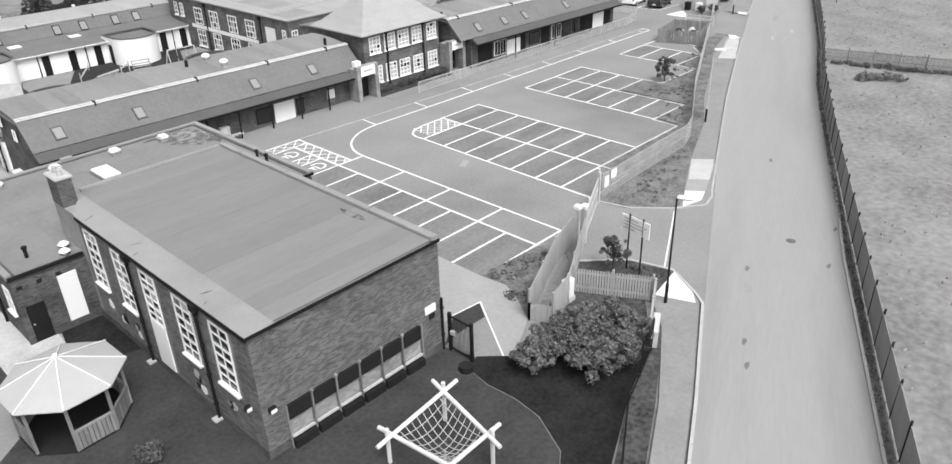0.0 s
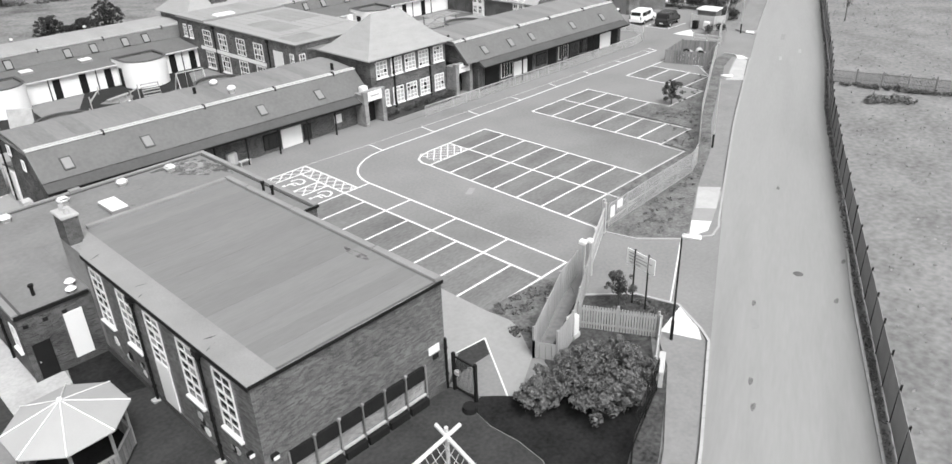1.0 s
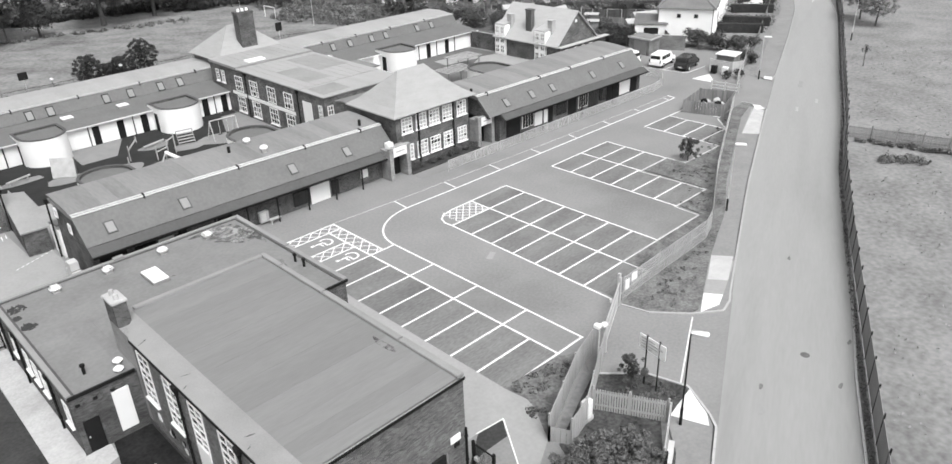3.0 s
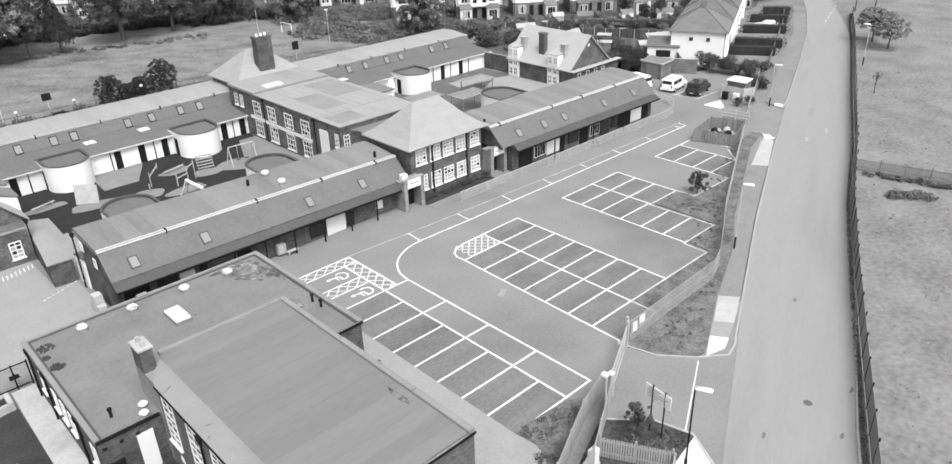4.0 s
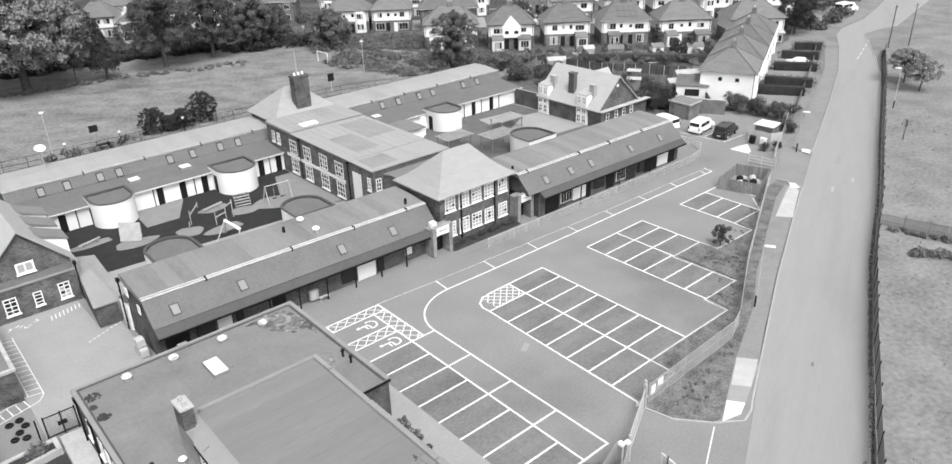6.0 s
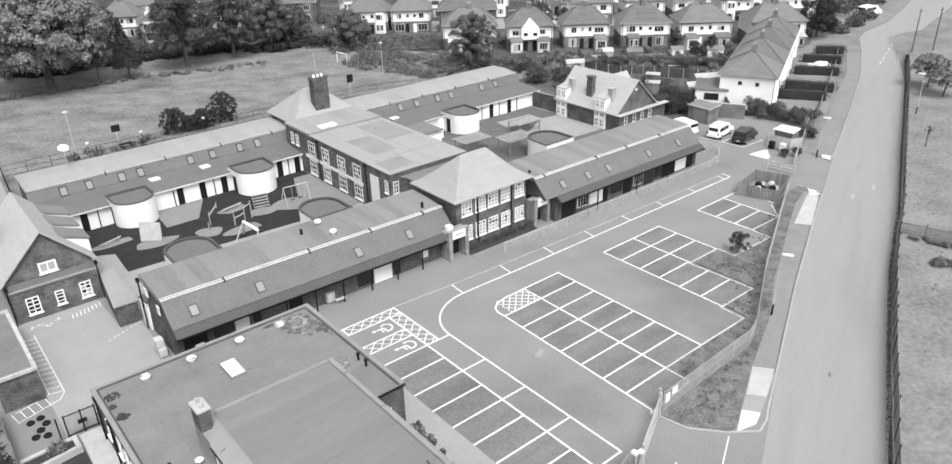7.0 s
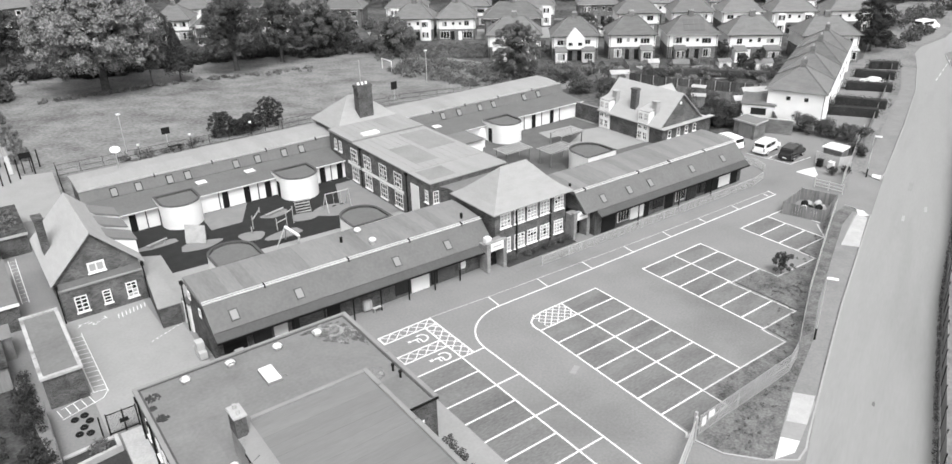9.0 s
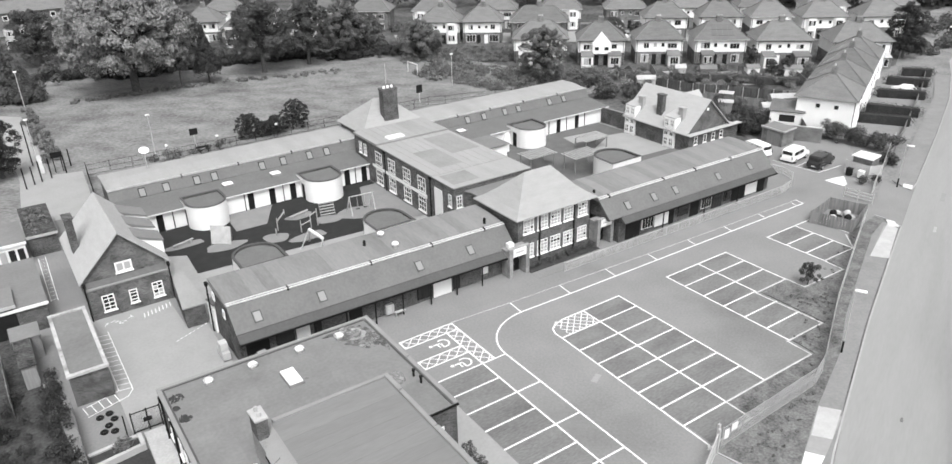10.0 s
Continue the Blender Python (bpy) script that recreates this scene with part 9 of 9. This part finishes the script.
# ---- the bricks of the hall's two weather walls ----
BRICK_UNIT = surface("dark_brick_unit", 0.1, 0.14, 0.8, 12.0, 0.92, 0.1, each=0.3)
BRICK_ROWS = leaf_surface("dark_brick_rows", 0.102, 0.34)
SHADES = [part("brick_pattern", box(B(), -0.106, -0.012, 0, 0.106, 0.01, 0.064), BRICK_UNIT)]
unit = SHADES[0].data
bpy.data.objects.remove(SHADES[0])
hall_wall = [c for c in hall.children if c.name.startswith("wall")][0]
OPENINGS = [(yc - 0.78, yc + 0.78, 2.25 if k != 2 else 0.38, 5.46) for k, yc in enumerate(HALL_WINDOWS)]


def brick_wall(axis, a0, a1, single):
    """Stretcher courses on one wall; a stretch of them as bricks of their own, the rest joined."""
    verts, faces = [], []
    z, course, made = 0.44, 0, 0
    while z < HZ - 0.26:
        a = a0 + (0.0 if course % 2 else 0.1125)
        while a < a1 + 0.1:
            off = random.uniform(-0.003, 0.003)
            u0, u1 = max(a - 0.106, a0 + 0.002), min(a + 0.106, a1 - 0.002)
            hole = axis == "x" and any(o[0] - 0.1 < a < o[1] + 0.1 and o[2] - 0.06 < z < o[3] for o in OPENINGS)
            if u1 - u0 > 0.04 and not hole:
                if single and made < 300 and a > single[0] and z > single[1] and u1 - u0 > 0.2:
                    b = link_mesh("brick", unit, hall_wall)
                    b.matrix_basis = ROOTS[hall.name] @ pose(a, HY0 - off, z)
                    made += 1
                else:
                    n = len(verts)
                    for d in (-0.012 + off, 0.01):
                        for u, w in ((u0, 0), (u1, 0), (u1, 0.064), (u0, 0.064)):
                            verts.append((u, HY0 + d, z + w) if axis == "y" else (HX0 + d, u, z + w))
                    q = ((0, 1, 2, 3), (0, 4, 5, 1), (1, 5, 6, 2), (2, 6, 7, 3), (3, 7, 4, 0))
                    faces += [tuple(n + i for i in (f if axis == "y" else f[::-1])) for f in q]
            a += 0.225
        z += 0.075
        course += 1
    me = bpy.data.meshes.new("brickwork")
    me.from_pydata(verts, [], faces)
    me.materials.append(BRICK_ROWS)
    me.transform(ROOTS[hall.name])
    tagged(link_mesh("brickwork", me, hall_wall), kind="stuff")


brick_wall("y", HX0, HX1, (-15.2, 4.0))
brick_wall("x", HY0, HY1 - 2.8, None)
